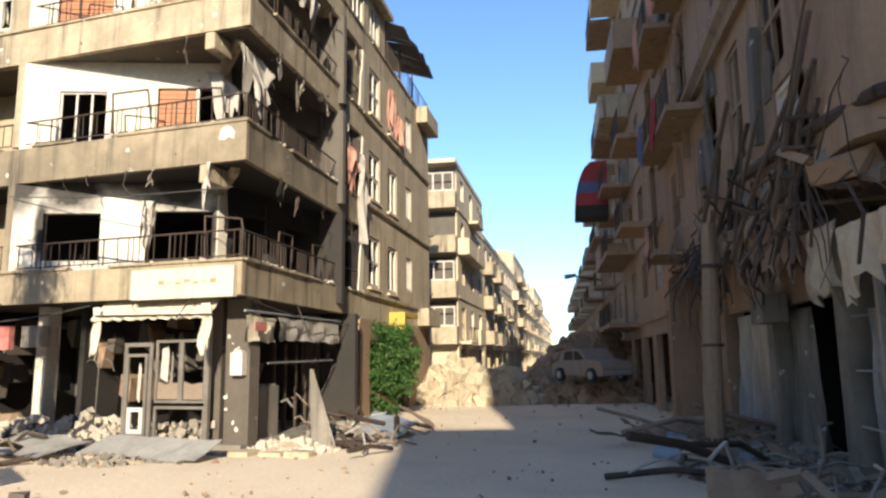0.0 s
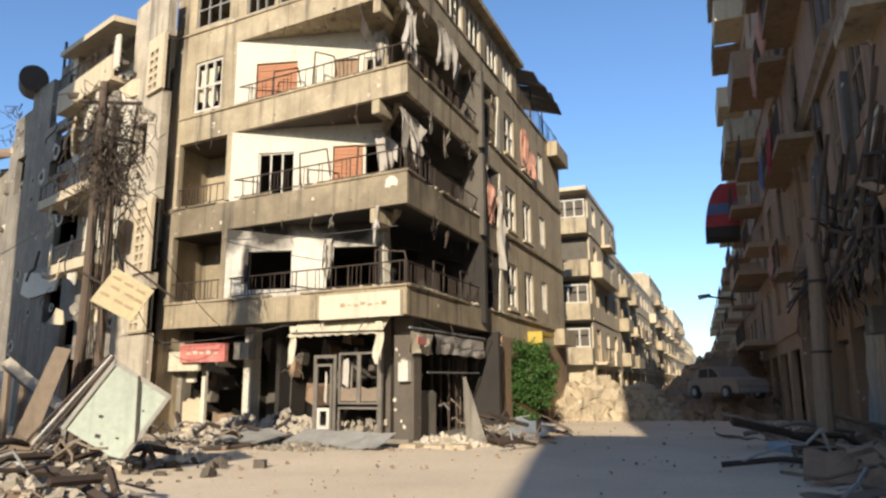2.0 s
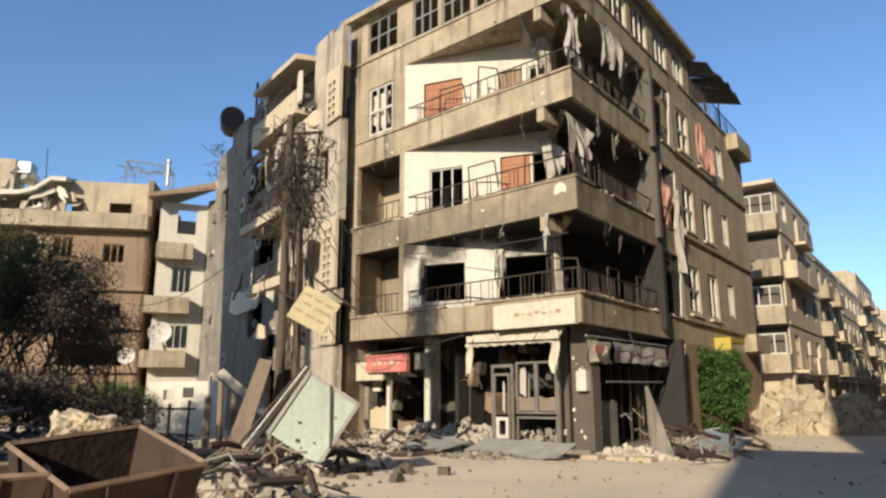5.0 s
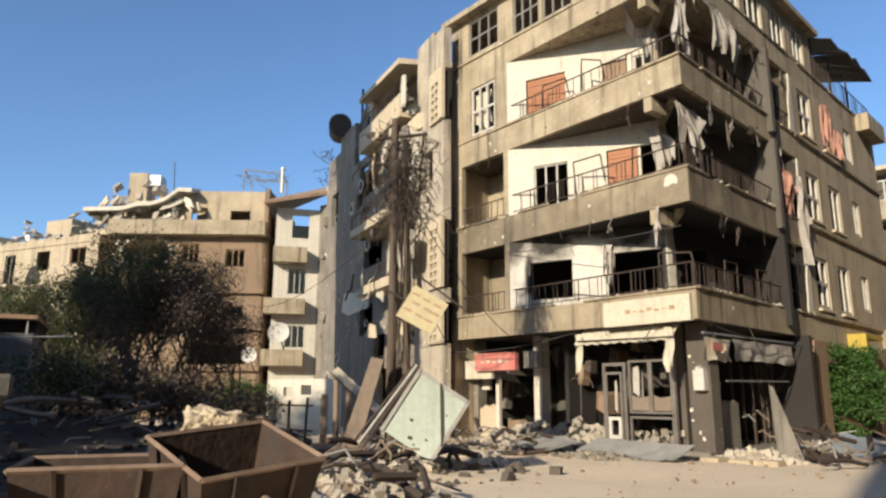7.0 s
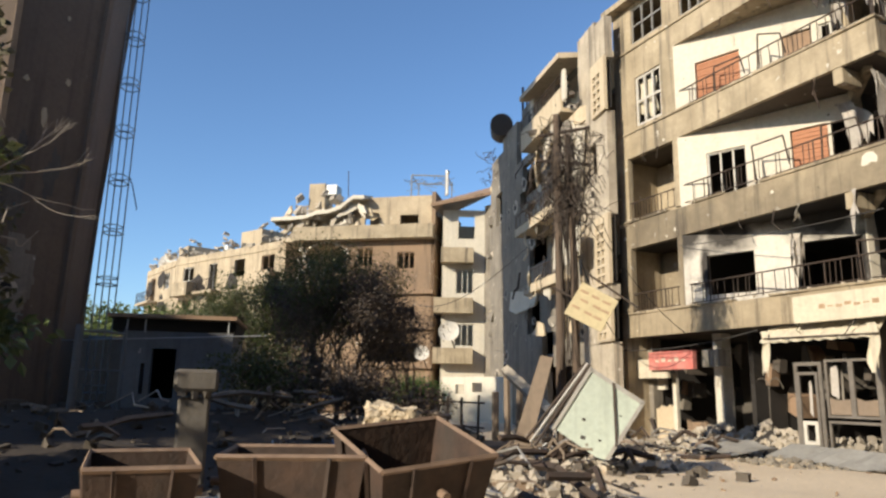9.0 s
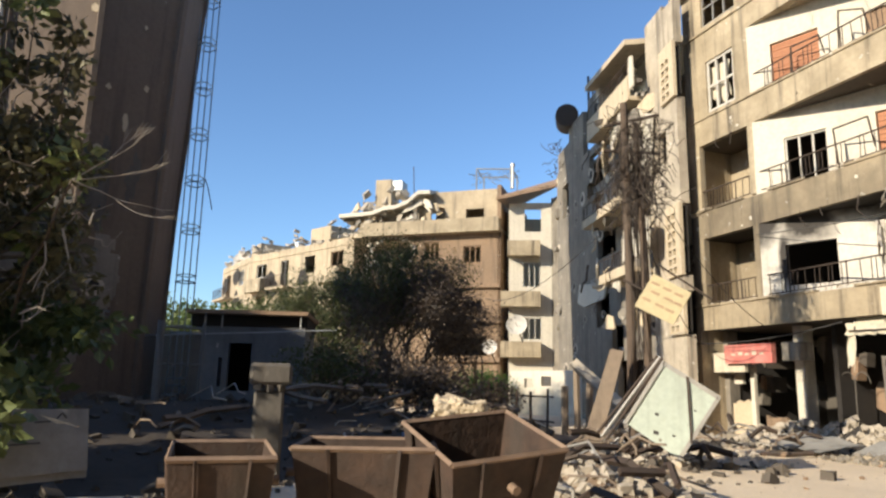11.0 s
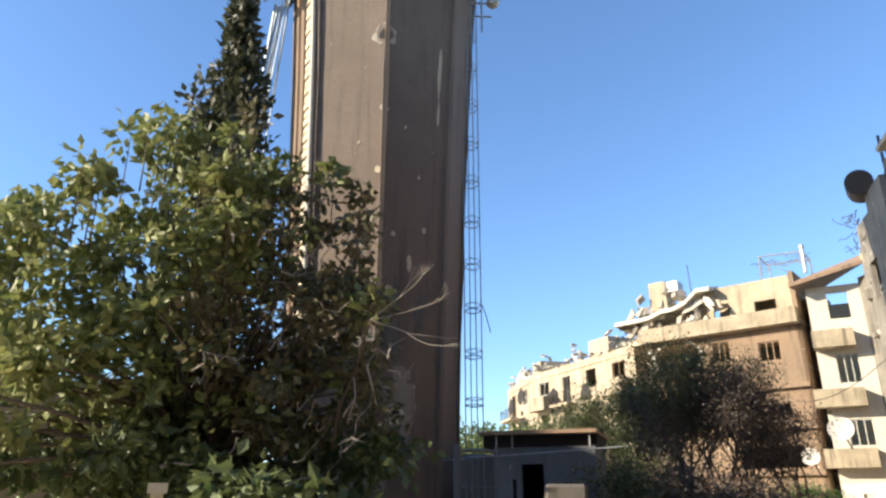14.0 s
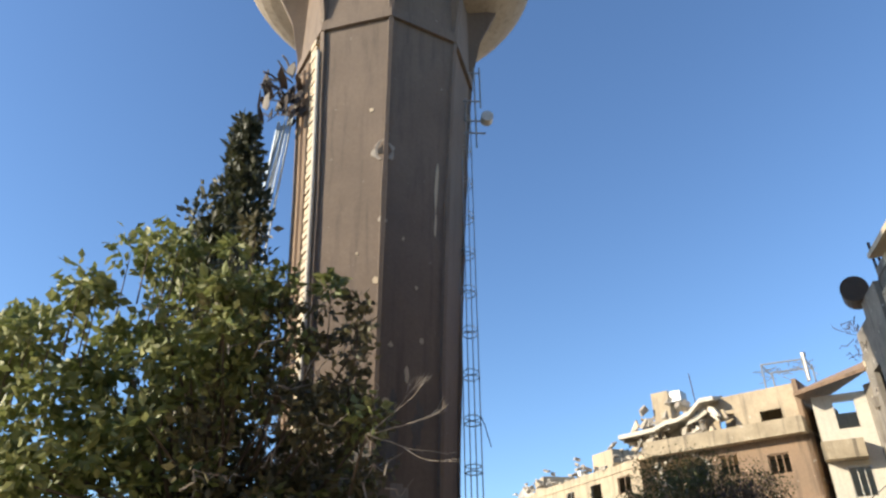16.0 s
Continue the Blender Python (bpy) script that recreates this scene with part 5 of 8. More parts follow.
        part("strut", bm, (M_POLE, M_POLE, M_IRON)[k % 3], T)
    for k in range(5):
        a, b = U.p(13.0 + 0.2 * k, 3.6 + 0.35 * k, 0.35), C2.p(rng.uniform(3, 6), 3.5 + 0.3 * k, 0.5)
        bm = bmesh.new()
        tube(bm, [a, a.lerp(b, 0.5) - Vector((0, 0, 0.15)), b], 0.035, sides=5)
        part("strut", bm, M_POLE if k % 2 else M_IRON, T)
    bm = bmesh.new()
    fbox(bm, U, 0, 12, 4.8, 17.4, -4.4, -4.2)
    fbox(bm, C2, 0.5, 8, 4.8, 20.4, -3.4, -3.2)
    part("inner_wall", bm, M_DARK, T)
    for z in (7.9, 11.0, 14.1, 17.3, 20.3):
        bm = bmesh.new()
        prism(bm, [(3.02, 25.7), (3.02, 11.0), (3.6, 10.3), (12, 9.6), (12, 25.7)], z, z + 0.2)
        part("floor_slab", bm, M_UMBER, T)
    # slanting brown drain board and pipes along the overhang
    bm = bmesh.new()
    beam(bm, U.p(11.4, 8.4, 0.12), U.p(5.2, 8.1, 0.12), 0.14, sides=4)
    part("torn_gutter", bm, M_WOOD, T)
    bm = bmesh.new()
    tube(bm, [(2.6, 15.2, 5.0), (2.62, 12.6, 4.85), (2.9, 10.5, 4.75), (3.6, 9.8, 4.75), (8, 9.3, 4.8)], 0.09, sides=8)
    part("rusty_pipe", bm, M_IRON, T)
    for k in range(90):
        u = rng.uniform(4.0, 15.0)
        p = U.p(u, 4.4 + rng.uniform(-0.2, 0.5), rng.uniform(-0.3, 0.15))
        if u > 13.5:
            p = C2.p(rng.uniform(-0.3, 4.0), 4.4 + rng.uniform(-0.3, 0.3), rng.uniform(-0.2, 0.2))
        q = p + Vector((rng.uniform(-0.9, 0.5), rng.uniform(-1.2, 1.2), rng.uniform(-1.5, 0.4)))
        bm = bmesh.new()
        tube(bm, [p, (p + q) / 2 + Vector((0, 0, rng.uniform(-0.2, 0.15))), q], rng.uniform(0.014, 0.04), sides=4)
        part("bent_rod", bm, M_POLE if k % 3 == 0 else M_IRON, T)
    for k in range(34):
        bm = bmesh.new()
        u = rng.uniform(6.5, 15.0)
        chunk(bm, U.p(u, 4.3 + rng.uniform(-0.35, 0.25), rng.uniform(-0.5, 0.1)), rng.uniform(0.3, 1.1), rng, 0.5)
        part("torn_concrete", bm, M_UMBER if k % 3 else M_GREY, T)
    # torn cream fascia and brown sheeting that hang from the slab edge
    for u0, u1, v0, v1, w, mt, tear in ((13.1, 14.3, 2.55, 3.55, 0.05, M_SAND, 0.25), (14.4, 16.1, 2.45, 3.4, 0.1, M_CREAM, 0.45), (6.2, 8.8, 3.4, 4.6, 0.05, M_SOIL, 0.5), (8.8, 10.9, 3.0, 4.6, 0.02, M_BROWN, 0.55), (10.9, 13.0, 2.9, 4.5, 0.0, M_UMBER, 0.5)):
        bm = bmesh.new()
        cloth(bm, U, u0, u1, v0, v1, w, rng, 0.1, tear, 14, 9, rng.uniform(-0.15, 0.15))
        part("torn_panel", bm, mt, T)
    # broken cladding boards, ledges and balcony stubs on the upper wall
    for k in range(46):
        u, v = rng.uniform(1.0, 14.6), rng.uniform(4.9, 14.5)
        l, h = rng.uniform(0.12, 0.5), rng.uniform(0.5, 1.9)
        sl = rng.uniform(-0.25, 0.25)
        bm = bmesh.new()
        ragged(bm, U, [(u, v), (u + l, v + rng.uniform(-0.15, 0.15)), (u + l + sl, v + h), (u + l * 0.5 + sl, v + h + rng.uniform(-0.25, 0.25)), (u + sl, v + h * 0.9)], 0.03 + 0.05 * (k % 3), 0.003)
        part("torn_board", bm, (M_BROWN, M_UMBER, M_BURNT, M_POST, M_SOIL)[k % 5], T)
    for u0, u1, z in ((1.0, 3.8, 7.9), (4.4, 7.0, 7.6), (1.2, 3.6, 4.7), (1.0, 4.0, 11.1), (5.0, 8.2, 11.0), (1.2, 4.2, 14.2)):
        bm = bmesh.new()
        fbox(bm, U, u0, u1, z, z + 0.16, 0.002, 0.8)
        part("balcony", bm, M_BROWN, T)
        railing(T, U, u0, u1, z + 0.16, 0.74, 0.85, 0.15, rng, 0.3)
        bm = bmesh.new()
        a = rng.uniform(u0, u1 - 1.0)
        cloth(bm, U, a, a + rng.uniform(0.5, 1.0), z - 0.5, z + 1.0, 0.84, rng, 0.1, 0.5, 8, 8)
        part("hanging_cloth", bm, rng.choice((M_REDCLOTH, M_PINK, M_CLOTH, M_BLUECLOTH)), T)
    for k in range(70):
        # thin wires and laths dangling over the shop fronts
        p = U.p(rng.uniform(4.0, 15.6), rng.uniform(3.6, 5.2), rng.uniform(-0.1, 0.35))
        pts = [p]
        for i in range(4):
            pts.append(pts[-1] + Vector((rng.uniform(-0.12, 0.12), rng.uniform(-0.35, 0.35), -rng.uniform(0.05, 0.5))))
        bm = bmesh.new()
        tube(bm, pts, rng.choice((0.008, 0.012, 0.022)), sides=4)
        part("dangling_wire", bm, (M_WIRE, M_POLE, M_IRON)[k % 3], T)
    bm = bmesh.new()
    fbox(bm, G, 8.2, 9.1, 2.55, 3.1, 0.0, 0.45)
    part("air_conditioner", bm, M_GREY, T, "battered white wall air conditioner")
    bm = bmesh.new()
    fbox(bm, G, 0, 15.6, 4.2, 4.34, -5, 0.0)
    part("ceiling_board", bm, M_UMBER, T)
    bm = bmesh.new()
    fbox(bm, N, 0, 8, 0, 4.3, -0.25, 0)
    part("wall", bm, M_UMBER, T)
    bm = bmesh.new()
    fbox(bm, G, -0.2, -0.001, 0, 20.5, -8, -0.0)
    part("wall", bm, M_UMBER, T)


ruined_shops()

# worn post standing on the street below the torn overhang
T = thing("prop_post", (1.93, 15.6, 0), "thick brown post propping the torn overhang", "post")
bm = bmesh.new()
tube(bm, [(1.93, 15.6, -0.05), (1.95, 15.6, 1.4), (2.02, 15.62, 2.8), (2.08, 15.65, 4.3)], 0.17, 0.14, 10)
for v in bm.verts:
    v.co += Vector((0.02 * noise.noise(v.co * 3), 0.02 * noise.noise(v.co * 3 + Vector((5, 0, 0))), 0))
part("shaft", bm, M_BROWN, T)
for z in (0.5, 2.1, 3.5):
    bm = bmesh.new()
    beam(bm, (1.94 + 0.03 * z, 15.61, z), (1.94 + 0.03 * z, 15.61, z + 0.05), 0.19, sides=10)
    part("band", bm, M_IRON, T)


# ---- red and blue awning far up on the right ----
def high_awning():
    T = thing("awning", (1.0, 36, 9), "faded red and blue striped balcony awning", "awning")
    F = Frame((0, 36.0), (1, 0))

    def edge(z):
        return 1.15 - 1.05 * math.sqrt(max(0, 1 - ((z - 8.6) / 2.75) ** 2))

    for z0, z1, mt in ((8.6, 9.15, M_DARK), (9.15, 9.75, M_REDCLOTH), (9.75, 10.3, M_BLUECLOTH), (10.3, 10.75, M_REDCLOTH), (10.75, 11.3, M_REDCLOTH)):
        bm = bmesh.new()
        ragged(bm, F, [(edge(z0), z0), (1.7, z0), (1.7, z1), (edge(z1), z1), (edge((z0 + z1) / 2), (z0 + z1) / 2)], 0.0, -1.6)
        part("stripe", bm, mt, T)


high_awning()


# ---- shop fittings under the corner building ----
def shop_fittings():
    rng = random.Random(3)
    W = -0.55
    T = thing("shop_awning", tuple(AL.p(7, 3.1, 0)), "torn cream shop awning with a scalloped hem", "awning")
    bm = bmesh.new()
    n = 34
    top, hem = [], []
    for i in range(n + 1):
        u = 5.58 + 3.12 * i / n
        top.append((u, 3.36, -0.35))
        hem.append((u, 2.93 - 0.05 * abs(math.sin(i * math.pi / 3.4)), 0.12 + 0.03 * math.sin(i * 1.3)))
    for i in range(n):
        q = [bm.verts.new(AL.p(*p)) for p in (top[i], top[i + 1], hem[i + 1], hem[i])]
        bm.faces.new(q)
        q = [bm.verts.new(AL.p(p[0], p[1] - 0.015, p[2] - 0.01)) for p in (top[i], top[i + 1], hem[i + 1], hem[i])]
        bm.faces.new(q[::-1])
    part("canopy", bm, M_CANVAS, T)
    for u0, u1, v0 in ((5.6, 5.8, 1.98), (8.48, 8.7, 2.0)):
        bm = bmesh.new()
        cloth(bm, AL, u0, u1, v0, 3.2, 0.08, rng, 0.03, 0.3, 6, 8)
        part("side_flap", bm, M_CANVAS, T)
    bm = bmesh.new()
    beam(bm, AL.p(5.7, 3.0, 0.1), AL.p(8.75, 2.95, 0.1), 0.025)
    part("bar", bm, M_IRON, T)

    S = thing("sign_board", tuple(AL.p(8, 3.6, 0.1)), "cream fascia sign board with worn illegible writing", "sign")
    bm = bmesh.new()
    fbox(bm, AL, 6.68, 9.3, 3.32, 3.98, 0.004, 0.16)
    part("board", bm, M_CANVAS, S)
    for k in range(7):
        bm = bmesh.new()
        u = 7.4 + k * 0.22
        fbox(bm, AL, u, u + 0.16, 3.62 + 0.03 * (k % 2), 3.68 + 0.05 * (k % 3 == 0), 0.161, 0.164)
        part("writing", bm, M_LETTER, S)
    R = thing("sign_board", tuple(AL.p(2, 2.5, -0.3)), "red lit-box sign on a long cream board", "sign")
    bm = bmesh.new()
    fbox(bm, AL, -0.9, 1.6, 2.05, 2.66, -0.5, -0.38)
    part("board", bm, M_CANVAS, R)
    bm = bmesh.new()
    fbox(bm, AL, 0.95, 2.85, 2.3, 2.86, -0.376, -0.22)
    part("red_panel", bm, M_RED, R)
    for k in range(5):
        bm = bmesh.new()
        fbox(bm, AL, 1.25 + k * 0.28, 1.42 + k * 0.28, 2.54, 2.6 + 0.05 * (k % 2), -0.219, -0.216)
        part("writing", bm, M_CANVAS, R)
    # box frame on the corner
    K = thing("shop_kiosk", tuple(AL.p(7.5, 0.2, -0.5)), "burnt aluminium shop front with door and window frames", "kiosk")

    def ring(name, u0, u1, v0, v1, w, r=0.06, mt=M_KIOSK):
        bm = bmesh.new()
        fbox(bm, AL, u0, u1, v0, v0 + r, w - 0.05, w)
        fbox(bm, AL, u0, u1, v1 - r, v1, w - 0.05, w)
        fbox(bm, AL, u0, u0 + r, v0 + r, v1 - r, w - 0.05, w)
        fbox(bm, AL, u1 - r, u1, v0 + r, v1 - r, w - 0.05, w)
        return part(name, bm, mt, K)

    ring("door_frame", 6.08, 6.86, 0.2, 2.4, -0.44, 0.09)
    ring("door", 6.18, 6.76, 0.3, 2.15, -0.4, 0.07)
    ring("door_panel", 6.26, 6.68, 0.38, 0.95, -0.41, 0.09, M_WFRAME)
    for u0, u1, v0, v1, mt in ((6.36, 6.46, 1.05, 1.95, M_CLOTH), (6.98, 7.2, 1.5, 2.3, M_CLOTH), (7.25, 7.32, 1.4, 2.2, M_GREY)):
        bm = bmesh.new()
        ragged(bm, AL, [(u0, v0 + 0.1), (u1 - 0.02, v0), (u1, v1 - 0.15), (u1 - 0.04, v1), (u0 + 0.03, v1 - 0.05)], -0.58, -0.6)
        part("torn_panel", bm, mt, K)
    ring("window_frame", 6.9, 7.58, 1.05, 2.45, -0.5)
    ring("window_frame", 7.58, 8.24, 1.05, 2.45, -0.5)
    ring("window_frame", 6.9, 8.24, 0.15, 0.98, -0.5)
    for u0, u1 in ((6.97, 7.5), (7.66, 8.16)):
        bm = bmesh.new()
        ragged(bm, AL, [(u0, 1.13), (u1, 1.13), (u1, 1.5), (u0 + 0.2, 1.46), (u0, 1.53)], -0.52, -0.54)
        part("brown_panel", bm, M_WOOD, K)
    bm = bmesh.new()
    rg = random.Random(17)
    for k in range(70):
        chunk(bm, AL.p(rg.uniform(6.2, 8.3), 0.12 + rg.random() * 0.45, rg.uniform(-1.3, -0.6)), rg.uniform(0.1, 0.3), rg)
    tagged(part("rubble", bm, M_CONC, K), kind="stuff")
    bm = bmesh.new()
    fbox(bm, AL, 8.26, 8.35, 0.15, 3.0, -0.55, -0.45)
    part("post", bm, M_KIOSK, K)
    # small white wall box on the corner pier
    bm = bmesh.new()
    fbox(bm, AL, 8.75, 9.05, 1.65, 2.15, -0.84, -0.65)
    fbox(bm, AL, 8.8, 9.0, 2.15, 2.2, -0.84, -0.7)
    tagged(part("meter_box", bm, M_WFRAME), "small white electric box on the corner pier", "electric box")
    # banners on the street side
    B = thing("sign_board", tuple(AR.p(3, 2.8, 0)), "faded torn cloth shop banners in a metal frame", "sign")
    bm = bmesh.new()
    cloth(bm, AR, 0.5, 2.0, 2.35, 2.95, -0.12, rng, 0.05, 0.12)
    part("banner", bm, M_CANVAS, B, "white banner with a red mark")
    bm = bmesh.new()
    fbox(bm, AR, 0.7, 1.3, 2.62, 2.82, -0.02, -0.005)
    part("red_mark", bm, M_RED, B)
    bm = bmesh.new()
    cloth(bm, AR, 2.1, 6.4, 2.4, 3.0, -0.12, rng, 0.06, 0.12, 16)
    part("banner", bm, M_CLOTH, B)
    bm = bmesh.new()
    beam(bm, AR.p(0.4, 3.05, -0.1), AR.p(6.5, 3.1, -0.1), 0.03)
    beam(bm, AR.p(2.0, 1.9, -0.3), AR.p(6.4, 1.95, -0.3), 0.025)
    part("bar", bm, M_STEEL, B)
    # grey steel cabinet by the corner pier
    bm = bmesh.new()
    fbox(bm, AR, 1.55, 2.75, 0.05, 1.35, -0.9, -0.35)
    fbox(bm, AR, 1.6, 2.7, 1.35, 1.4, -0.85, -0.4)
    tagged(part("steel_cabinet", bm, M_GREY), "grey steel cabinet by the corner pier", "cabinet")
    for u in (3.2, 3.9, 4.6, 5.3, 6.0):
        bm = bmesh.new()
        fbox(bm, AR, u, u + 0.08, 0, 2.4, -0.75, -0.68)
        tagged(part("door_post", bm, M_IRON), "burnt steel door post of the side shop", "post", "side shop posts")
    bm = bmesh.new()
    fbox(bm, AL, 3.2, 3.85, 2.35, 2.85, -0.7, -0.25)
    fbox(bm, AL, 3.24, 3.5, 2.4, 2.8, -0.25, -0.22)
    fbox(bm, AL, 3.54, 3.81, 2.4, 2.8, -0.25, -0.22)
    tagged(part("air_conditioner", bm, M_GREY), "battered grey air conditioner above the shop", "air conditioner")


shop_fittings()


# ---- torn cloths hanging from the corner balconies ----
def hangings():
    rng = random.Random(31)
    for F, u0, u1, v0, v1, w, mt, lab in ((AR, 0.3, 1.0, 10.7, 12.5, -0.2, M_CLOTH, "torn grey cloth hanging from the corner balcony"), (AR, 1.5, 3.2, 11.0, 12.5, 0.15, M_CLOTH, "pale torn sheeting hanging off the balcony"), (AR, 0.2, 1.3, 7.6, 9.2, -0.3, M_CLOTH, "grey torn cloth over the balcony rail"),
                                          (AR, 6.3, 7.2, 7.0, 8.7, 0.1, M_PINK, "faded reddish cloth on the balcony"), (AR, 7.5, 8.0, 5.4, 8.7, 0.15, M_CLOTH, "long torn plaster cloth strip"), (AR, 11.3, 12.3, 10.5, 12.5, 0.08, M_PINK, "faded pink curtain blown out of a window"), (AR, 12.3, 13.2, 10.2, 11.7, 0.14, M_PINK, "pink torn curtain at a window"),
                                          (AW, 4.5, 5.0, 11.2, 12.5, 0.25, M_CLOTH, "white torn curtain behind the rail"), (AW, 4.55, 4.95, 7.6, 9.2, 0.25, M_CLOTH, "white torn curtain by the burnt room"), (AW, 3.1, 3.4, 4.6, 5.9, 0.08, M_CLOTH, "torn pale cloth at the burnt opening")):
        bm = bmesh.new()
        cloth(bm, F, u0, u1, v0, v1, w, rng, 0.13, 0.85, 16, 10, rng.uniform(0, 0.6))
        tagged(part("hanging_cloth", bm, mt), lab, "cloth", "torn hangings")
    # narrow shreds of plaster mesh, cloth and tin dangling at the corner
    for k in range(26):
        F, L = (AR, 7.8) if k % 6 else (AL, 9.2)
        u = rng.uniform(0.1, L) if F is AR else L - rng.random() ** 2 * 4.5
        z = rng.choice((6.36, 9.5, 9.5, 12.62, 12.62))
        wd, ln = rng.uniform(0.03, 0.16), rng.uniform(0.35, 1.4)
        top = z + rng.choice((0.0, 0.0, 0.0, 1.4 if F is AR else 0.0))
        bm = bmesh.new()
        cloth(bm, F, u, u + wd, top - ln, top, rng.uniform(-0.1, 0.05), rng, 0.05, 0.6, 3, 7, rng.uniform(-0.25, 0.25))
        tagged(part("hanging_cloth", bm, (M_WIRE, M_CLOTH, M_IRON, M_GREY, M_BURNT)[k % 5]), "narrow torn shred dangling from the burnt balcony", "cloth", "torn hangings")
    # rubble and bent bars left on the balcony edges
    for k, (z0, z1) in enumerate(BANDS[:3]):
        bm = bmesh.new()
        for q in range(60):
            F, L = (AR, 8.0) if q % 2 else (AL, 9.3)
            s = rng.uniform(0.05, 0.2)
            chunk(bm, F.p(rng.uniform(0.1, L), z1 + 0.09, -0.06 + rng.uniform(-0.06, 0.04)), s, rng, 0.6)
        tagged(part("broken_stone", bm, M_CONC), "bits of broken stone left on a balcony coping", "rubble", kind="stuff")
    # twisted tin roof over the side terrace
    T = thing("tin_canopy", tuple(AR.p(14, 14.6, 0)), "buckled dark tin canopy over a roof terrace", "canopy")
    for k in range(5):
        bm = bmesh.new()
        u = 11.3 + k * 1.1
        pts = [AR.p(u, 15.7 + rng.uniform(-0.2, 0.2), -1.5), AR.p(u + 1.05, 15.6 + rng.uniform(-0.2, 0.2), -1.5), AR.p(u + 1.05, 15.0 + rng.uniform(-0.3, 0.2), 0.7), AR.p(u, 15.1 + rng.uniform(-0.3, 0.2), 0.7)]
        vs = [bm.verts.new(p) for p in pts] + [bm.verts.new(p + Vector((0, 0, 0.04))) for p in pts]
        for f in ((0, 1, 2, 3), (4, 5, 6, 7), (0, 1, 5, 4), (1, 2, 6, 5), (2, 3, 7, 6), (3, 0, 4, 7)):
            bm.faces.new([vs[i] for i in f])
        part("tin_sheet", bm, M_IRON, T)
    for u in (11.4, 13.6, 15.8):
        bm = bmesh.new()
        beam(bm, AR.p(u, 13.4, -0.1), AR.p(u, 15.2, -0.1), 0.04)
        part("post", bm, M_IRON, T)
    R = thing("terrace_railing", tuple(AR.p(15, 13.4, 0)), "thin pale terrace railing along the roof edge", "railing")
    railing(R, AR, 11.3, 18.4, 13.45, 0.0, 0.9, 0.2, rng, 0.2)
    # yellow painted shop hood
    bm = bmesh.new()
    fbox(bm, AR, 11.6, 11.75, 3.0, 3.7, 0.002, 0.6)
    fbox(bm, AR, 11.75, 13.8, 3.55, 3.7, 0.002, 0.6)
    tagged(part("shop_hood", bm, M_YPAINT), "bright yellow painted shop hood", "canopy")


hangings()


# ---- rubble ----
def mound(name, c, rx, ry, h, n, size, material, label, seed, core=M_SOIL):
    rng = random.Random(seed)
    T = thing(name, (c[0], c[1], 0), label, "rubble")
    bm = bmesh.new()
    m = 22
    g = [[None] * (m + 1) for _ in range(m + 1)]

    def top(a, b):
        d = math.hypot(a, b)
        return h * 0.92 * max(0, 1 - d ** 1.7) * (0.8 + 0.35 * noise.noise((a * 2.2 + seed, b * 2.2, 0))) - 0.08

    for i in range(m + 1):
        for j in range(m + 1):
            a, b = i / m * 2 - 1, j / m * 2 - 1
            g[i][j] = bm.verts.new((c[0] + a * rx, c[1] + b * ry, gz(c[0], c[1]) + top(a, b)))
    for i in range(m):
        for j in range(m):
            bm.faces.new((g[i][j], g[i + 1][j], g[i + 1][j + 1], g[i][j + 1]))
    part("mound_core", bm, core, T)
    bm = bmesh.new()
    for k in range(n):
        r, t = math.sqrt(rng.random()), rng.random() * math.tau
        a, b = r * math.cos(t), r * math.sin(t)
        s = size * rng.choice((0.25, 0.35, 0.5, 0.7, 1.0)) * rng.uniform(0.7, 1.2)
        chunk(bm, (c[0] + a * rx, c[1] + b * ry, gz(c[0], c[1]) + max(0, top(a, b)) + s * 0.12), s, rng)
    tagged(part("rubble", bm, material, T), kind="stuff")
    return T


# sun and shade on the rubble are put into two colours, sand and umber
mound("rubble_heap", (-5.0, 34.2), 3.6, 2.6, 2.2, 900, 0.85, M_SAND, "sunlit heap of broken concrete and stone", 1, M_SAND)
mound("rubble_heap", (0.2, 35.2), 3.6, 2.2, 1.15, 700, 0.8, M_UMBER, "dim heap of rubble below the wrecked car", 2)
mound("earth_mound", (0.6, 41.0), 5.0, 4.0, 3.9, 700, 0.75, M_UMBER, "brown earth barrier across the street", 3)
mound("rubble_heap", (-15.2, 15.6), 1.8, 1.2, 0.35, 420, 0.3, M_CONC, "low heap of grey rubble before the shops", 4)
mound("rubble_heap", (-13.2, 17.2), 1.7, 1.0, 0.9, 520, 0.3, M_CONC, "rubble spilling out of the burnt shop", 5, M_DARK)
mound("rubble_heap", (-12.0, 10.6), 1.9, 1.7, 0.35, 800, 0.28, M_CONC, "heap of rubble and bent rods round the pole", 6)
mound("rubble_heap", (4.2, 9.6), 2.2, 3.0, 0.6, 700, 0.4, M_GREY, "grey rubble before the ruined shops", 7, M_GREY)
mound("rubble_heap", (-16.5, 8.5), 3.0, 2.5, 0.6, 420, 0.35, M_SHADESTONE, "scattered rubble along the park fence", 8)
mound("rubble_heap", (-8.4, 6.6), 1.8, 1.3, 0.55, 480, 0.3, M_CONC, "rubble beside the steel bins", 9)


mound("rubble_heap", (-11.6, 17.75), 1.5, 0.8, 1.0, 620, 0.26, M_CONC, "pale rubble heaped in the burnt shop mouth", 10, M_DARK)


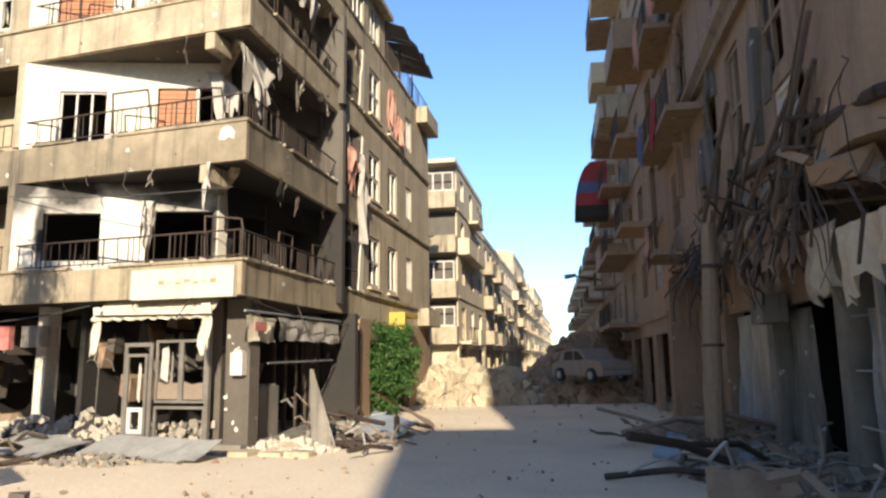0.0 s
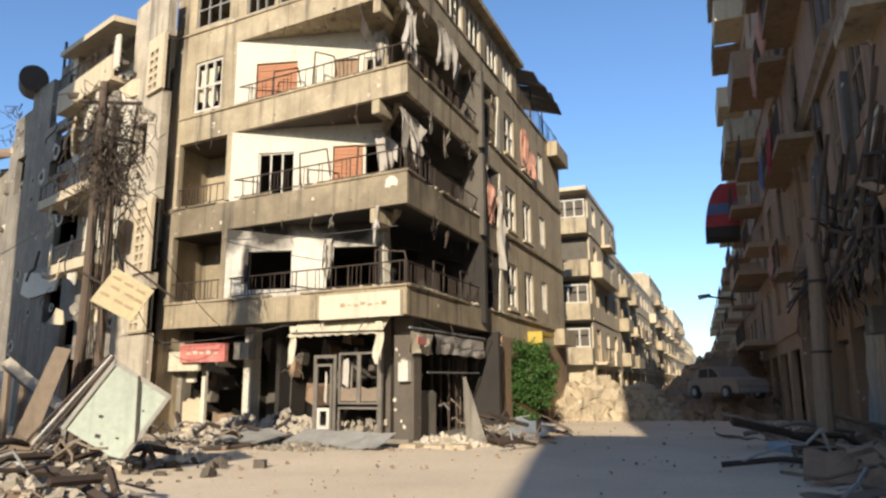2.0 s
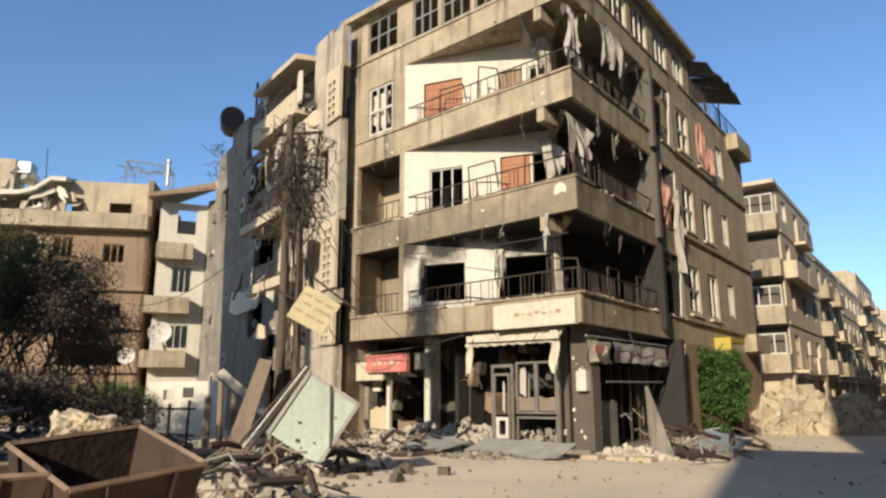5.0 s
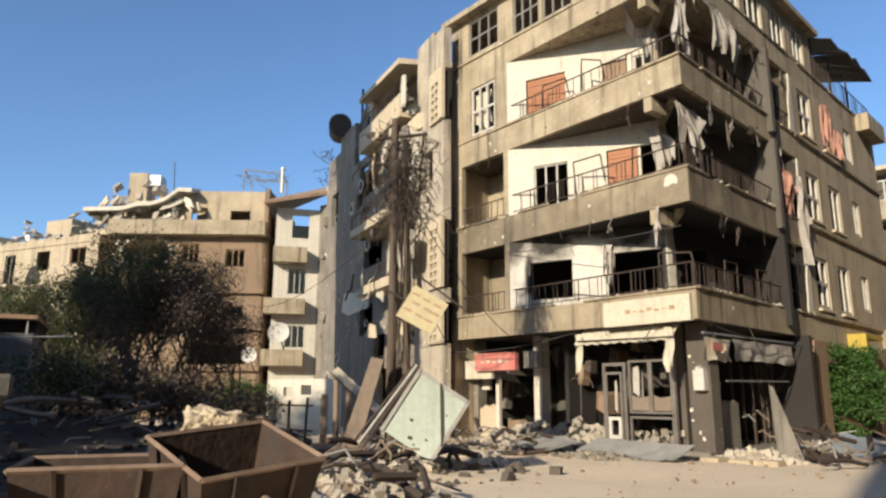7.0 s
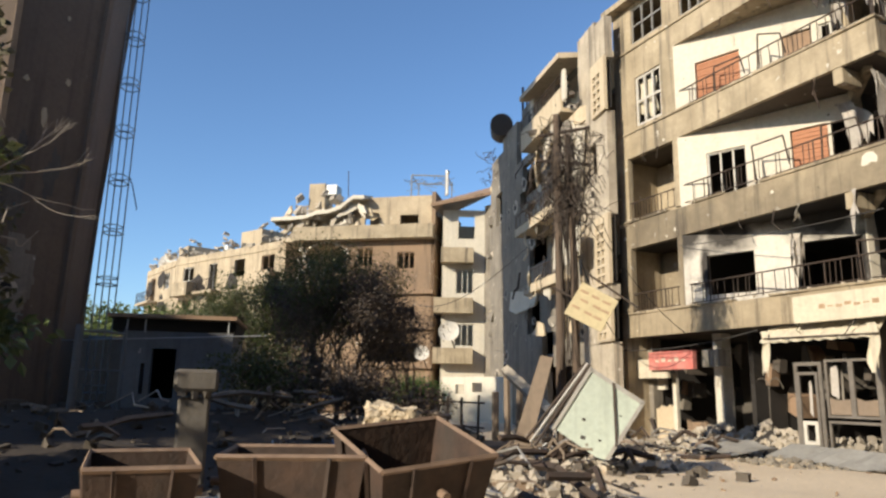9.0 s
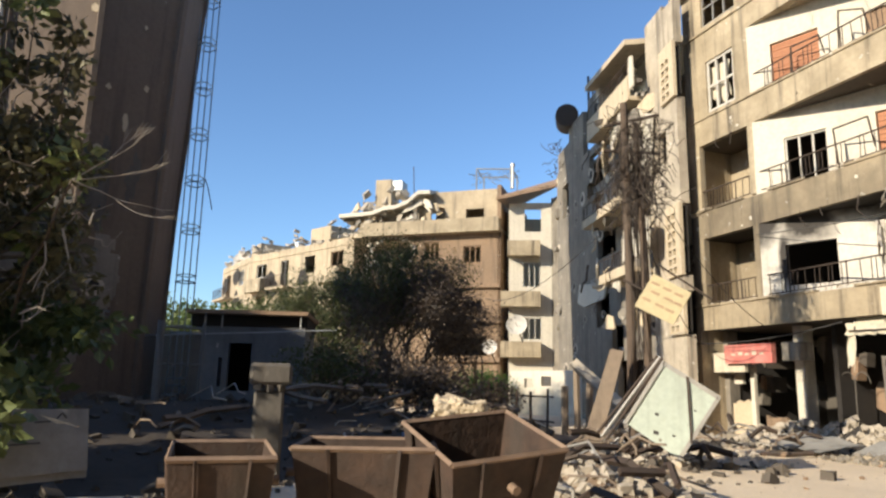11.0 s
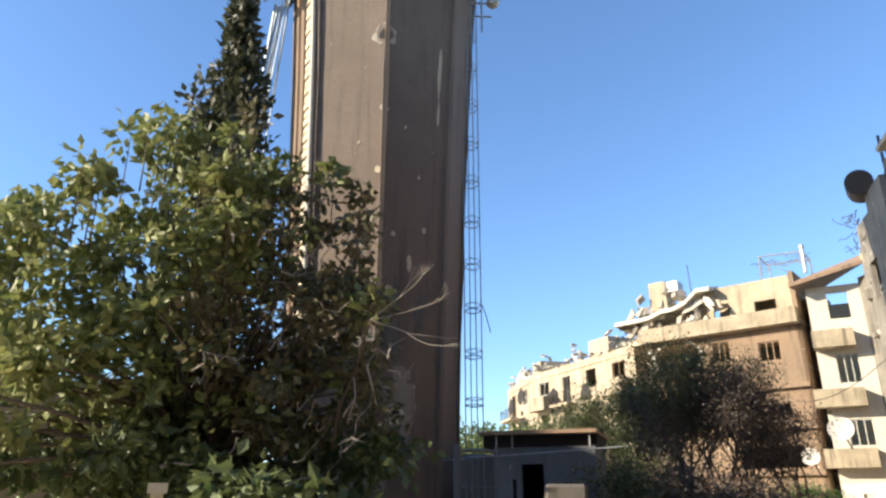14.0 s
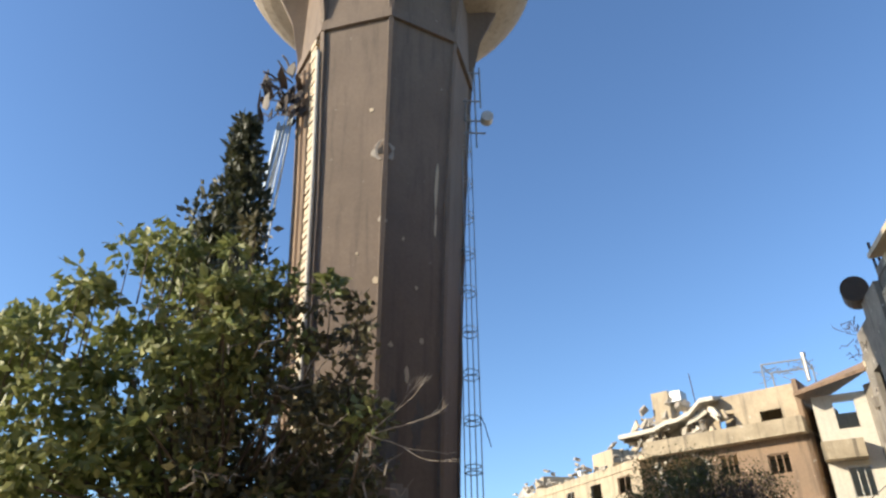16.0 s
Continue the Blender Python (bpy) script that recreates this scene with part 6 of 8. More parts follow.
# ---- plants ----
def leaf_cloud(name, clumps, size, material, parent, seed, droop=0.3):
    """Leaves of a crown: small folded blades scattered through many clumps (centre, radius, count)."""
    rng = np.random.default_rng(seed)
    verts, faces = [], []
    for (cx, cy, cz), r, n in clumps:
        d = rng.normal(size=(n, 3))
        d /= np.linalg.norm(d, axis=1)[:, None]
        p = np.array((cx, cy, cz)) + d * (r * rng.random(n)[:, None] ** 0.45) * np.array((1, 1, 0.8))
        ax = rng.normal(size=(n, 3)) * 0.7 + d
        ax[:, 2] -= droop
        ax /= np.linalg.norm(ax, axis=1)[:, None]
        sd = np.cross(ax, rng.normal(size=(n, 3)))
        sd /= np.linalg.norm(sd, axis=1)[:, None] + 1e-9
        nm = np.cross(ax, sd)
        L = size * rng.uniform(0.55, 1.2, n)[:, None]
        k = len(verts)
        q = np.stack([p, p + ax * L * 0.45 + sd * L * 0.3 + nm * L * 0.08, p + ax * L, p + ax * L * 0.45 - sd * L * 0.3 + nm * L * 0.08], 1).reshape(-1, 3)
        verts.extend(q.tolist())
        faces.extend([f for i in range(n) for f in ((k + 4 * i, k + 4 * i + 1, k + 4 * i + 2), (k + 4 * i, k + 4 * i + 2, k + 4 * i + 3))])
    b = base_of(parent)
    me = bpy.data.meshes.new(name)
    me.from_pydata([(v[0] - b.x, v[1] - b.y, v[2] - b.z) for v in verts], [], faces)
    me.materials.append(material)
    ob = new(name, me)
    ob.parent = parent
    tagged(ob, kind="stuff")
    return ob


def limbs(bm, p, way, length, r, depth, rng, tips, spread=0.7):
    """A branching limb; the ends are gathered in tips."""
    q = p
    pts = [p]
    for k in range(3):
        way = (way + Vector((rng.uniform(-0.2, 0.2), rng.uniform(-0.2, 0.2), rng.uniform(-0.08, 0.15)))).normalized()
        q = q + way * length / 3
        pts.append(q)
    tube(bm, pts, r, r * 0.62, 6)
    tips.append((q, length))
    if depth:
        for k in range(rng.choice((2, 3))):
            w = (way + Vector((rng.uniform(-1, 1), rng.uniform(-1, 1), rng.uniform(-0.35, 0.6))) * spread).normalized()
            limbs(bm, pts[-1 - (k == 2)], w, length * rng.uniform(0.6, 0.8), r * 0.6, depth - 1, rng, tips, spread)


def tree(name, x, y, h, radius, n_leaf, size, material, label, seed, trunk=0.16, bare=0.35, depth=3, r_clump=0.55, base=None):
    rng = random.Random(seed)
    z = gz(x, y) if base is None else base
    T = thing(name, (x, y, z), label, "tree")
    bm = bmesh.new()
    tips = []
    fork = Vector((x + rng.uniform(-0.2, 0.2), y + rng.uniform(-0.2, 0.2), z + h * bare))
    tube(bm, [Vector((x, y, z - 0.1)), Vector((x, y, z)) * 0.5 + fork * 0.5 + Vector((0.06, 0.05, 0)), fork], trunk, trunk * 0.75, 8)
    for k in range(5):
        a = k * math.tau / 5 + rng.uniform(-0.4, 0.4)
        limbs(bm, fork, Vector((math.cos(a) * radius, math.sin(a) * radius, h * (1 - bare) * rng.uniform(0.5, 1.1))).normalized(), h * (1 - bare) * 0.42, trunk * 0.55, depth - 1, rng, tips)
    part("trunk", bm, M_BARK, T)
    cl = []
    per = max(8, n_leaf // len(tips))
    for q, ln in tips:
        cl.append((tuple(q), r_clump * rng.uniform(0.7, 1.3), int(per * rng.uniform(0.5, 1.5))))
    leaf_cloud("crown", cl, size, material, T, seed)
    return T


def big_tree():
    """Broad-leaved tree close to the camera, before the tower."""
    rng = random.Random(77)
    T = thing("tree", (-11.6, -3.0, 0.3), "large broad-leaved tree with dusty green leaves", "tree")
    bm = bmesh.new()
    fork = Vector((-11.7, -3.0, 2.0))
    tube(bm, [Vector((-11.6, -3.0, 0)), Vector((-11.75, -3.05, 1.1)), fork], 0.2, 0.16, 9)
    shape = []
    for az0, az1, lo, hi, n in ((91.4, 94.5, 2.0, 4.6, 22), (93.5, 98, 1.2, 5.7, 42), (97, 102, 0.9, 6.4, 50), (101, 106, 0.8, 7.0, 56), (105, 110, 1.4, 7.2, 56), (109, 114, 1.8, 6.5, 46), (113, 118, 1.8, 5.7, 34), (117, 125, 1.4, 4.9, 40), (94, 101, 0.5, 1.4, 18), (89.8, 92, 1.7, 2.6, 5)):
        for k in range(n):
            a = radians(rng.uniform(az0, az1))
            v = rng.uniform(lo, hi)
            r = rng.uniform(10.6, 13.6)
            shape.append(Vector((-math.sin(a) * r, math.cos(a) * r, v)))
    for p in shape[::3]:
        mid = fork.lerp(p, 0.5) + Vector((rng.uniform(-0.4, 0.4), rng.uniform(-0.4, 0.4), rng.uniform(0.0, 0.5)))
        tube(bm, [fork, mid, p], 0.05, 0.012, 5)
    for k in range(46):
        # sprigs that stand clear of the crown
        a = radians(rng.uniform(93, 124))
        r = rng.uniform(11, 13)
        top = 5.2 + 2.2 * math.sin(math.pi * min(1, max(0, (math.degrees(a) - 89) / 44)))
        top -= 0.16 * max(0, math.degrees(a) - 109)
        p = Vector((-math.sin(a) * r, math.cos(a) * r, top + rng.uniform(-0.2, 0.75)))
        tube(bm, [p - Vector((0, 0, 1.2)), p], 0.015, 0.006, 4)
        shape.append(p)
    part("trunk", bm, M_BARK, T)
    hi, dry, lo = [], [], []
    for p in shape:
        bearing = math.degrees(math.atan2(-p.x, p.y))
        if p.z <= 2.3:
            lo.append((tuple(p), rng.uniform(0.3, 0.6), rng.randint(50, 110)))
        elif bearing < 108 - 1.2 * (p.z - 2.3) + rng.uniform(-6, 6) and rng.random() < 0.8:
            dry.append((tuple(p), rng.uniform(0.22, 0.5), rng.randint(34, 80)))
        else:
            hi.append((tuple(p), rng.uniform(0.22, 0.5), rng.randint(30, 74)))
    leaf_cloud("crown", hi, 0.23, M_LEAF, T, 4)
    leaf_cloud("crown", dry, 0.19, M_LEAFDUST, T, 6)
    # low clumps take the copy with the shade in its colour
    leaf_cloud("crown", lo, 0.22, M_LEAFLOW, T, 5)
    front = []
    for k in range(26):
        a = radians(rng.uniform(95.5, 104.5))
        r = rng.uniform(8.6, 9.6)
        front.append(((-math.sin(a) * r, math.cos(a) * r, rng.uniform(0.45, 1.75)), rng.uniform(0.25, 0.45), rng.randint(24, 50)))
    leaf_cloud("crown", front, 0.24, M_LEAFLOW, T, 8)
    # bare twigs that show through the dusty side of the crown
    bm = bmesh.new()
    for k in range(60):
        a = radians(rng.uniform(91, 108))
        r = rng.uniform(10.2, 11.4)
        p = Vector((-math.sin(a) * r, math.cos(a) * r, rng.uniform(1.6, 5.6)))
        pts = [p]
        for i in range(4):
            pts.append(pts[-1] + Vector((rng.uniform(-0.2, 0.1), rng.uniform(-0.05, 0.22), rng.uniform(-0.12, 0.25))))
        tube(bm, pts, 0.013, 0.004, 4)
    tagged(part("bare_twig", bm, M_DEADWOOD, T), kind="stuff")
    # pale dead branch reaching across the tower
    D = thing("dead_branch", tuple(spot(93.6, 5, 10.8)), "bare pale dead branch sticking out of the crown", "branch")
    bm = bmesh.new()
    a = spot(93.8, 9.5, 10.8)
    b = spot(92.6, 14.1, 10.4)
    tube(bm, [spot(95.2, 4, 11.2), spot(94.8, 7.5, 11.0), a, spot(93.3, 12.0, 10.6), b], 0.025, 0.02, 6)
    part("stem", bm, M_BARK, D)
    ends = []
    for az, el in ((86.2, 19.2), (86.0, 11.8), (86.6, 15.6)):
        bm = bmesh.new()
        limbs(bm, b, (spot(az, el, 10.3) - b).normalized(), 0.56, 0.012, 3, rng, ends, 0.4)
        part("twig", bm, M_DEADWOOD, D)
    for line in ([a, spot(93.6, 8, 10.6), spot(94.2, 5.8, 10.6)],
                 [spot(92.8, 10.5, 10.7), spot(92.2, 8.5, 10.6), spot(91.9, 7.4, 10.6)]):
        bm = bmesh.new()
        tube(bm, line, 0.018, 0.007, 5)
        part("twig", bm, M_DEADWOOD, D)


big_tree()


def cypress():
    rng = random.Random(6)
    x, y = -14.53, -4.11
    T = thing("cypress_tree", (x, y, 0.5), "tall dark cypress tree beside the water tower", "tree")
    bm = bmesh.new()
    tube(bm, [(x, y, 0.3), (x + 0.1, y, 7), (x, y, 13.4)], 0.2, 0.03, 8)
    part("trunk", bm, M_BARK, T)
    cl = []
    for k in range(330):
        z = 3 + 10.2 * (k / 330)
        t = (z - 3) / 10.2
        rad = 1.35 * (1 - t) ** 0.7 * rng.uniform(0.35, 1.1) + 0.05
        a = rng.random() * math.tau
        cl.append(((x + rad * math.cos(a) + 0.15 * math.sin(z), y + rad * math.sin(a), z), 0.4 * (1.1 - 0.5 * t), 26))
    for k in range(46):
        # ragged limbs that stand out of the column
        t = rng.random()
        a = radians(rng.choice((rng.uniform(230, 330), rng.uniform(20, 110))))
        z = 5.5 + 5.2 * t
        rr = rng.uniform(1.0, 1.9) * (1.05 - 0.6 * t)
        cl.append(((x + rr * math.cos(a), y + rr * math.sin(a), z), rng.uniform(0.16, 0.34), 18))
    leaf_cloud("crown", cl, 0.22, M_CYP, T, 16, -1.2)


cypress()

# scorched trees in the park and greener ones behind
for k, (az, r, h, rad, n, mt, lab) in enumerate(((67.9, 26, 5.6, 2.1, 3400, M_LEAFDARK, "dusty dark park tree before the flats"), (64.9, 28.5, 5.4, 2.1, 2600, M_DRY, "scorched park tree with thin crown"), (63.5, 27, 5.2, 2.0, 2600, M_DRY, "small scorched park tree with thin foliage"), (66.4, 25, 4.9, 2.0, 3000, M_DRY, "scorched brown park tree"), (69.6, 28, 5.0, 2.2, 3600, M_LEAFDARK, "dark dusty park tree"), (72.4, 30, 4.6, 2.0, 3400, M_LEAFDARK, "dark park tree behind the hut"),
                                                (61.0, 30, 4.8, 1.8, 1500, M_DRY, "thin bare-branched scorched tree"), (74.5, 33, 4.4, 2.2, 3000, M_LEAFDARK, "dark low park tree"), (60.3, 38, 2.4, 1.6, 2600, M_BUSH, "green shrub before the brown flats"))):
    p = spot(az, 0, r)
    tree("tree", p.x, p.y, h * (1.12 if mt is M_LEAFDARK else 1.0), rad, int(n * (3.9 if mt is M_LEAFDARK else 3.1)), 0.095, mt, lab, 100 + k, 0.11, 0.18 if h > 3 else 0.12, 4 if h > 3 else 3, 0.56 if mt is M_DRY else 0.68)
for k, (az, r, h) in enumerate(((75.5, 46, 6.2), (78.2, 48, 6.0), (80.6, 50, 5.6), (83.0, 45, 5.5))):
    p = spot(az, 0, r)
    tree("tree", p.x, p.y, h, 2.8, 3800, 0.3, M_FAR, "sunlit green tree beyond the hut", 120 + k, 0.16, 0.2, 3, 1.1)


for k in range(9):
    p = spot(60.5 + k * 1.75, 0, 19 + (k * 5) % 7)
    tree("shrub", p.x, p.y, 1.7 + 0.3 * (k % 3), 1.3, 1500, 0.12, (M_DRY, M_LEAFDARK, M_DRY)[k % 3], "low scorched shrub in the park" if k % 3 != 1 else "low dark dusty shrub in the park", 140 + k, 0.05, 0.1, 2, 0.6)


def bush():
    rng = random.Random(14)
    x, y = -7.0, 26.6
    T = thing("bush", (x, y, 0), "bright green clipped bush by the shop wall", "bush")
    bm = bmesh.new()
    for k in range(7):
        a = k * 0.9
        tube(bm, [(x, y, 0), (x + 0.3 * math.cos(a), y + 0.3 * math.sin(a), 1.0), (x + 0.8 * math.cos(a), y + 0.8 * math.sin(a), 2.2)], 0.05, 0.02, 5)
    part("stems", bm, M_BARK, T)
    cl = []
    for k in range(210):
        a, z = rng.random() * math.tau, rng.uniform(0.35, 3.05)
        rr = 1.32 * math.sqrt(rng.random()) * (1 - 0.35 * abs(z - 1.9) / 1.6)
        cl.append(((x + rr * math.cos(a), y + rr * math.sin(a), z), 0.32, 60))
    leaf_cloud("crown", cl, 0.13, M_BUSH, T, 9)


bush()


def palm():
    p = spot(82.2, 0, 42)
    z = 0.9
    T = thing("palm_tree", (p.x, p.y, z), "small palm tree behind the hut roof", "tree")
    bm = bmesh.new()
    tube(bm, [(p.x, p.y, z), (p.x, p.y, 4.6)], 0.2, 0.16, 8)
    part("trunk", bm, M_BARK, T)
    rng = random.Random(2)
    for k in range(14):
        a = k * math.tau / 14
        bm = bmesh.new()
        pts = [Vector((p.x + math.cos(a) * 1.6 * t, p.y + math.sin(a) * 1.6 * t, 4.6 + 1.3 * t - 1.5 * t * t * rng.uniform(0.8, 1.3))) for t in (0, 0.3, 0.6, 0.85, 1.05)]
        tube(bm, pts, 0.02, 0.008, 4)
        for i in range(22):
            t = 0.15 + 0.9 * i / 22
            q = pts[min(3, int(t / 0.27))].lerp(pts[min(4, int(t / 0.27) + 1)], (t / 0.27) % 1)
            for sg in (-1, 1):
                e = q + Vector((-math.sin(a) * sg * 0.32 + math.cos(a) * 0.2, math.cos(a) * sg * 0.32 + math.sin(a) * 0.2, -0.16))
                vs = [bm.verts.new(v) for v in (q, q + Vector((0, 0, 0.03)), e)]
                bm.faces.new(vs)
        part("frond", bm, M_FAR, T)


palm()


# ---- steel bins ----
def steel_bin(m, label, seed):
    T = thing("steel_bin", (0, 0, 0), label, "bin", "open steel bins")
    w, d, h, t = 0.6, 0.55, 0.95, 0.02
    F = Frame((0, 0), (1, 0))

    def side(a, b, name):
        # one sloping wall plate between two top corners, narrowing to the floor
        k = 0.78
        bm = bmesh.new()
        pts = [Vector((a[0] * k, a[1] * k, 0.08)), Vector((b[0] * k, b[1] * k, 0.08)), Vector((b[0], b[1], h)), Vector((a[0], a[1], h))]
        nrm = (pts[1] - pts[0]).cross(pts[3] - pts[0]).normalized() * t
        vs = [bm.verts.new(p) for p in pts] + [bm.verts.new(p - nrm) for p in pts]
        for f in ((0, 1, 2, 3), (4, 5, 6, 7), (0, 1, 5, 4), (1, 2, 6, 5), (2, 3, 7, 6), (3, 0, 4, 7)):
            bm.faces.new([vs[i] for i in f])
        pl = part(name, bm, M_BIN, T)
        bm = bmesh.new()
        for s in (0.25, 0.75):
            lo = pts[0].lerp(pts[1], s)
            hi = pts[3].lerp(pts[2], s)
            beam(bm, lo + nrm * 1.2, hi + nrm * 1.2, 0.022, sides=4)
        part("stiffener", bm, M_BIN, pl)
        bm = bmesh.new()
        beam(bm, Vector((a[0], a[1], h)), Vector((b[0], b[1], h)), 0.026, sides=4)
        part("rim", bm, M_BINRIM, T, "worn rusty rim")

    c = [(-w, -d), (w, -d), (w, d), (-w, d)]
    for i in range(4):
        side(c[i], c[(i + 1) % 4], "plate")
    bm = bmesh.new()
    fbox(bm, F, -w * 0.78, w * 0.78, 0.06, 0.09, -d * 0.78, d * 0.78)
    part("floor_plate", bm, M_BIN, T)
    rng = random.Random(seed)
    bm = bmesh.new()
    for k in range(50):
        chunk(bm, (rng.uniform(-0.4, 0.4), rng.uniform(-0.36, 0.36), 0.15 + rng.random() * 0.3), rng.uniform(0.08, 0.25), rng)
    tagged(part("refuse", bm, M_CONC, T), kind="stuff")
    for sg in (-1, 1):
        bm = bmesh.new()
        beam(bm, (sg * w * 1.02, 0, 0.7), (sg * (w + 0.12), 0, 0.7), 0.04, sides=10)
        part("trunnion", bm, M_BINRIM, T)
    T.matrix_basis = m
    return T


steel_bin(pose(-6.16, 2.34, 0, 0, 0, 66), "rust-brown open steel rubbish bin", 1)
steel_bin(pose(-6.15, 1.05, -0.02, 2, 0, 82) @ Matrix.Diagonal((0.66, 1, 1, 1)), "rust-brown open steel bin with a bent lip", 2)
BX = Vector((0.96, 0.01, -0.27)).normalized()
BZ = BX.cross(Vector((-0.33, 1.07, 0.195))).normalized()
BY = BZ.cross(BX)
BM = Matrix((BX, BY, BZ)).transposed().to_4x4()
BM.translation = Vector((-5.62, 3.23, 1.05)) - BZ * 0.95
steel_bin(BM @ Matrix.Diagonal((0.86, 1.02, 1.0, 1)), "tilted rusty open steel bin holding rubble", 3)

# broken pale block lying behind the bins
bm = bmesh.new()
bmesh.ops.create_icosphere(bm, subdivisions=5, radius=1.0)
for v in bm.verts:
    n = v.co.normalized()
    q = Vector((max(-0.72, min(0.72, n.x)), max(-0.62, min(0.62, n.y)), max(-0.62, min(0.62, n.z))))
    v.co = Vector((q.x * 0.5, q.y * 0.42, q.z * 0.46)) + n * 0.12 * noise.noise(n * 2.2) + n * 0.05 * noise.noise(n * 5.0) + n * 0.03 * noise.noise(n * 14.0)
    v.co = Euler((0.1, 0.15, radians(62))).to_matrix() @ v.co + Vector((-9.1, 4.85, 0.98))
tagged(part("concrete_block", bm, M_CREAM), "pale broken lump of concrete resting on rubble", "concrete block")
mound("rubble_heap", (-9.4, 4.9), 1.6, 1.3, 0.85, 200, 0.4, M_SHADESTONE, "dusty rubble behind the steel bins", 15)


# ---- pole with tangled wires, square sign, toppled cabinet ----
def pole():
    rng = random.Random(21)
    b = spot(48.4, 0, 15.8)
    T = thing("utility_pole", (b.x, b.y, 0), "twin wooden utility pole with burnt tangled wires", "pole")
    for dx, top, r in ((0.0, 8.0, 0.115), (0.34, 7.5, 0.1)):
        bm = bmesh.new()
        tube(bm, [(b.x + dx * 0.7, b.y + dx * 0.7, 0), (b.x + dx * 0.7 + 0.03, b.y + dx * 0.7, 4), (b.x + dx * 0.4, b.y + dx * 0.6, top)], r, r * 0.75, 9)
        part("post", bm, M_POLE, T)
    for z in (6.9, 7.5):
        bm = bmesh.new()
        beam(bm, (b.x - 0.35, b.y - 0.3, z), (b.x + 0.6, b.y + 0.5, z + rng.uniform(-0.3, 0.3)), 0.04, sides=6)
        part("crossarm", bm, M_IRON, T)
    bm = bmesh.new()
    for k in range(230):
        a = Vector((b.x + rng.uniform(-0.5, 1.05) * 0.65, b.y + rng.uniform(-0.5, 1.05) * 0.6, rng.uniform(5.6, 7.7)))
        pts = [a]
        for i in range(4):
            pts.append(pts[-1] + Vector((rng.uniform(-0.3, 0.3), rng.uniform(-0.3, 0.3), rng.uniform(-0.55, 0.25))))
        tube(bm, pts, 0.009, sides=3)
    tagged(part("wire_tangle", bm, M_WIRE, T), kind="stuff")
    bm = bmesh.new()
    for k in range(26):
        a = Vector((b.x + rng.uniform(-0.15, 0.4), b.y + rng.uniform(-0.1, 0.3), rng.uniform(5.5, 7.5)))
        pts = [a + Vector((0.06 * math.sin(i + k), 0.06 * math.cos(i * 1.7 + k), -i * 0.7)) for i in range(rng.randint(4, 9))]
        tube(bm, pts, 0.011, sides=3)
    tagged(part("wire_tangle", bm, M_WIRE, T), kind="stuff")
    # leaning plank at the foot
    bm = bmesh.new()
    G = Frame((b.x + 0.25, b.y - 0.75), (math.cos(radians(42)), math.sin(radians(42))))
    q = [(-0.75, 0.05), (-0.35, 0.05), (0.25, 2.25), (-0.02, 2.3)]
    ragged(bm, G, q, 0.0, -0.05)
    tagged(part("leaning_board", bm, M_WOOD), "brown board leaning against the pole", "board")


pole()


def plane_frame(az):
    """A frame that faces the eye at a bearing."""
    return (math.cos(radians(az)), math.sin(radians(az)))


def tilted_sign():
    c = spot(45.85, 6.89, 15.2)
    S = thing("square_sign", tuple(c), "pale yellow square sign board hung askew from the pole", "sign")
    F = Frame((c.x, c.y), plane_frame(42))
    r = radians(-29)

    def rot2(u, v):
        return (u * math.cos(r) - v * math.sin(r), c.z + u * math.sin(r) + v * math.cos(r))

    bm = bmesh.new()
    ragged(bm, F, [rot2(-0.45, -0.39), rot2(0.42, -0.38), rot2(0.44, 0.38), rot2(-0.42, 0.4)], 0.0, -0.09)
    part("board", bm, M_YELLOW, S)
    for v, us in ((0.2, (-0.38, -0.12, 0.14)), (0.02, (-0.3, 0.0, 0.2)), (-0.18, (-0.4, -0.1, 0.12))):
        for k, u in enumerate(us):
            bm = bmesh.new()
            ragged(bm, F, [rot2(u, v), rot2(u + 0.2, v), rot2(u + 0.19, v + 0.06), rot2(u + 0.02, v + 0.05)], 0.004, 0.001)
            part("writing", bm, M_LETTER, S)
    bm = bmesh.new()
    beam(bm, F.p(*rot2(-0.95, 0.0), -0.12), F.p(*rot2(0.2, 0.0), -0.12), 0.03)
    beam(bm, F.p(*rot2(-0.4, 0.62), -0.12), F.p(*rot2(0.85, 0.45), -0.1), 0.025)
    part("bracket", bm, M_IRON, S)


tilted_sign()


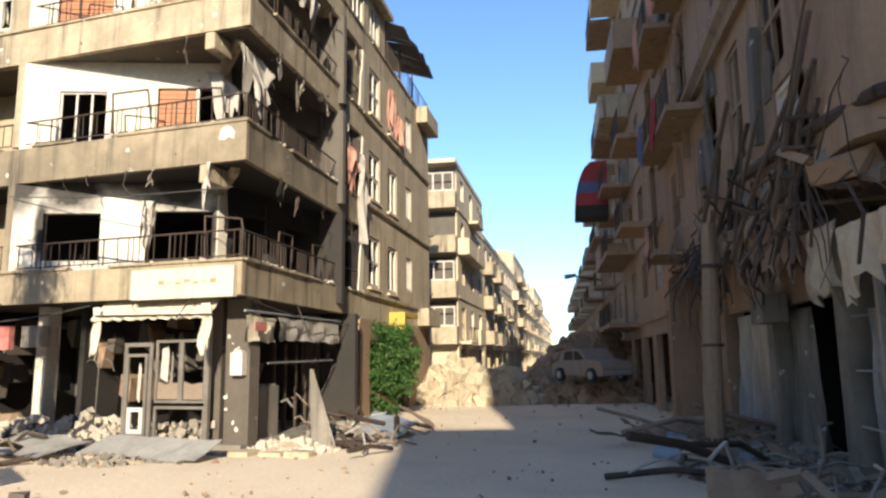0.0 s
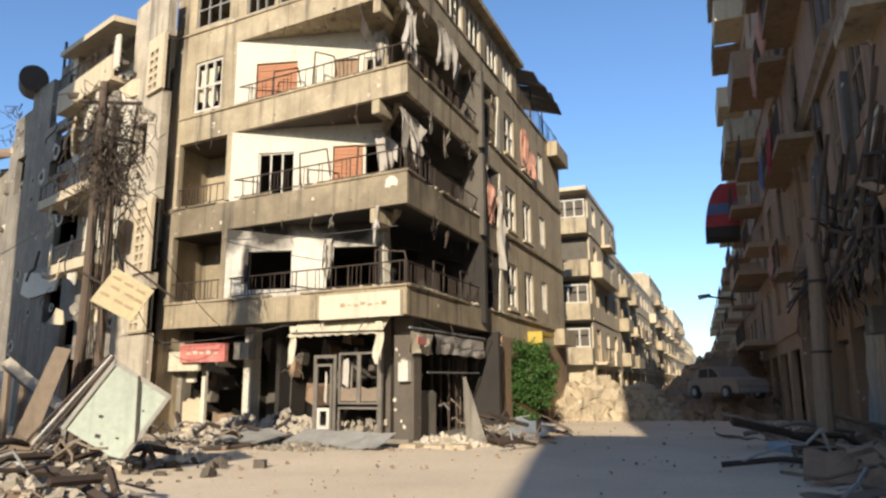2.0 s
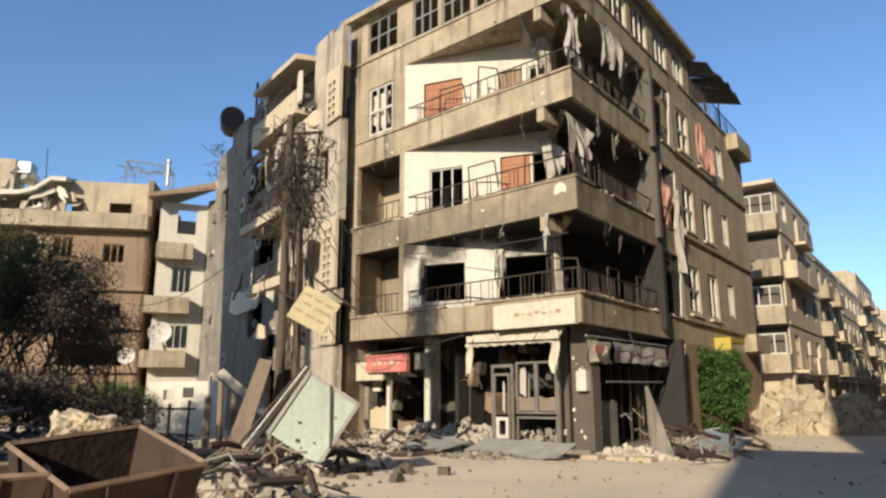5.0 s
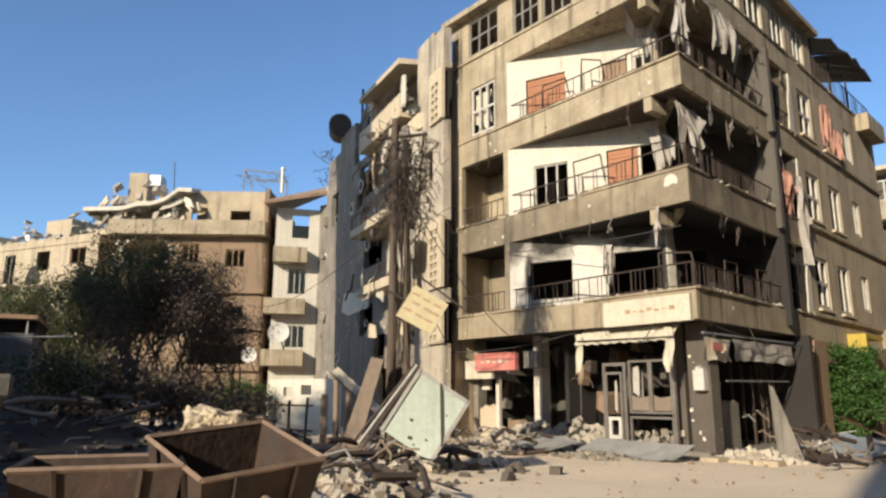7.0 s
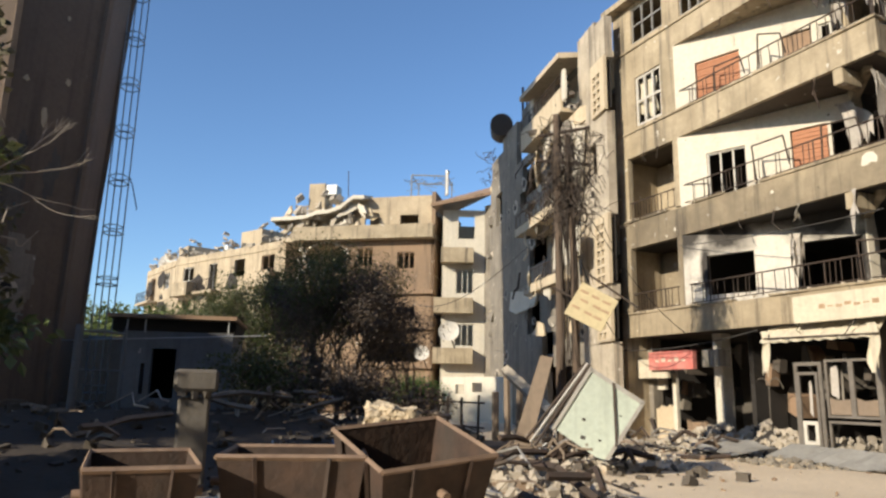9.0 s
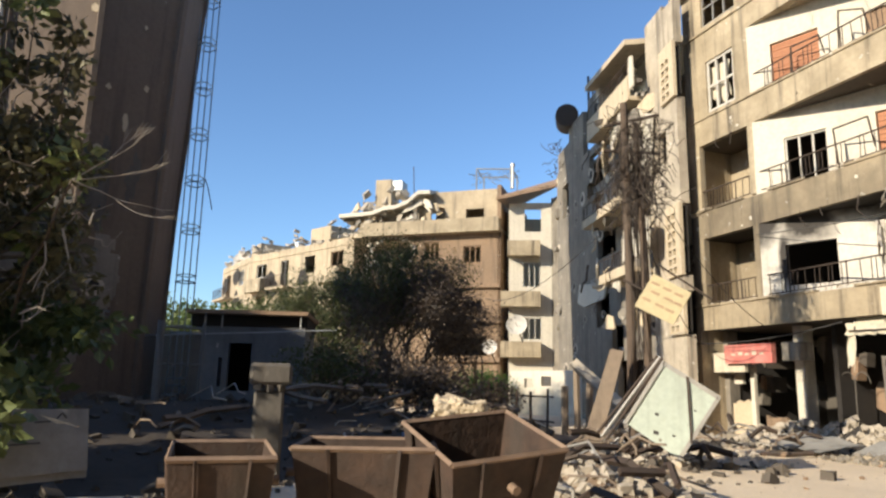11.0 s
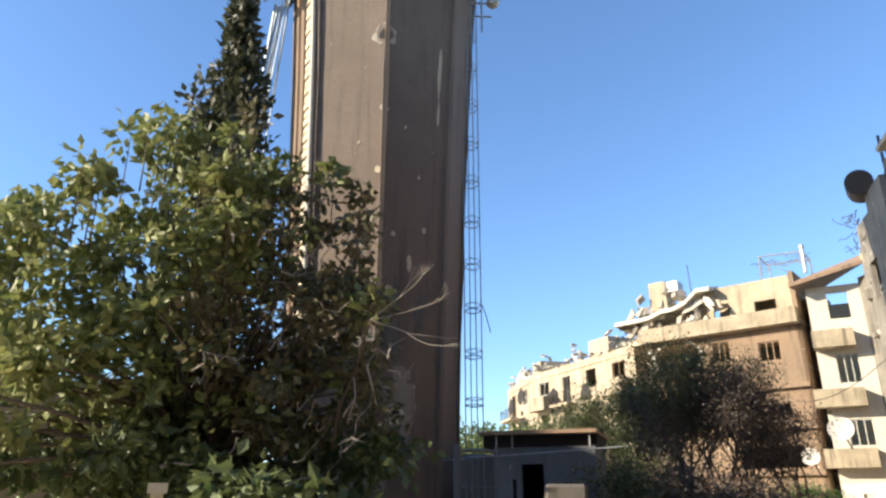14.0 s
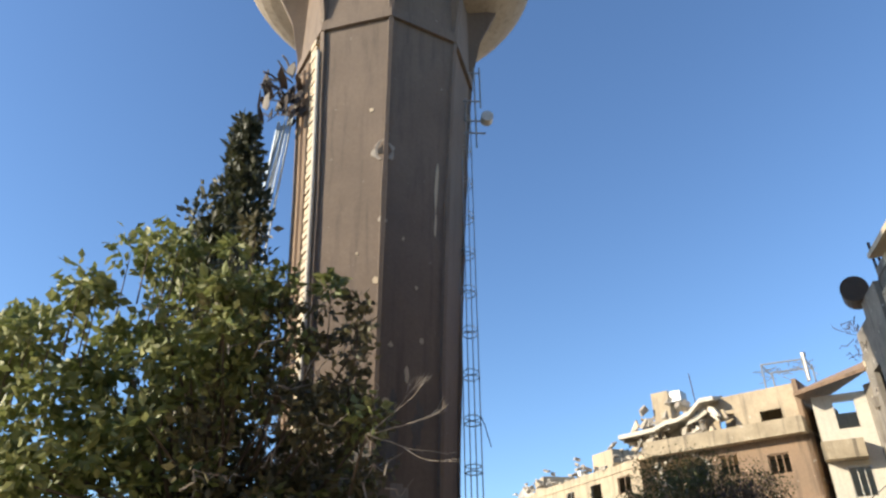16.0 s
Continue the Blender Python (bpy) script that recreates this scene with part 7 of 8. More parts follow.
def toppled_cabinet():
    c = spot(45.5, -1.55, 14.0)
    S = thing("steel_cabinet", tuple(c), "toppled pale green steel cabinet resting on one corner", "cabinet")
    F = Frame((c.x, c.y), plane_frame(43))
    r = radians(-33)

    def rot2(u, v):
        return (u * math.cos(r) - v * math.sin(r), c.z + u * math.sin(r) + v * math.cos(r))

    a, b = 0.57, 0.67

    def plate(name, pts, w0, w1, mt, lab=""):
        bm = bmesh.new()
        ragged(bm, F, [rot2(*p) for p in pts], w0, w1)
        return part(name, bm, mt, S, lab)

    plate("door", [(-a, -b), (a, -b), (a, b), (-a, b)], 0.25, 0.21, M_MINT)
    plate("back_panel", [(-a, -b), (a, -b), (a, b), (-a, b)], -0.25, -0.22, M_MINT)
    for p in (((-a, -b), (-a + 0.05, -b), (-a + 0.05, b), (-a, b)), ((a - 0.05, -b), (a, -b), (a, b), (a - 0.05, b)), ((-a, b - 0.05), (a, b - 0.05), (a, b), (-a, b))):
        plate("side_panel", p, -0.22, 0.21, M_ALU)
    for p in (((-a - 0.02, -b - 0.02), (-a + 0.05, -b - 0.02), (-a + 0.05, b + 0.02), (-a - 0.02, b + 0.02)), ((a - 0.05, -b), (a + 0.02, -b), (a + 0.02, b), (a - 0.05, b)), ((-a, b - 0.06), (a, b - 0.06), (a, b + 0.02), (-a, b + 0.02))):
        plate("trim", p, 0.29, 0.252, M_ALU)
    plate("crossbar", [(-0.1, b), (-0.05, b), (a, -0.25), (a, -0.32)], 0.31, 0.292, M_IRON)
    for k in range(3):
        bm = bmesh.new()
        beam(bm, F.p(*rot2(-a - 0.12 - 0.11 * k, -b - 0.5), 0.1 - 0.1 * k), F.p(*rot2(-a - 0.06 - 0.05 * k, b + 0.05), 0.1 - 0.1 * k), 0.03)
        part("loose_frame", bm, M_ALU if k % 2 else M_IRON, S)
    for u, v, s in ((-0.2, -0.25, 0.07), (0.25, -0.4, 0.05), (-0.05, -0.55, 0.09), (0.33, 0.2, 0.04)):
        plate("hole_mark", [(u, v), (u + s, v + s * 0.3), (u + s * 0.8, v + s), (u - s * 0.2, v + s * 0.7)], 0.256, 0.2515, M_INK)


toppled_cabinet()


# ---- loose bars, planks and sheets ----
def scatter_bars(c, rad, n, seed, label, mt=M_IRON, lo=0.6, hi=2.2, lift=0.6):
    rng = random.Random(seed)
    for k in range(n):
        a = rng.random() * math.tau
        p = Vector((c[0] + rad * rng.uniform(-1, 1), c[1] + rad * rng.uniform(-1, 1), 0.05))
        p.z = gz(p.x, p.y) + rng.uniform(0.05, lift)
        ln = rng.uniform(lo, hi)
        d = Vector((math.cos(a), math.sin(a), rng.uniform(-0.25, 0.35))).normalized()
        q = p + d * ln
        q.z = max(q.z, gz(q.x, q.y) + 0.03)
        bm = bmesh.new()
        if k % 3 == 0:
            tube(bm, [p, p.lerp(q, 0.5) + Vector((0, 0, rng.uniform(-0.05, 0.25))), q], rng.uniform(0.04, 0.07), sides=4)
        else:
            tube(bm, [p, p.lerp(q, 0.35) + Vector((rng.uniform(-0.2, 0.2), rng.uniform(-0.2, 0.2), rng.uniform(0, 0.3))), p.lerp(q, 0.7) + Vector((rng.uniform(-0.2, 0.2), 0, rng.uniform(0, 0.2))), q], rng.uniform(0.012, 0.03), sides=5)
        tagged(part("scrap_bar", bm, (mt, M_WOOD, M_ALU)[k % 3]), label, "scrap", "loose scrap bars")


scatter_bars((-11.6, 10.0), 1.1, 30, 1, "bent scrap bar in the heap round the pole", lift=0.8, hi=1.7)
scatter_bars((-8.2, 6.4), 1.2, 16, 2, "bent scrap bar beside the bins", hi=1.6)
scatter_bars((3.0, 10.4), 1.4, 26, 3, "splintered bar before the ruined shops", M_WOOD, lift=0.45)
scatter_bars((2.6, 13.6), 1.2, 14, 4, "splintered bar on the dim pavement", M_WOOD, lift=0.4)
scatter_bars((-5.2, 18.2), 0.9, 14, 5, "bent bar among the fallen sheets", lift=0.5, hi=1.5)
scatter_bars((-17.5, 7.0), 2.2, 20, 6, "fallen bar by the park fence", M_WOOD, lift=0.5)
scatter_bars((-15.5, 3.2), 2.5, 26, 7, "fallen scrap bar before the hut", M_WOOD, lift=0.5, hi=2.6)


def sheet(name, pts, label, mt, cat="metal sheet", wave=0.05, n=10, thick=0.02):
    """A buckled sheet spanned between four corners."""
    a, b, c, d = [Vector(p) for p in pts]
    bm = bmesh.new()
    for back in (0, 1):
        g = []
        for i in range(n + 1):
            row = []
            for j in range(n + 1):
                s, t = i / n, j / n
                p = a.lerp(b, s).lerp(d.lerp(c, s), t)
                p.z += wave * (noise.noise((p.x * 1.9, p.y * 1.9, 2.0)) + 0.4 * math.sin(s * 14)) - thick * back
                row.append(bm.verts.new(p))
            g.append(row)
        for i in range(n):
            for j in range(n):
                bm.faces.new((g[i][j], g[i + 1][j], g[i + 1][j + 1], g[i][j + 1]))
    return tagged(part(name, bm, mt), label, cat)


sheet("fallen_sheet", ((-10.7, 16.0, 0.1), (-7.6, 15.3, 0.08), (-7.4, 16.0, 0.38), (-10.4, 16.7, 0.42)), "dusty grey roller shutter lying before the corner shop", M_SHEET, n=14)
sheet("fallen_sheet", ((-12.6, 15.6, 0.25), (-10.9, 15.2, 0.12), (-10.6, 16.4, 0.3), (-12.4, 16.6, 0.5)), "grey buckled sheet on the rubble", M_SHEET)
sheet("fallen_sheet", ((-5.9, 20.2, 0.06), (-4.6, 19.6, 0.05), (-4.4, 20.8, 0.35), (-5.8, 21.4, 0.55)), "bluish fallen metal sheet by the kerb", M_BLUEGREY)
sheet("fallen_sheet", ((-5.9, 22.8, 0.9), (-4.2, 22.0, 0.08), (-4.6, 23.4, 0.15), (-6.6, 24.0, 0.95)), "long brown panel slanting onto the street", M_UMBER, "panel")
sheet("board_splinter", ((-6.35, 18.0, 1.75), (-6.28, 18.02, 1.75), (-5.55, 17.6, 0.05), (-6.25, 17.9, 0.05)), "tall pointed splinter of board standing in debris", M_GREY, "board")
sheet("fallen_sheet", ((1.2, 12.6, 0.5), (2.1, 12.2, 0.55), (2.2, 11.6, 0.15), (1.1, 11.9, 0.1)), "greenish bent panel on the dim pavement", M_UMBER, "panel")
sheet("fallen_sheet", ((0.9, 10.6, 0.1), (2.4, 10.9, 0.12), (2.5, 10.3, 0.2), (1.0, 10.0, 0.12)), "dark warped board on the pavement", M_WOOD, "board")
sheet("fallen_sheet", ((3.0, 9.0, 0.5), (4.6, 9.2, 0.6), (4.7, 8.4, 0.3), (3.2, 8.2, 0.25)), "pale warped sheet over the rubble", M_STEEL)
sheet("leaning_slab", ((-9.2, 0.1, 0.45), (-8.9, -1.0, 0.4), (-9.3, -1.05, 1.12), (-9.6, 0.05, 1.12)), "pale concrete slab with scrawled marks leaning upright", M_SLAB, "slab", 0.01, 6, 0.08)
for k, (u, v, s) in enumerate(((0.15, 0.75, 0.1), (0.3, 0.8, 0.12), (0.5, 0.78, 0.16), (0.7, 0.82, 0.1), (0.3, 0.45, 0.3))):
    a, b, c = Vector((-9.2, 0.1, 0.45)), Vector((-8.9, -1.0, 0.4)), Vector((-9.6, 0.05, 1.12))
    p = a.lerp(b, 1 - u) + (c - a) * v + Vector((0.03, 0, 0.03))
    bm = bmesh.new()
    q = p + (a - b).normalized() * s
    tube(bm, [p, p.lerp(q, 0.5) + Vector((0, 0, 0.06 * (k % 2))), q], 0.008, sides=4)
    tagged(part("scrawl_mark", bm, M_INK), "dark painted scrawl bar on the slab", "marking", "slab scrawl")


# ---- wrecked car on the heap ----
def car():
    T = thing("car", (0.55, 33.4, 0.95), "dusty burnt-out cream estate car stranded on rubble", "car")
    F = Frame((-1.25, 35.2), (0.55, -0.83))
    O = 0.92
    bm = bmesh.new()
    prof = [(0, 0.25), (0.05, 0.75), (0.5, 0.82), (0.95, 1.32), (2.1, 1.38), (2.75, 0.92), (3.7, 0.82), (3.85, 0.55), (3.85, 0.25)]
    for w0, w1 in ((-1.5, 0.0),):
        ragged(bm, F, [(u, O + v) for u, v in prof], 0.0, -1.5)
    body = part("body", bm, M_CAR, T)
    # near-black plates stand for the unlit window openings
    for pts in ([(0.98, 0.9), (1.1, 1.26), (1.72, 1.3), (1.72, 0.9)], [(1.82, 0.9), (1.82, 1.3), (2.1, 1.29), (2.55, 0.92)]):
        bm = bmesh.new()
        ragged(bm, F, [(u, O + v) for u, v in pts], 0.012, 0.004)
        part("side_window", bm, M_DARK, T, "empty dark window opening")
    for u in (0.75, 3.1):
        for w in (0.02, -1.52):
            bm = bmesh.new()
            beam(bm, F.p(u, O + 0.27, w - 0.1), F.p(u, O + 0.27, w + 0.1), 0.3, sides=18)
            wh = part("wheel", bm, M_RUBBER, T)
            bm = bmesh.new()
            beam(bm, F.p(u, O + 0.27, w + 0.1), F.p(u, O + 0.27, w + 0.115), 0.17, sides=14)
            part("rim", bm, M_STEEL, wh)
    bm = bmesh.new()
    fbox(bm, F, 3.86, 3.9, O + 0.3, O + 0.48, -1.4, -0.1)
    part("bumper", bm, M_STEEL, T)


car()


# ---- hut, gate and posts in the park ----
def hut():
    p, q = spot(82.5, 0, 20.5), spot(74.6, 0, 20.0)
    F = Frame((p.x, p.y), (q.x - p.x, q.y - p.y))
    L = (Vector((q.x, q.y)) - Vector((p.x, p.y))).length
    T = thing("hut", (p.x, p.y, 0.9), "pale blue-grey flat-roofed hut with a dark doorway", "hut")
    bm = bmesh.new()
    wall_panel(bm, F, 0, L, 0.8, 2.95, 0.2, [(0.78, 1.4, 1.2, 2.5), (0.52, 0.62, 1.3, 2.1)])
    part("wall", bm, M_HUT, T)
    for u in (0, L - 0.2):
        bm = bmesh.new()
        fbox(bm, F, u, u + 0.2, 0.8, 2.95, -2.6, -0.201)
        part("wall", bm, M_HUT, T)
    # back wall near-black, seen through the doorway
    bm = bmesh.new()
    fbox(bm, F, 0, L, 0.8, 2.95, -2.8, -2.6)
    part("wall", bm, M_DARK, T)
    bm = bmesh.new()
    fbox(bm, F, -0.35, L + 0.1, 3.28, 3.38, -2.9, 0.35)
    part("roof", bm, M_UMBER, T, "dark flat tin roof")
    bm = bmesh.new()
    fbox(bm, F, -0.3, L + 0.05, 2.96, 3.27, -2.7, -0.05)
    part("fascia", bm, M_DARK, T)
    for u in (0.15, 0.6, L - 0.1):
        bm = bmesh.new()
        beam(bm, F.p(u, 2.9, 0.25), F.p(u, 3.28, 0.25), 0.025)
        part("post", bm, M_STEEL, T)
    bm = bmesh.new()
    beam(bm, F.p(-1.5, 2.62, 0.3), F.p(L + 0.9, 2.9, 0.3), 0.022)
    part("bar", bm, M_STEEL, T)


hut()


def gate():
    a, b = spot(85.4, 0, 18.5), spot(82.3, 0, 18.8)
    F = Frame((a.x, a.y), (b.x - a.x, b.y - a.y))
    L = (Vector((b.x, b.y)) - Vector((a.x, a.y))).length
    T = thing("metal_gate", (a.x, a.y, 0.7), "grey tubular gate frame beside the tower foot", "gate")
    for u in (0, L):
        bm = bmesh.new()
        beam(bm, F.p(u, 0.7, 0), F.p(u, 2.9, 0), 0.09 if u == 0 else 0.04, sides=8)
        part("post", bm, M_HUT, T)
    for v in (1.85, 2.75):
        bm = bmesh.new()
        beam(bm, F.p(0, v, 0), F.p(L, v, 0), 0.035)
        part("rail", bm, M_HUT, T)


gate()

# low concrete gatepost with a broken cap
b = spot(76.85, 0, 11.0)
F = Frame((b.x - 0.1, b.y - 0.25), plane_frame(76))
bm = bmesh.new()
T = thing("gatepost", (b.x, b.y, 0), "chipped grey concrete gatepost with a heavy cap", "post")
fbox(bm, F, 0, 0.45, 0, 1.35, -0.4, 0)
bmesh.ops.bevel(bm, geom=bm.edges[:], offset=0.04, segments=1, affect="EDGES")
part("shaft", bm, M_POST, T)
bm = bmesh.new()
for k in range(14):
    chunk(bm, F.p(0.22 + 0.2 * math.sin(k * 2.1), 1.38 + 0.03 * (k % 3), -0.2 + 0.2 * math.cos(k * 1.3)), 0.2, random.Random(k))
tagged(part("broken_edge", bm, M_POST, T), kind="stuff")
bm = bmesh.new()
fbox(bm, F, -0.08, 0.55, 1.43, 1.76, -0.48, 0.08)
bmesh.ops.bevel(bm, geom=bm.edges[:], offset=0.05, segments=1, affect="EDGES")
part("cap", bm, M_POST, T)

# pale post and panel by the tree
b = spot(107.8, 0, 9.6)
F = Frame((b.x, b.y), plane_frame(107))
bm = bmesh.new()
fbox(bm, F, -0.06, 0.09, 0, 1.6, -0.16, 0)
fbox(bm, F, -0.1, 0.13, 1.6, 1.72, -0.2, 0.04)
tagged(part("gatepost", bm, M_WHITE), "pale painted gatepost under the tree", "post")
b = spot(110.5, 0, 9.0)
F = Frame((b.x, b.y), plane_frame(110))
bm = bmesh.new()
fbox(bm, F, -0.7, 0.2, 0.3, 1.14, -0.12, 0)
fbox(bm, F, -0.65, 0.15, 0.34, 1.1, 0, 0.012)
tagged(part("wall_panel", bm, M_CREAM), "pale upright panel beside the gatepost", "panel")
T = thing("timber_rail", (-9.4, -2.4, 0.6), "fallen grey timber rails under the tree", "rail")
for k in range(3):
    bm = bmesh.new()
    beam(bm, spot(110 - k, -3.0 - 0.9 * k, 9.2), spot(99.5, -4.0 - 0.7 * k, 9.0), 0.03, sides=5)
    part("rail", bm, M_WOOD, T)
# dark wall added behind the hut to close a bright gap
bm = bmesh.new()
a, b = spot(92, 0, 31).to_2d(), spot(73, 0, 31).to_2d()
fbox(bm, Frame(a, b - a), 0, (b - a).length, 0, 3.3, -0.3, 0)
fbox(bm, Frame(a, b - a), -0.1, (b - a).length + 0.1, 3.3, 3.42, -0.36, 0.06)
tagged(part("garden_wall", bm, M_POST), "dark concrete wall added behind the hut", "wall")
# dim wall behind the tree
bm = bmesh.new()
F = Frame(spot(131, 0, 16).to_2d(), (spot(104, 0, 16).to_2d() - spot(131, 0, 16).to_2d()))
fbox(bm, F, 0, 7.2, 0, 3.6, -0.3, 0)
fbox(bm, F, -0.1, 7.3, 3.6, 3.75, -0.36, 0.06)
tagged(part("garden_wall", bm, M_SAND), "sandy boundary wall behind the tree", "wall")


# ---- tower details ----
def tower_details():
    T = bpy.data.objects["water_tower"]
    rng = random.Random(50)
    # caged ladder on the limb towards the flats
    e = spot(84.0, 0, 22.1)
    U = Vector((math.cos(radians(84)), math.sin(radians(84)), 0))
    W = Vector((U.y, -U.x, 0))
    bm = bmesh.new()
    fbox(bm, Frame((e.x, e.y), (U.x, U.y)), -0.28, 0.3, 1.0, 1.06, -0.05, 0.05)
    lad = part("ladder", bm, M_BLUEGREY, T, "caged steel ladder")
    for k in range(4):
        bm = bmesh.new()
        d = U * (-0.26 + 0.18 * k) + W * (0.33 if k in (1, 2) else 0.0)
        beam(bm, Vector((e.x, e.y, 0.9)) + d, Vector((e.x, e.y, 20.6)) + d, 0.02, sides=5)
        part("rail", bm, M_BLUEGREY, lad)
    for k in range(13):
        bm = bmesh.new()
        z = 1.3 + k * 1.52
        pts = [Vector((e.x, e.y, z)) + U * a + W * w for a, w in ((-0.28, 0), (-0.1, 0.34), (0.12, 0.34), (0.3, 0), (0.12, -0.3), (-0.1, -0.3), (-0.28, 0))]
        tube(bm, pts, 0.02, sides=4)
        tube(bm, [p + Vector((0, 0, 0.2)) for p in pts], 0.016, sides=4)
        part("hoop", bm, M_BLUEGREY, lad)
    bm = bmesh.new()
    p = Vector((e.x, e.y, 7.6)) + U * 0.3
    tube(bm, [p, p + U * 0.1 - Vector((0, 0, 0.25)), p + U * 0.28 - Vector((0, 0, 0.95))], 0.016, sides=4)
    part("bent_rod", bm, M_IRON, lad)
    # stair strip and pipes on the sunlit limb
    for k in range(62):
        z = 3.4 + k * 0.29
        bm = bmesh.new()
        tower_patch(bm, [(-45.0, z), (-45.0, z + 0.2), (-53.5, z + 0.2), (-53.5, z)], 0.22 + 0.02 * (k % 2), 0.0)
        part("step", bm, M_CREAM, T)
    for a, r, mt, o in ((-43.0, 0.075, M_WHITE, 0.2), (-57.0, 0.16, M_BROWN, 0.16), (-64.0, 0.13, M_BROWN, 0.22), (-72.0, 0.09, M_WOOD, 0.25)):
        bm = bmesh.new()
        tube(bm, [tower_at(a, z, o) for z in (0.8, 5, 10, 15, 20.6)], r, sides=8)
        part("pipe", bm, mt, T)
    # wrecked platform hanging under the bowl: torn sheets, bent bars
    w = Frame(tower_at(-64, 20, 0.1).to_2d(), (math.cos(radians(26)), math.sin(radians(26))))
    for k in range(26):
        u, v = rng.uniform(-1.5, 0.9), rng.uniform(18.2, 20.4)
        l, h = rng.uniform(0.35, 1.0), rng.uniform(0.2, 0.6)
        TF = Frame(w.p(u * (0.3 + 0.35 * (v - 18.0)), 0, rng.uniform(0.1, 1.5)), w.u + w.w * rng.uniform(-1, 1))
        bm = bmesh.new()
        ragged(bm, TF, [(-l / 2, v), (0.1, v - h * 0.6), (l / 2, v + h * rng.uniform(-0.5, 0.5)), (l * 0.3, v + h), (-l * 0.3, v + h * rng.uniform(0.3, 0.9))], 0.0, -0.03)
        part("torn_sheet", bm, (M_IRON, M_GREY, M_DARK, M_IRON, M_WIRE)[k % 5], T)
    for k in range(30):
        p = w.p(rng.uniform(-1.4, 0.8), rng.uniform(18.4, 20.6), rng.uniform(0.1, 1.4))
        q = p + Vector((rng.uniform(-0.7, 0.7), rng.uniform(-0.7, 0.7), rng.uniform(-0.7, 0.5)))
        bm = bmesh.new()
        tube(bm, [p, p.lerp(q, 0.5) + Vector((0, 0, rng.uniform(-0.2, 0.2))), q], rng.uniform(0.02, 0.05), sides=4)
        part("bent_bar", bm, (M_IRON, M_GREY)[k % 2], T)
    bm = bmesh.new()
    for k in range(12):
        p = w.p(rng.uniform(-0.9, 0.0), rng.uniform(18.0, 18.9), rng.uniform(0.3, 0.9))
        g = Vector((rng.uniform(-0.3, 0.3), -0.9 - rng.uniform(0, 0.8), 0))
        tube(bm, [p, p + g * 0.25 + Vector((0, 0, -4)), p + g * 0.6 + Vector((0, 0, -9)), p + g + Vector((0, 0, -15))], rng.choice((0.02, 0.03, 0.05)), sides=4)
    tagged(part("cable_hank", bm, M_BLUEGREY, T), kind="stuff")
    # drum and bracket high up
    q = spot(81.6, 0, 21.6)
    bm = bmesh.new()
    beam(bm, (q.x, q.y, 19.2), (q.x + 0.35, q.y, 19.2), 0.24, sides=16)
    part("antenna_drum", bm, M_WFRAME, T)
    bm = bmesh.new()
    for d in (-0.42, -0.2):
        beam(bm, (q.x, q.y + d, 17.9 if d < -0.3 else 19.9), (q.x, q.y + d, 22.0), 0.035)
    for z in (18.6, 19.2, 20.2, 21.7):
        beam(bm, (q.x, q.y - 0.9, z), (q.x, q.y - 0.05 if z < 20 else q.y - 0.2, z), 0.035)
    part("bracket", bm, M_STEEL, T)
    # shell holes with burst rims; near-black plates stand for their unlit depth
    for a, v, r, deep in ((2.6, 15.75, 0.42, 0.19), (17.0, 3.75, 0.3, 0.16)):
        deg = math.degrees(1 / tower_radius(v))
        bm = bmesh.new()
        tower_patch(bm, [(a + deg * r * rng.uniform(0.75, 1.15) * math.cos(k * math.tau / 16), v + r * rng.uniform(0.75, 1.15) * math.sin(k * math.tau / 16)) for k in range(16)], 0.022)
        part("chipped_rim", bm, M_CONC, T)
        bm = bmesh.new()
        tower_patch(bm, [(a + deg * deep * rng.uniform(0.8, 1.2) * math.cos(k * math.tau / 10), v + deep * rng.uniform(0.8, 1.2) * math.sin(k * math.tau / 10)) for k in range(10)], 0.03)
        part("shell_hole", bm, M_DARK, T)
    # small chips and peeled streaks
    for a, v, w2, h2 in ((41, 14.9, 0.07, 1.0), (41.5, 13.4, 0.05, 0.5), (1.0, 11.0, 0.12, 0.14), (3.5, 13.1, 0.16, 0.12), (12, 9.0, 0.08, 0.1), (-6, 17.5, 0.1, 0.1), (10, 7.3, 0.12, 0.12), (24, 8.2, 0.09, 0.25), (18, 12.6, 0.05, 0.06), (-12, 12.0, 0.05, 0.06), (-9, 9.5, 0.06, 0.06), (29, 11, 0.05, 0.07), (34, 9.3, 0.08, 0.1)):
        deg = math.degrees(1 / tower_radius(v))
        bm = bmesh.new()
        tower_patch(bm, [(a + deg * w2 * math.cos(k * math.tau / 11) * rng.uniform(0.5, 1.2), v + h2 * math.sin(k * math.tau / 11) * rng.uniform(0.6, 1.2)) for k in range(11)], 0.02)
        part("peeled_patch", bm, M_CREAM if w2 < 0.13 else M_CONC, T)
    # plaster skim left in ragged fields low on the shaft
    for a0, z0, ha, hz in ((20, 4.0, 16, 1.2), (6, 2.3, 15, 0.75), (14, 6.3, 8, 1.5), (-10, 5.2, 14, 1.6), (32, 6.8, 5, 0.8)):
        bm = bmesh.new()
        n = 26
        grid = {}
        for i in range(n + 1):
            for j in range(n + 1):
                u, t = i / n * 2 - 1, j / n * 2 - 1
                grid[i, j] = (u, t, bm.verts.new(tower_at(a0 + ha * u, z0 + hz * t, 0.015)))
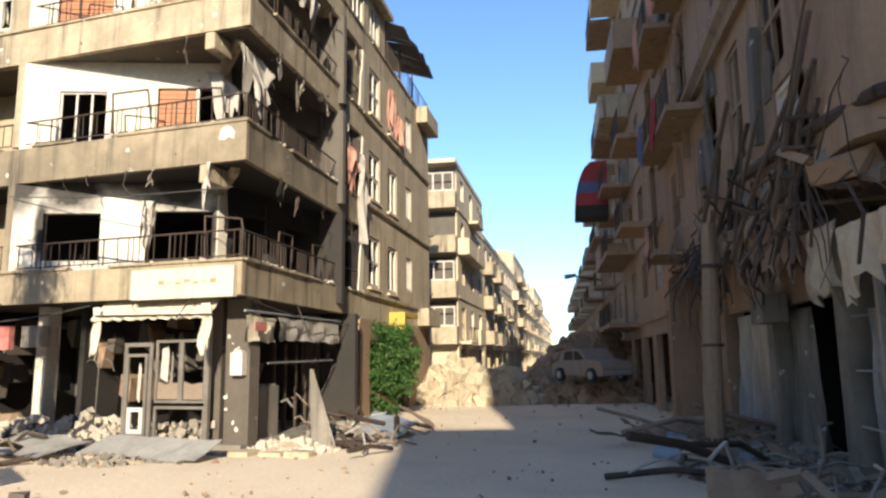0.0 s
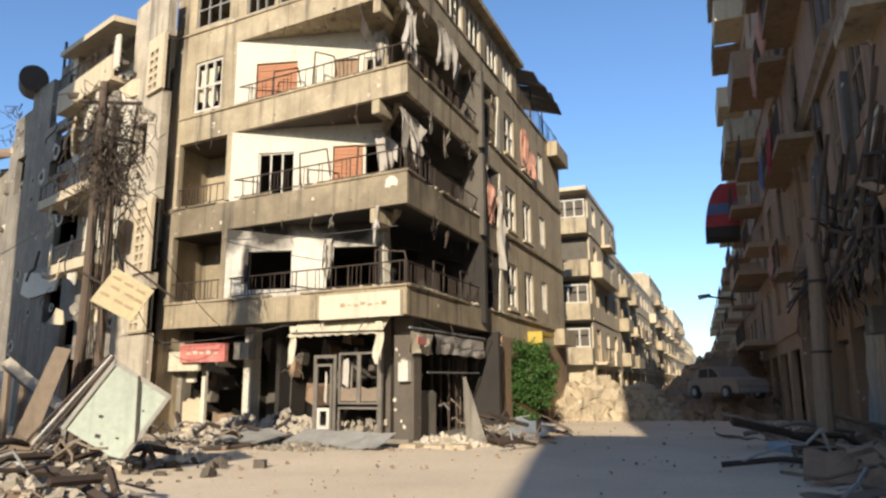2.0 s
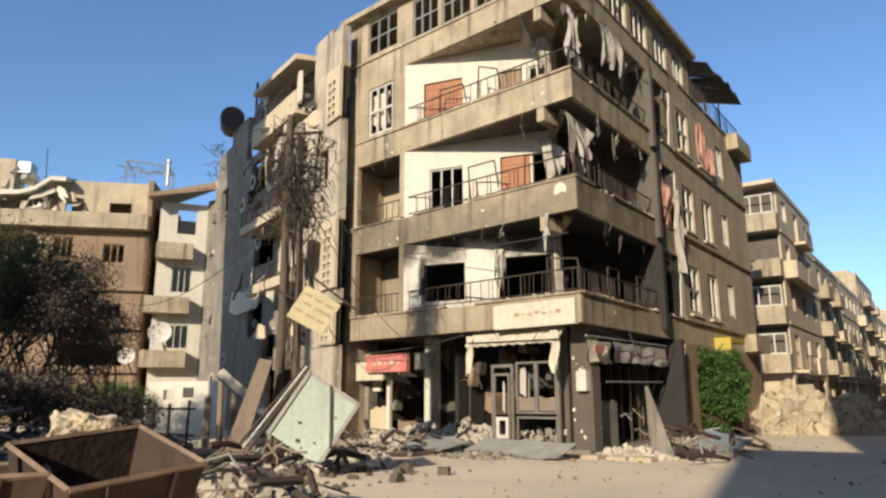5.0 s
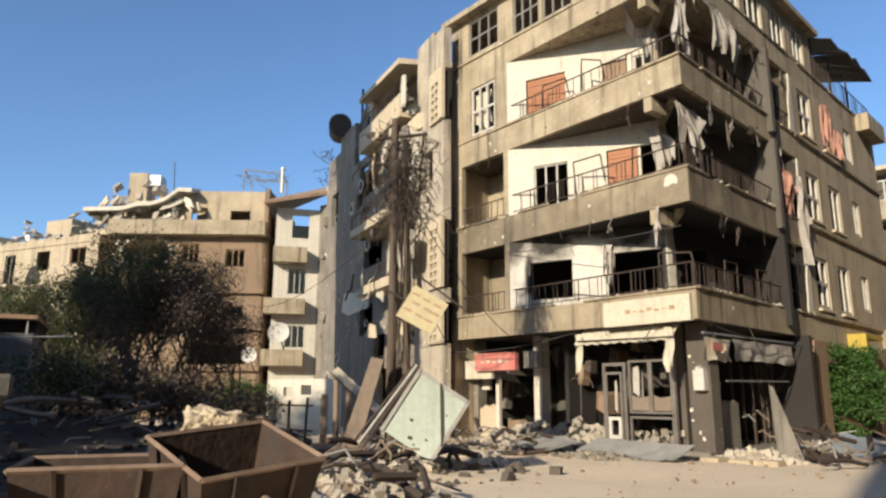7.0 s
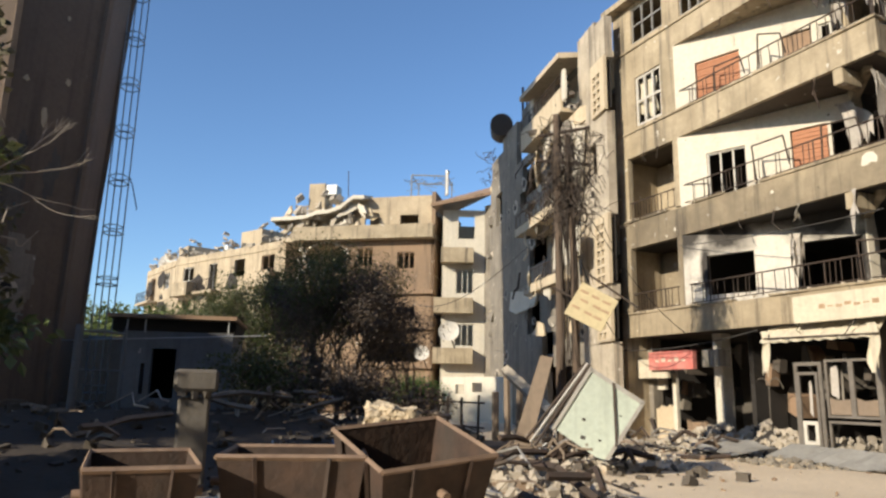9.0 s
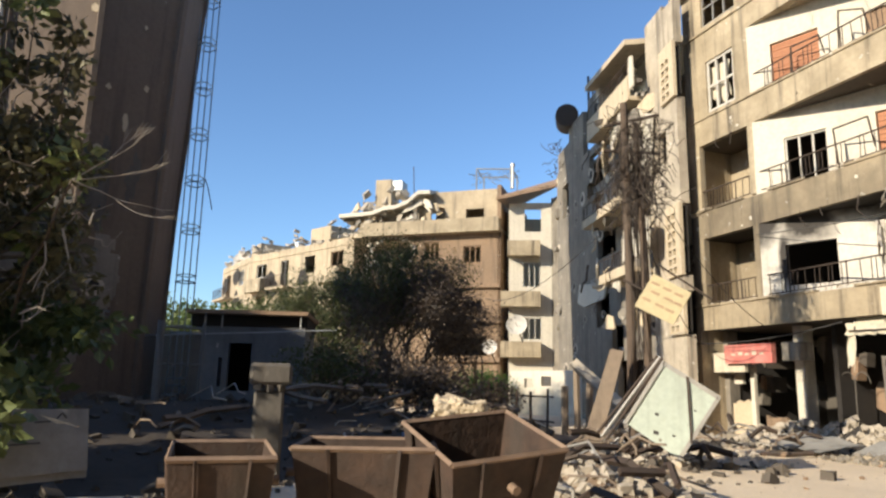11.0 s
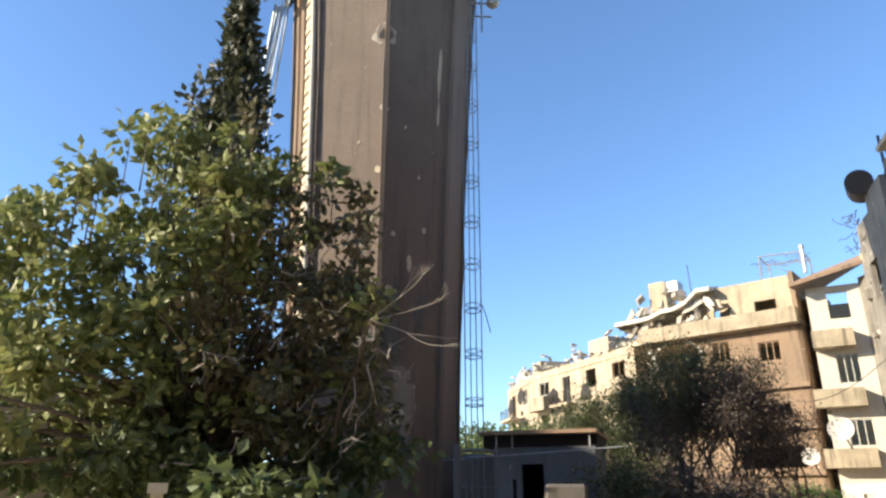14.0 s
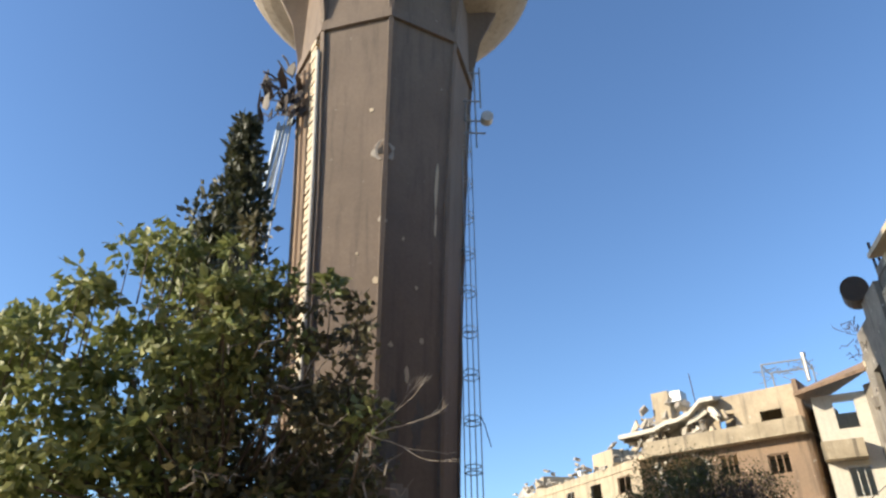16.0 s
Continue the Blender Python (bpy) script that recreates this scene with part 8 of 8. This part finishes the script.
        for i in range(n):
            for j in range(n):
                u, t = grid[i, j][:2]
                if u * u + t * t + 0.75 * noise.noise((u * 1.6 + a0, t * 1.6, z0)) + 0.25 * noise.noise((u * 5 + a0, t * 5, z0)) < 0.62:
                    bm.faces.new([grid[p][2] for p in ((i, j), (i + 1, j), (i + 1, j + 1), (i, j + 1))])
        bmesh.ops.delete(bm, geom=[v for v in bm.verts if not v.link_faces], context="VERTS")
        part("plaster_patch", bm, M_POST if z0 > 5 else M_SCORCHPALE, T)


tower_details()


# ---- clutter ----
def clutter():
    rng = random.Random(60)
    bm = bmesh.new()
    for k in range(1500):
        x, y = rng.uniform(-16, 6), rng.uniform(7, 34)
        if abs(x + 1.5) < 2.5 and rng.random() < 0.75:
            continue
        s = rng.choice((0.02, 0.03, 0.04, 0.05, 0.09)) * rng.uniform(0.7, 1.3) * (1.6 if y > 14 else 1)
        chunk(bm, (x, y, gz(x, y) + s * 0.1), s, rng)
    tagged(part("gravel", bm, M_BROWN), "scattered stones and grit on the street", "gravel", kind="stuff")
    # park stones, near-black because the shade over them is in the colour
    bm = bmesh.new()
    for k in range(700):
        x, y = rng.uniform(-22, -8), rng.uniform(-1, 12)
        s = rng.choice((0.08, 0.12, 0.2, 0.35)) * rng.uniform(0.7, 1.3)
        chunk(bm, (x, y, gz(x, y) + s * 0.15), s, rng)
    tagged(part("gravel", bm, M_SHADESTONE), "dusty broken stones strewn over the park edge", "gravel", kind="stuff")
    # kerb slabs before the shops
    for k in range(9):
        bm = bmesh.new()
        u = 5.4 + k * 0.62
        fbox(bm, AL, u, u + 0.58 - 0.1 * rng.random(), -0.06, 0.05 + 0.07 * rng.random(), -0.6, -0.25 + 0.2 * rng.random())
        bmesh.ops.bevel(bm, geom=bm.edges[:], offset=0.025, segments=1, affect="EDGES")
        tagged(part("kerb_stone", bm, M_SAND), "worn kerb stone before the corner shop", "kerb", "kerb stones")
    bm = bmesh.new()
    fbox(bm, AL, 0, 9.1, -0.1, 0.16, -6.5, -0.62)
    tagged(part("pavement", bm, M_GREY), "dusty concrete shop floor and pavement", "pavement", kind="structure")
    # blue crate and pale table by the park
    p = spot(66.5, 0, 12.5)
    G = Frame((p.x, p.y), plane_frame(66))
    C = thing("plastic_crate", (p.x, p.y, gz(p.x, p.y)), "blue plastic crate among the rubble", "crate")
    for k in range(4):
        bm = bmesh.new()
        fbox(bm, G, 0, 0.6, gz(p.x, p.y) + 0.1 + k * 0.14, gz(p.x, p.y) + 0.2 + k * 0.14, 0.3, 0.33)
        fbox(bm, G, 0, 0.6, gz(p.x, p.y) + 0.1 + k * 0.14, gz(p.x, p.y) + 0.2 + k * 0.14, 0.0, 0.03)
        part("slat", bm, M_BLUE, C)
    for u in (0, 0.56):
        bm = bmesh.new()
        fbox(bm, G, u, u + 0.04, gz(p.x, p.y) + 0.02, gz(p.x, p.y) + 0.66, 0.031, 0.299)
        part("end", bm, M_BLUE, C)
    p = spot(65.4, 0, 22)
    G = Frame((p.x, p.y), plane_frame(65))
    z = gz(p.x, p.y)
    B = thing("bench", (p.x, p.y, z), "pale narrow bench in the burnt park", "bench")
    bm = bmesh.new()
    fbox(bm, G, -1.2, 1.2, z + 0.72, z + 0.8, -0.3, 0.1)
    part("seat", bm, M_STEEL, B)
    for u in (-1.0, 0.95):
        bm = bmesh.new()
        fbox(bm, G, u, u + 0.06, z, z + 0.72, -0.2, 0.0)
        part("leg", bm, M_STEEL, B)
    # broken fence and pale wall below the torn flats
    W = thing("broken_fence", tuple(spot(54, 0, 22)), "leaning broken posts and beam of a burnt fence", "fence")
    for az, h, le in ((51.8, 1.9, 0.1), (52.6, 2.0, -0.05), (53.6, 1.5, 0.0), (55.0, 1.4, 0.05), (56.3, 1.3, 0.0), (57.4, 1.3, 0.0)):
        p = spot(az, 0, 19 + (az - 51) * 0.5)
        bm = bmesh.new()
        beam(bm, (p.x, p.y, gz(p.x, p.y)), (p.x + le, p.y, gz(p.x, p.y) + h), 0.1 if az < 54 else 0.04, sides=6)
        part("post", bm, M_WOOD if az < 54 else M_IRON, W)
    bm = bmesh.new()
    a, b = spot(52.8, 1.8, 18.5), spot(49.0, -1.6, 17.2)
    beam(bm, a, b, 0.16, sides=4)
    part("beam", bm, M_CONC, W)
    for v in (0.5, 1.2):
        bm = bmesh.new()
        beam(bm, spot(54.5, 0, 20.5) + Vector((0, 0, v - 1.5)), spot(58.5, 0, 23) + Vector((0, 0, v - 1.5)), 0.03)
        part("rail", bm, M_IRON, W)
    bm = bmesh.new()
    G = Frame((-33.5, 21.0), (0.93, 0.1))
    wall_panel(bm, G, 0, 5.6, 0, 2.3, 0.2, [(1.2, 1.9, 1.4, 1.9), (2.6, 3.4, 1.5, 2.0)])
    tagged(part("garden_wall", bm, M_WHITE), "white broken boundary wall below the flats", "wall")
    # satellite dishes
    for p, r, nm in ((spot(57.4, 4.8, 40), 0.6, 1), (spot(59.6, 3.0, 41), 0.45, 2), (spot(79.9, 9.3, 67), 0.8, 3)):
        D = thing("satellite_dish", tuple(p), "grey satellite dish on its bracket", "dish", "satellite dishes")
        bm = bmesh.new()
        rings = []
        out = Vector((0.75, -0.6, 0.3)).normalized()
        q = out.to_track_quat("Z", "Y")
        for i in range(5):
            rr = r * i / 4
            rings.append([bm.verts.new(p + q @ Vector((rr * math.cos(k * math.tau / 16), rr * math.sin(k * math.tau / 16), 0.25 * r * (i / 4) ** 2))) for k in range(16)])
        for i in range(1, 4):
            for k in range(16):
                bm.faces.new((rings[i][k], rings[i][(k + 1) % 16], rings[i + 1][(k + 1) % 16], rings[i + 1][k]))
        bm.faces.new(rings[1])
        part("dish", bm, M_WFRAME, D)
        bm = bmesh.new()
        beam(bm, p, p + Vector((-0.3, 0.6, -0.9)), 0.04)
        beam(bm, p, p + out * r * 0.9, 0.015)
        part("bracket", bm, M_IRON, D)
    # wires across the street and along the facade
    for k, (a, b, sag) in enumerate(((spot(48.6, 19, 15.8), AL.p(3, 3.3, 0.1), 0.5), (spot(48.6, 17, 15.8), AL.p(0.5, 2.9, 0.2), 0.7), (AL.p(0, 2.95, 0.06), AL.p(5.5, 3.25, 0.06), 0.15), (AL.p(2.9, 6.0, 0.1), AL.p(9.2, 5.7, 0.15), 0.1),
                                     (spot(48.6, 14, 15.8), spot(60, 7, 40), 0.8), (AR.p(0.2, 3.3, 0.05), AR.p(8, 3.1, 0.05), 0.2))):
        bm = bmesh.new()
        tube(bm, [a.lerp(b, t) - Vector((0, 0, 4 * sag * t * (1 - t))) for t in [i / 12 for i in range(13)]], 0.014, sides=4)
        tagged(part("cable", bm, M_INK), "slack black cable strung between pole and facade", "cable", "slack cables")
    # street lamp and bracket far right
    L = thing("street_lamp", (0.2, 40, 0), "old street lamp on a bracket over the street", "street lamp")
    bm = bmesh.new()
    beam(bm, (1.4, 40.5, 6.0), (-0.1, 40.0, 6.2), 0.05)
    part("arm", bm, M_IRON, L)
    bm = bmesh.new()
    beam(bm, (-0.5, 39.9, 6.15), (0.1, 40.0, 6.25), 0.14, 0.1, sides=8)
    part("lamp_head", bm, M_STEEL, L)


clutter()


# sheet of park earth with an uneven edge; the park's deep shade is in its colour
def park_ground():
    nx, ny = 70, 70
    verts, faces = [], []
    for j in range(ny + 1):
        for i in range(nx + 1):
            a, b = i / nx, j / ny
            x = -60 + a * 50.5
            y = -19 + b * 33.0
            edge = min(a, 1 - a, b, 1 - b) * 12
            x += 0.9 * noise.noise((y * 0.4, 3.0, 0)) * (edge < 0.5)
            z = gz(x, y) + 0.05 * noise.noise((x * 0.45, y * 0.45, 0)) + 0.02 * noise.noise((x * 1.7, y * 1.7, 4)) + 0.04 * min(1, edge * 3) - 0.03 + 0.07 * abs(noise.noise((x * 2.3, y * 2.3, 8))) * min(1, edge)
            verts.append((x, y, z))
    faces = [(j * (nx + 1) + i, j * (nx + 1) + i + 1, (j + 1) * (nx + 1) + i + 1, (j + 1) * (nx + 1) + i) for j in range(ny) for i in range(nx)]
    me = bpy.data.meshes.new("park_ground")
    me.from_pydata(verts, [], faces)
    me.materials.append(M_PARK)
    tagged(new("park_ground", me), "earth sheet of the small park, its deep shade put into the colour", "ground", kind="structure")


park_ground()


# closed balconies on the near end of the first flats past the lane
def end_balconies():
    F = Frame((-10.2, 46.75), (1, 0))
    rng = random.Random(71)
    E = bpy.data.objects["apartment_building.001"]
    for k, z in enumerate((3.0, 5.9, 8.8, 11.7)):
        bm = bmesh.new()
        fbox(bm, F, 0.1, 2.95, z - 0.15, z + 0.95, 0.01, 1.1)
        part("balcony", bm, M_TAN, E)
        if k in (0, 1, 3):
            window(E, F, 0.2, 2.85, z + 0.96, z + 2.2, 1.0, M_WFRAME, 3, 1, 0.08)
        # flat sheet on the wall, the dark of a room put into its colour
        bm = bmesh.new()
        fbox(bm, F, 0.3, 2.8, z + 0.95, z + 2.6, 0.012, 0.05)
        part("dark_room", bm, M_INNER, E)
    bm = bmesh.new()
    fbox(bm, F, 0.0, 3.05, 14.5, 14.75, 0.01, 1.2)
    part("roof_edge", bm, M_CREAM, E)


end_balconies()


# more broken stone inside the shop and along the wall foot
mound("rubble_heap", (-9.6, 17.5), 1.3, 0.7, 0.5, 260, 0.26, M_CONC, "pale rubble inside the burnt kiosk", 21, M_DARK)
mound("rubble_heap", (-6.6, 17.6), 1.1, 0.8, 0.35, 240, 0.26, M_CONC, "broken stone at the corner pier", 22, M_SAND)
mound("rubble_heap", (-6.2, 20.8), 1.3, 1.6, 0.4, 240, 0.3, M_GREY, "broken stone below the side shop", 23, M_SAND)
mound("rubble_heap", (-17.4, 15.2), 2.2, 1.4, 0.7, 420, 0.34, M_CONC, "rubble below the torn flats", 24, M_SAND)
scatter_bars((-6.2, 18.8), 0.9, 12, 8, "thin bent rod by the corner pier", lift=0.9, hi=1.4)
scatter_bars((-12.5, 15.6), 1.6, 16, 9, "bent rod on the shop rubble", lift=0.5, hi=1.6)
for k in range(12):
    rg = random.Random(200 + k)
    u, v, r = 8.52 + 0.55 * rg.random(), rg.uniform(0.4, 2.9), rg.uniform(0.02, 0.07)
    bm = bmesh.new()
    ragged(bm, AL, [(u + r * rg.uniform(0.5, 1.2) * math.cos(i * 0.9), v + r * rg.uniform(0.5, 1.2) * math.sin(i * 0.9)) for i in range(7)], -0.845, -0.86)
    part("chip_mark", bm, M_WHITE, bpy.data.objects["apartment_building"])


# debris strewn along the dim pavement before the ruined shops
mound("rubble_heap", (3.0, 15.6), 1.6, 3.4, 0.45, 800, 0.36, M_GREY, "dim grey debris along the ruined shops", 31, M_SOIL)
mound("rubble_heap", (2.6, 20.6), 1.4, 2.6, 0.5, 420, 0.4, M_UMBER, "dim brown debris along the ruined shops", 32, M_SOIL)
scatter_bars((2.4, 13.6), 1.3, 12, 33, "thin bent rod on the dim debris", lift=0.45, hi=2.4)
scatter_bars((2.6, 17.4), 1.4, 8, 34, "long wooden lath on the dim debris", M_WOOD, lift=0.5, hi=2.6)
for k in range(9):
    rg = random.Random(300 + k)
    x, y, z = rg.uniform(0.9, 3.2), rg.uniform(11.5, 19.5), rg.uniform(0.12, 0.3)
    a, l, w = rg.uniform(0, 3.1), rg.uniform(0.5, 1.1), rg.uniform(0.25, 0.5)
    ex, ey = Vector((math.cos(a) * l, math.sin(a) * l, rg.uniform(-0.05, 0.3))), Vector((-math.sin(a) * w, math.cos(a) * w, rg.uniform(0, 0.12)))
    o = Vector((x, y, z))
    sheet("fallen_sheet", (o, o + ex, o + ex + ey, o + ey), "bent dusty panel lying on the dim debris", (M_GREY, M_BLUEGREY, M_UMBER)[k % 3], "panel", 0.08, 6)

mound("rubble_heap", (-11.6, 18.0), 1.5, 0.9, 0.75, 320, 0.28, M_CONC, "pale rubble piled in the burnt shop", 41, M_DARK)
mound("rubble_heap", (-9.8, 15.6), 1.6, 0.6, 0.25, 200, 0.2, M_GREY, "low grey rubble along the kerb", 42, M_SAND)
mound("rubble_heap", (-12.0, 12.6), 2.2, 1.2, 0.3, 300, 0.24, M_CONC, "thin spread of rubble on the street", 43, M_GROUND)
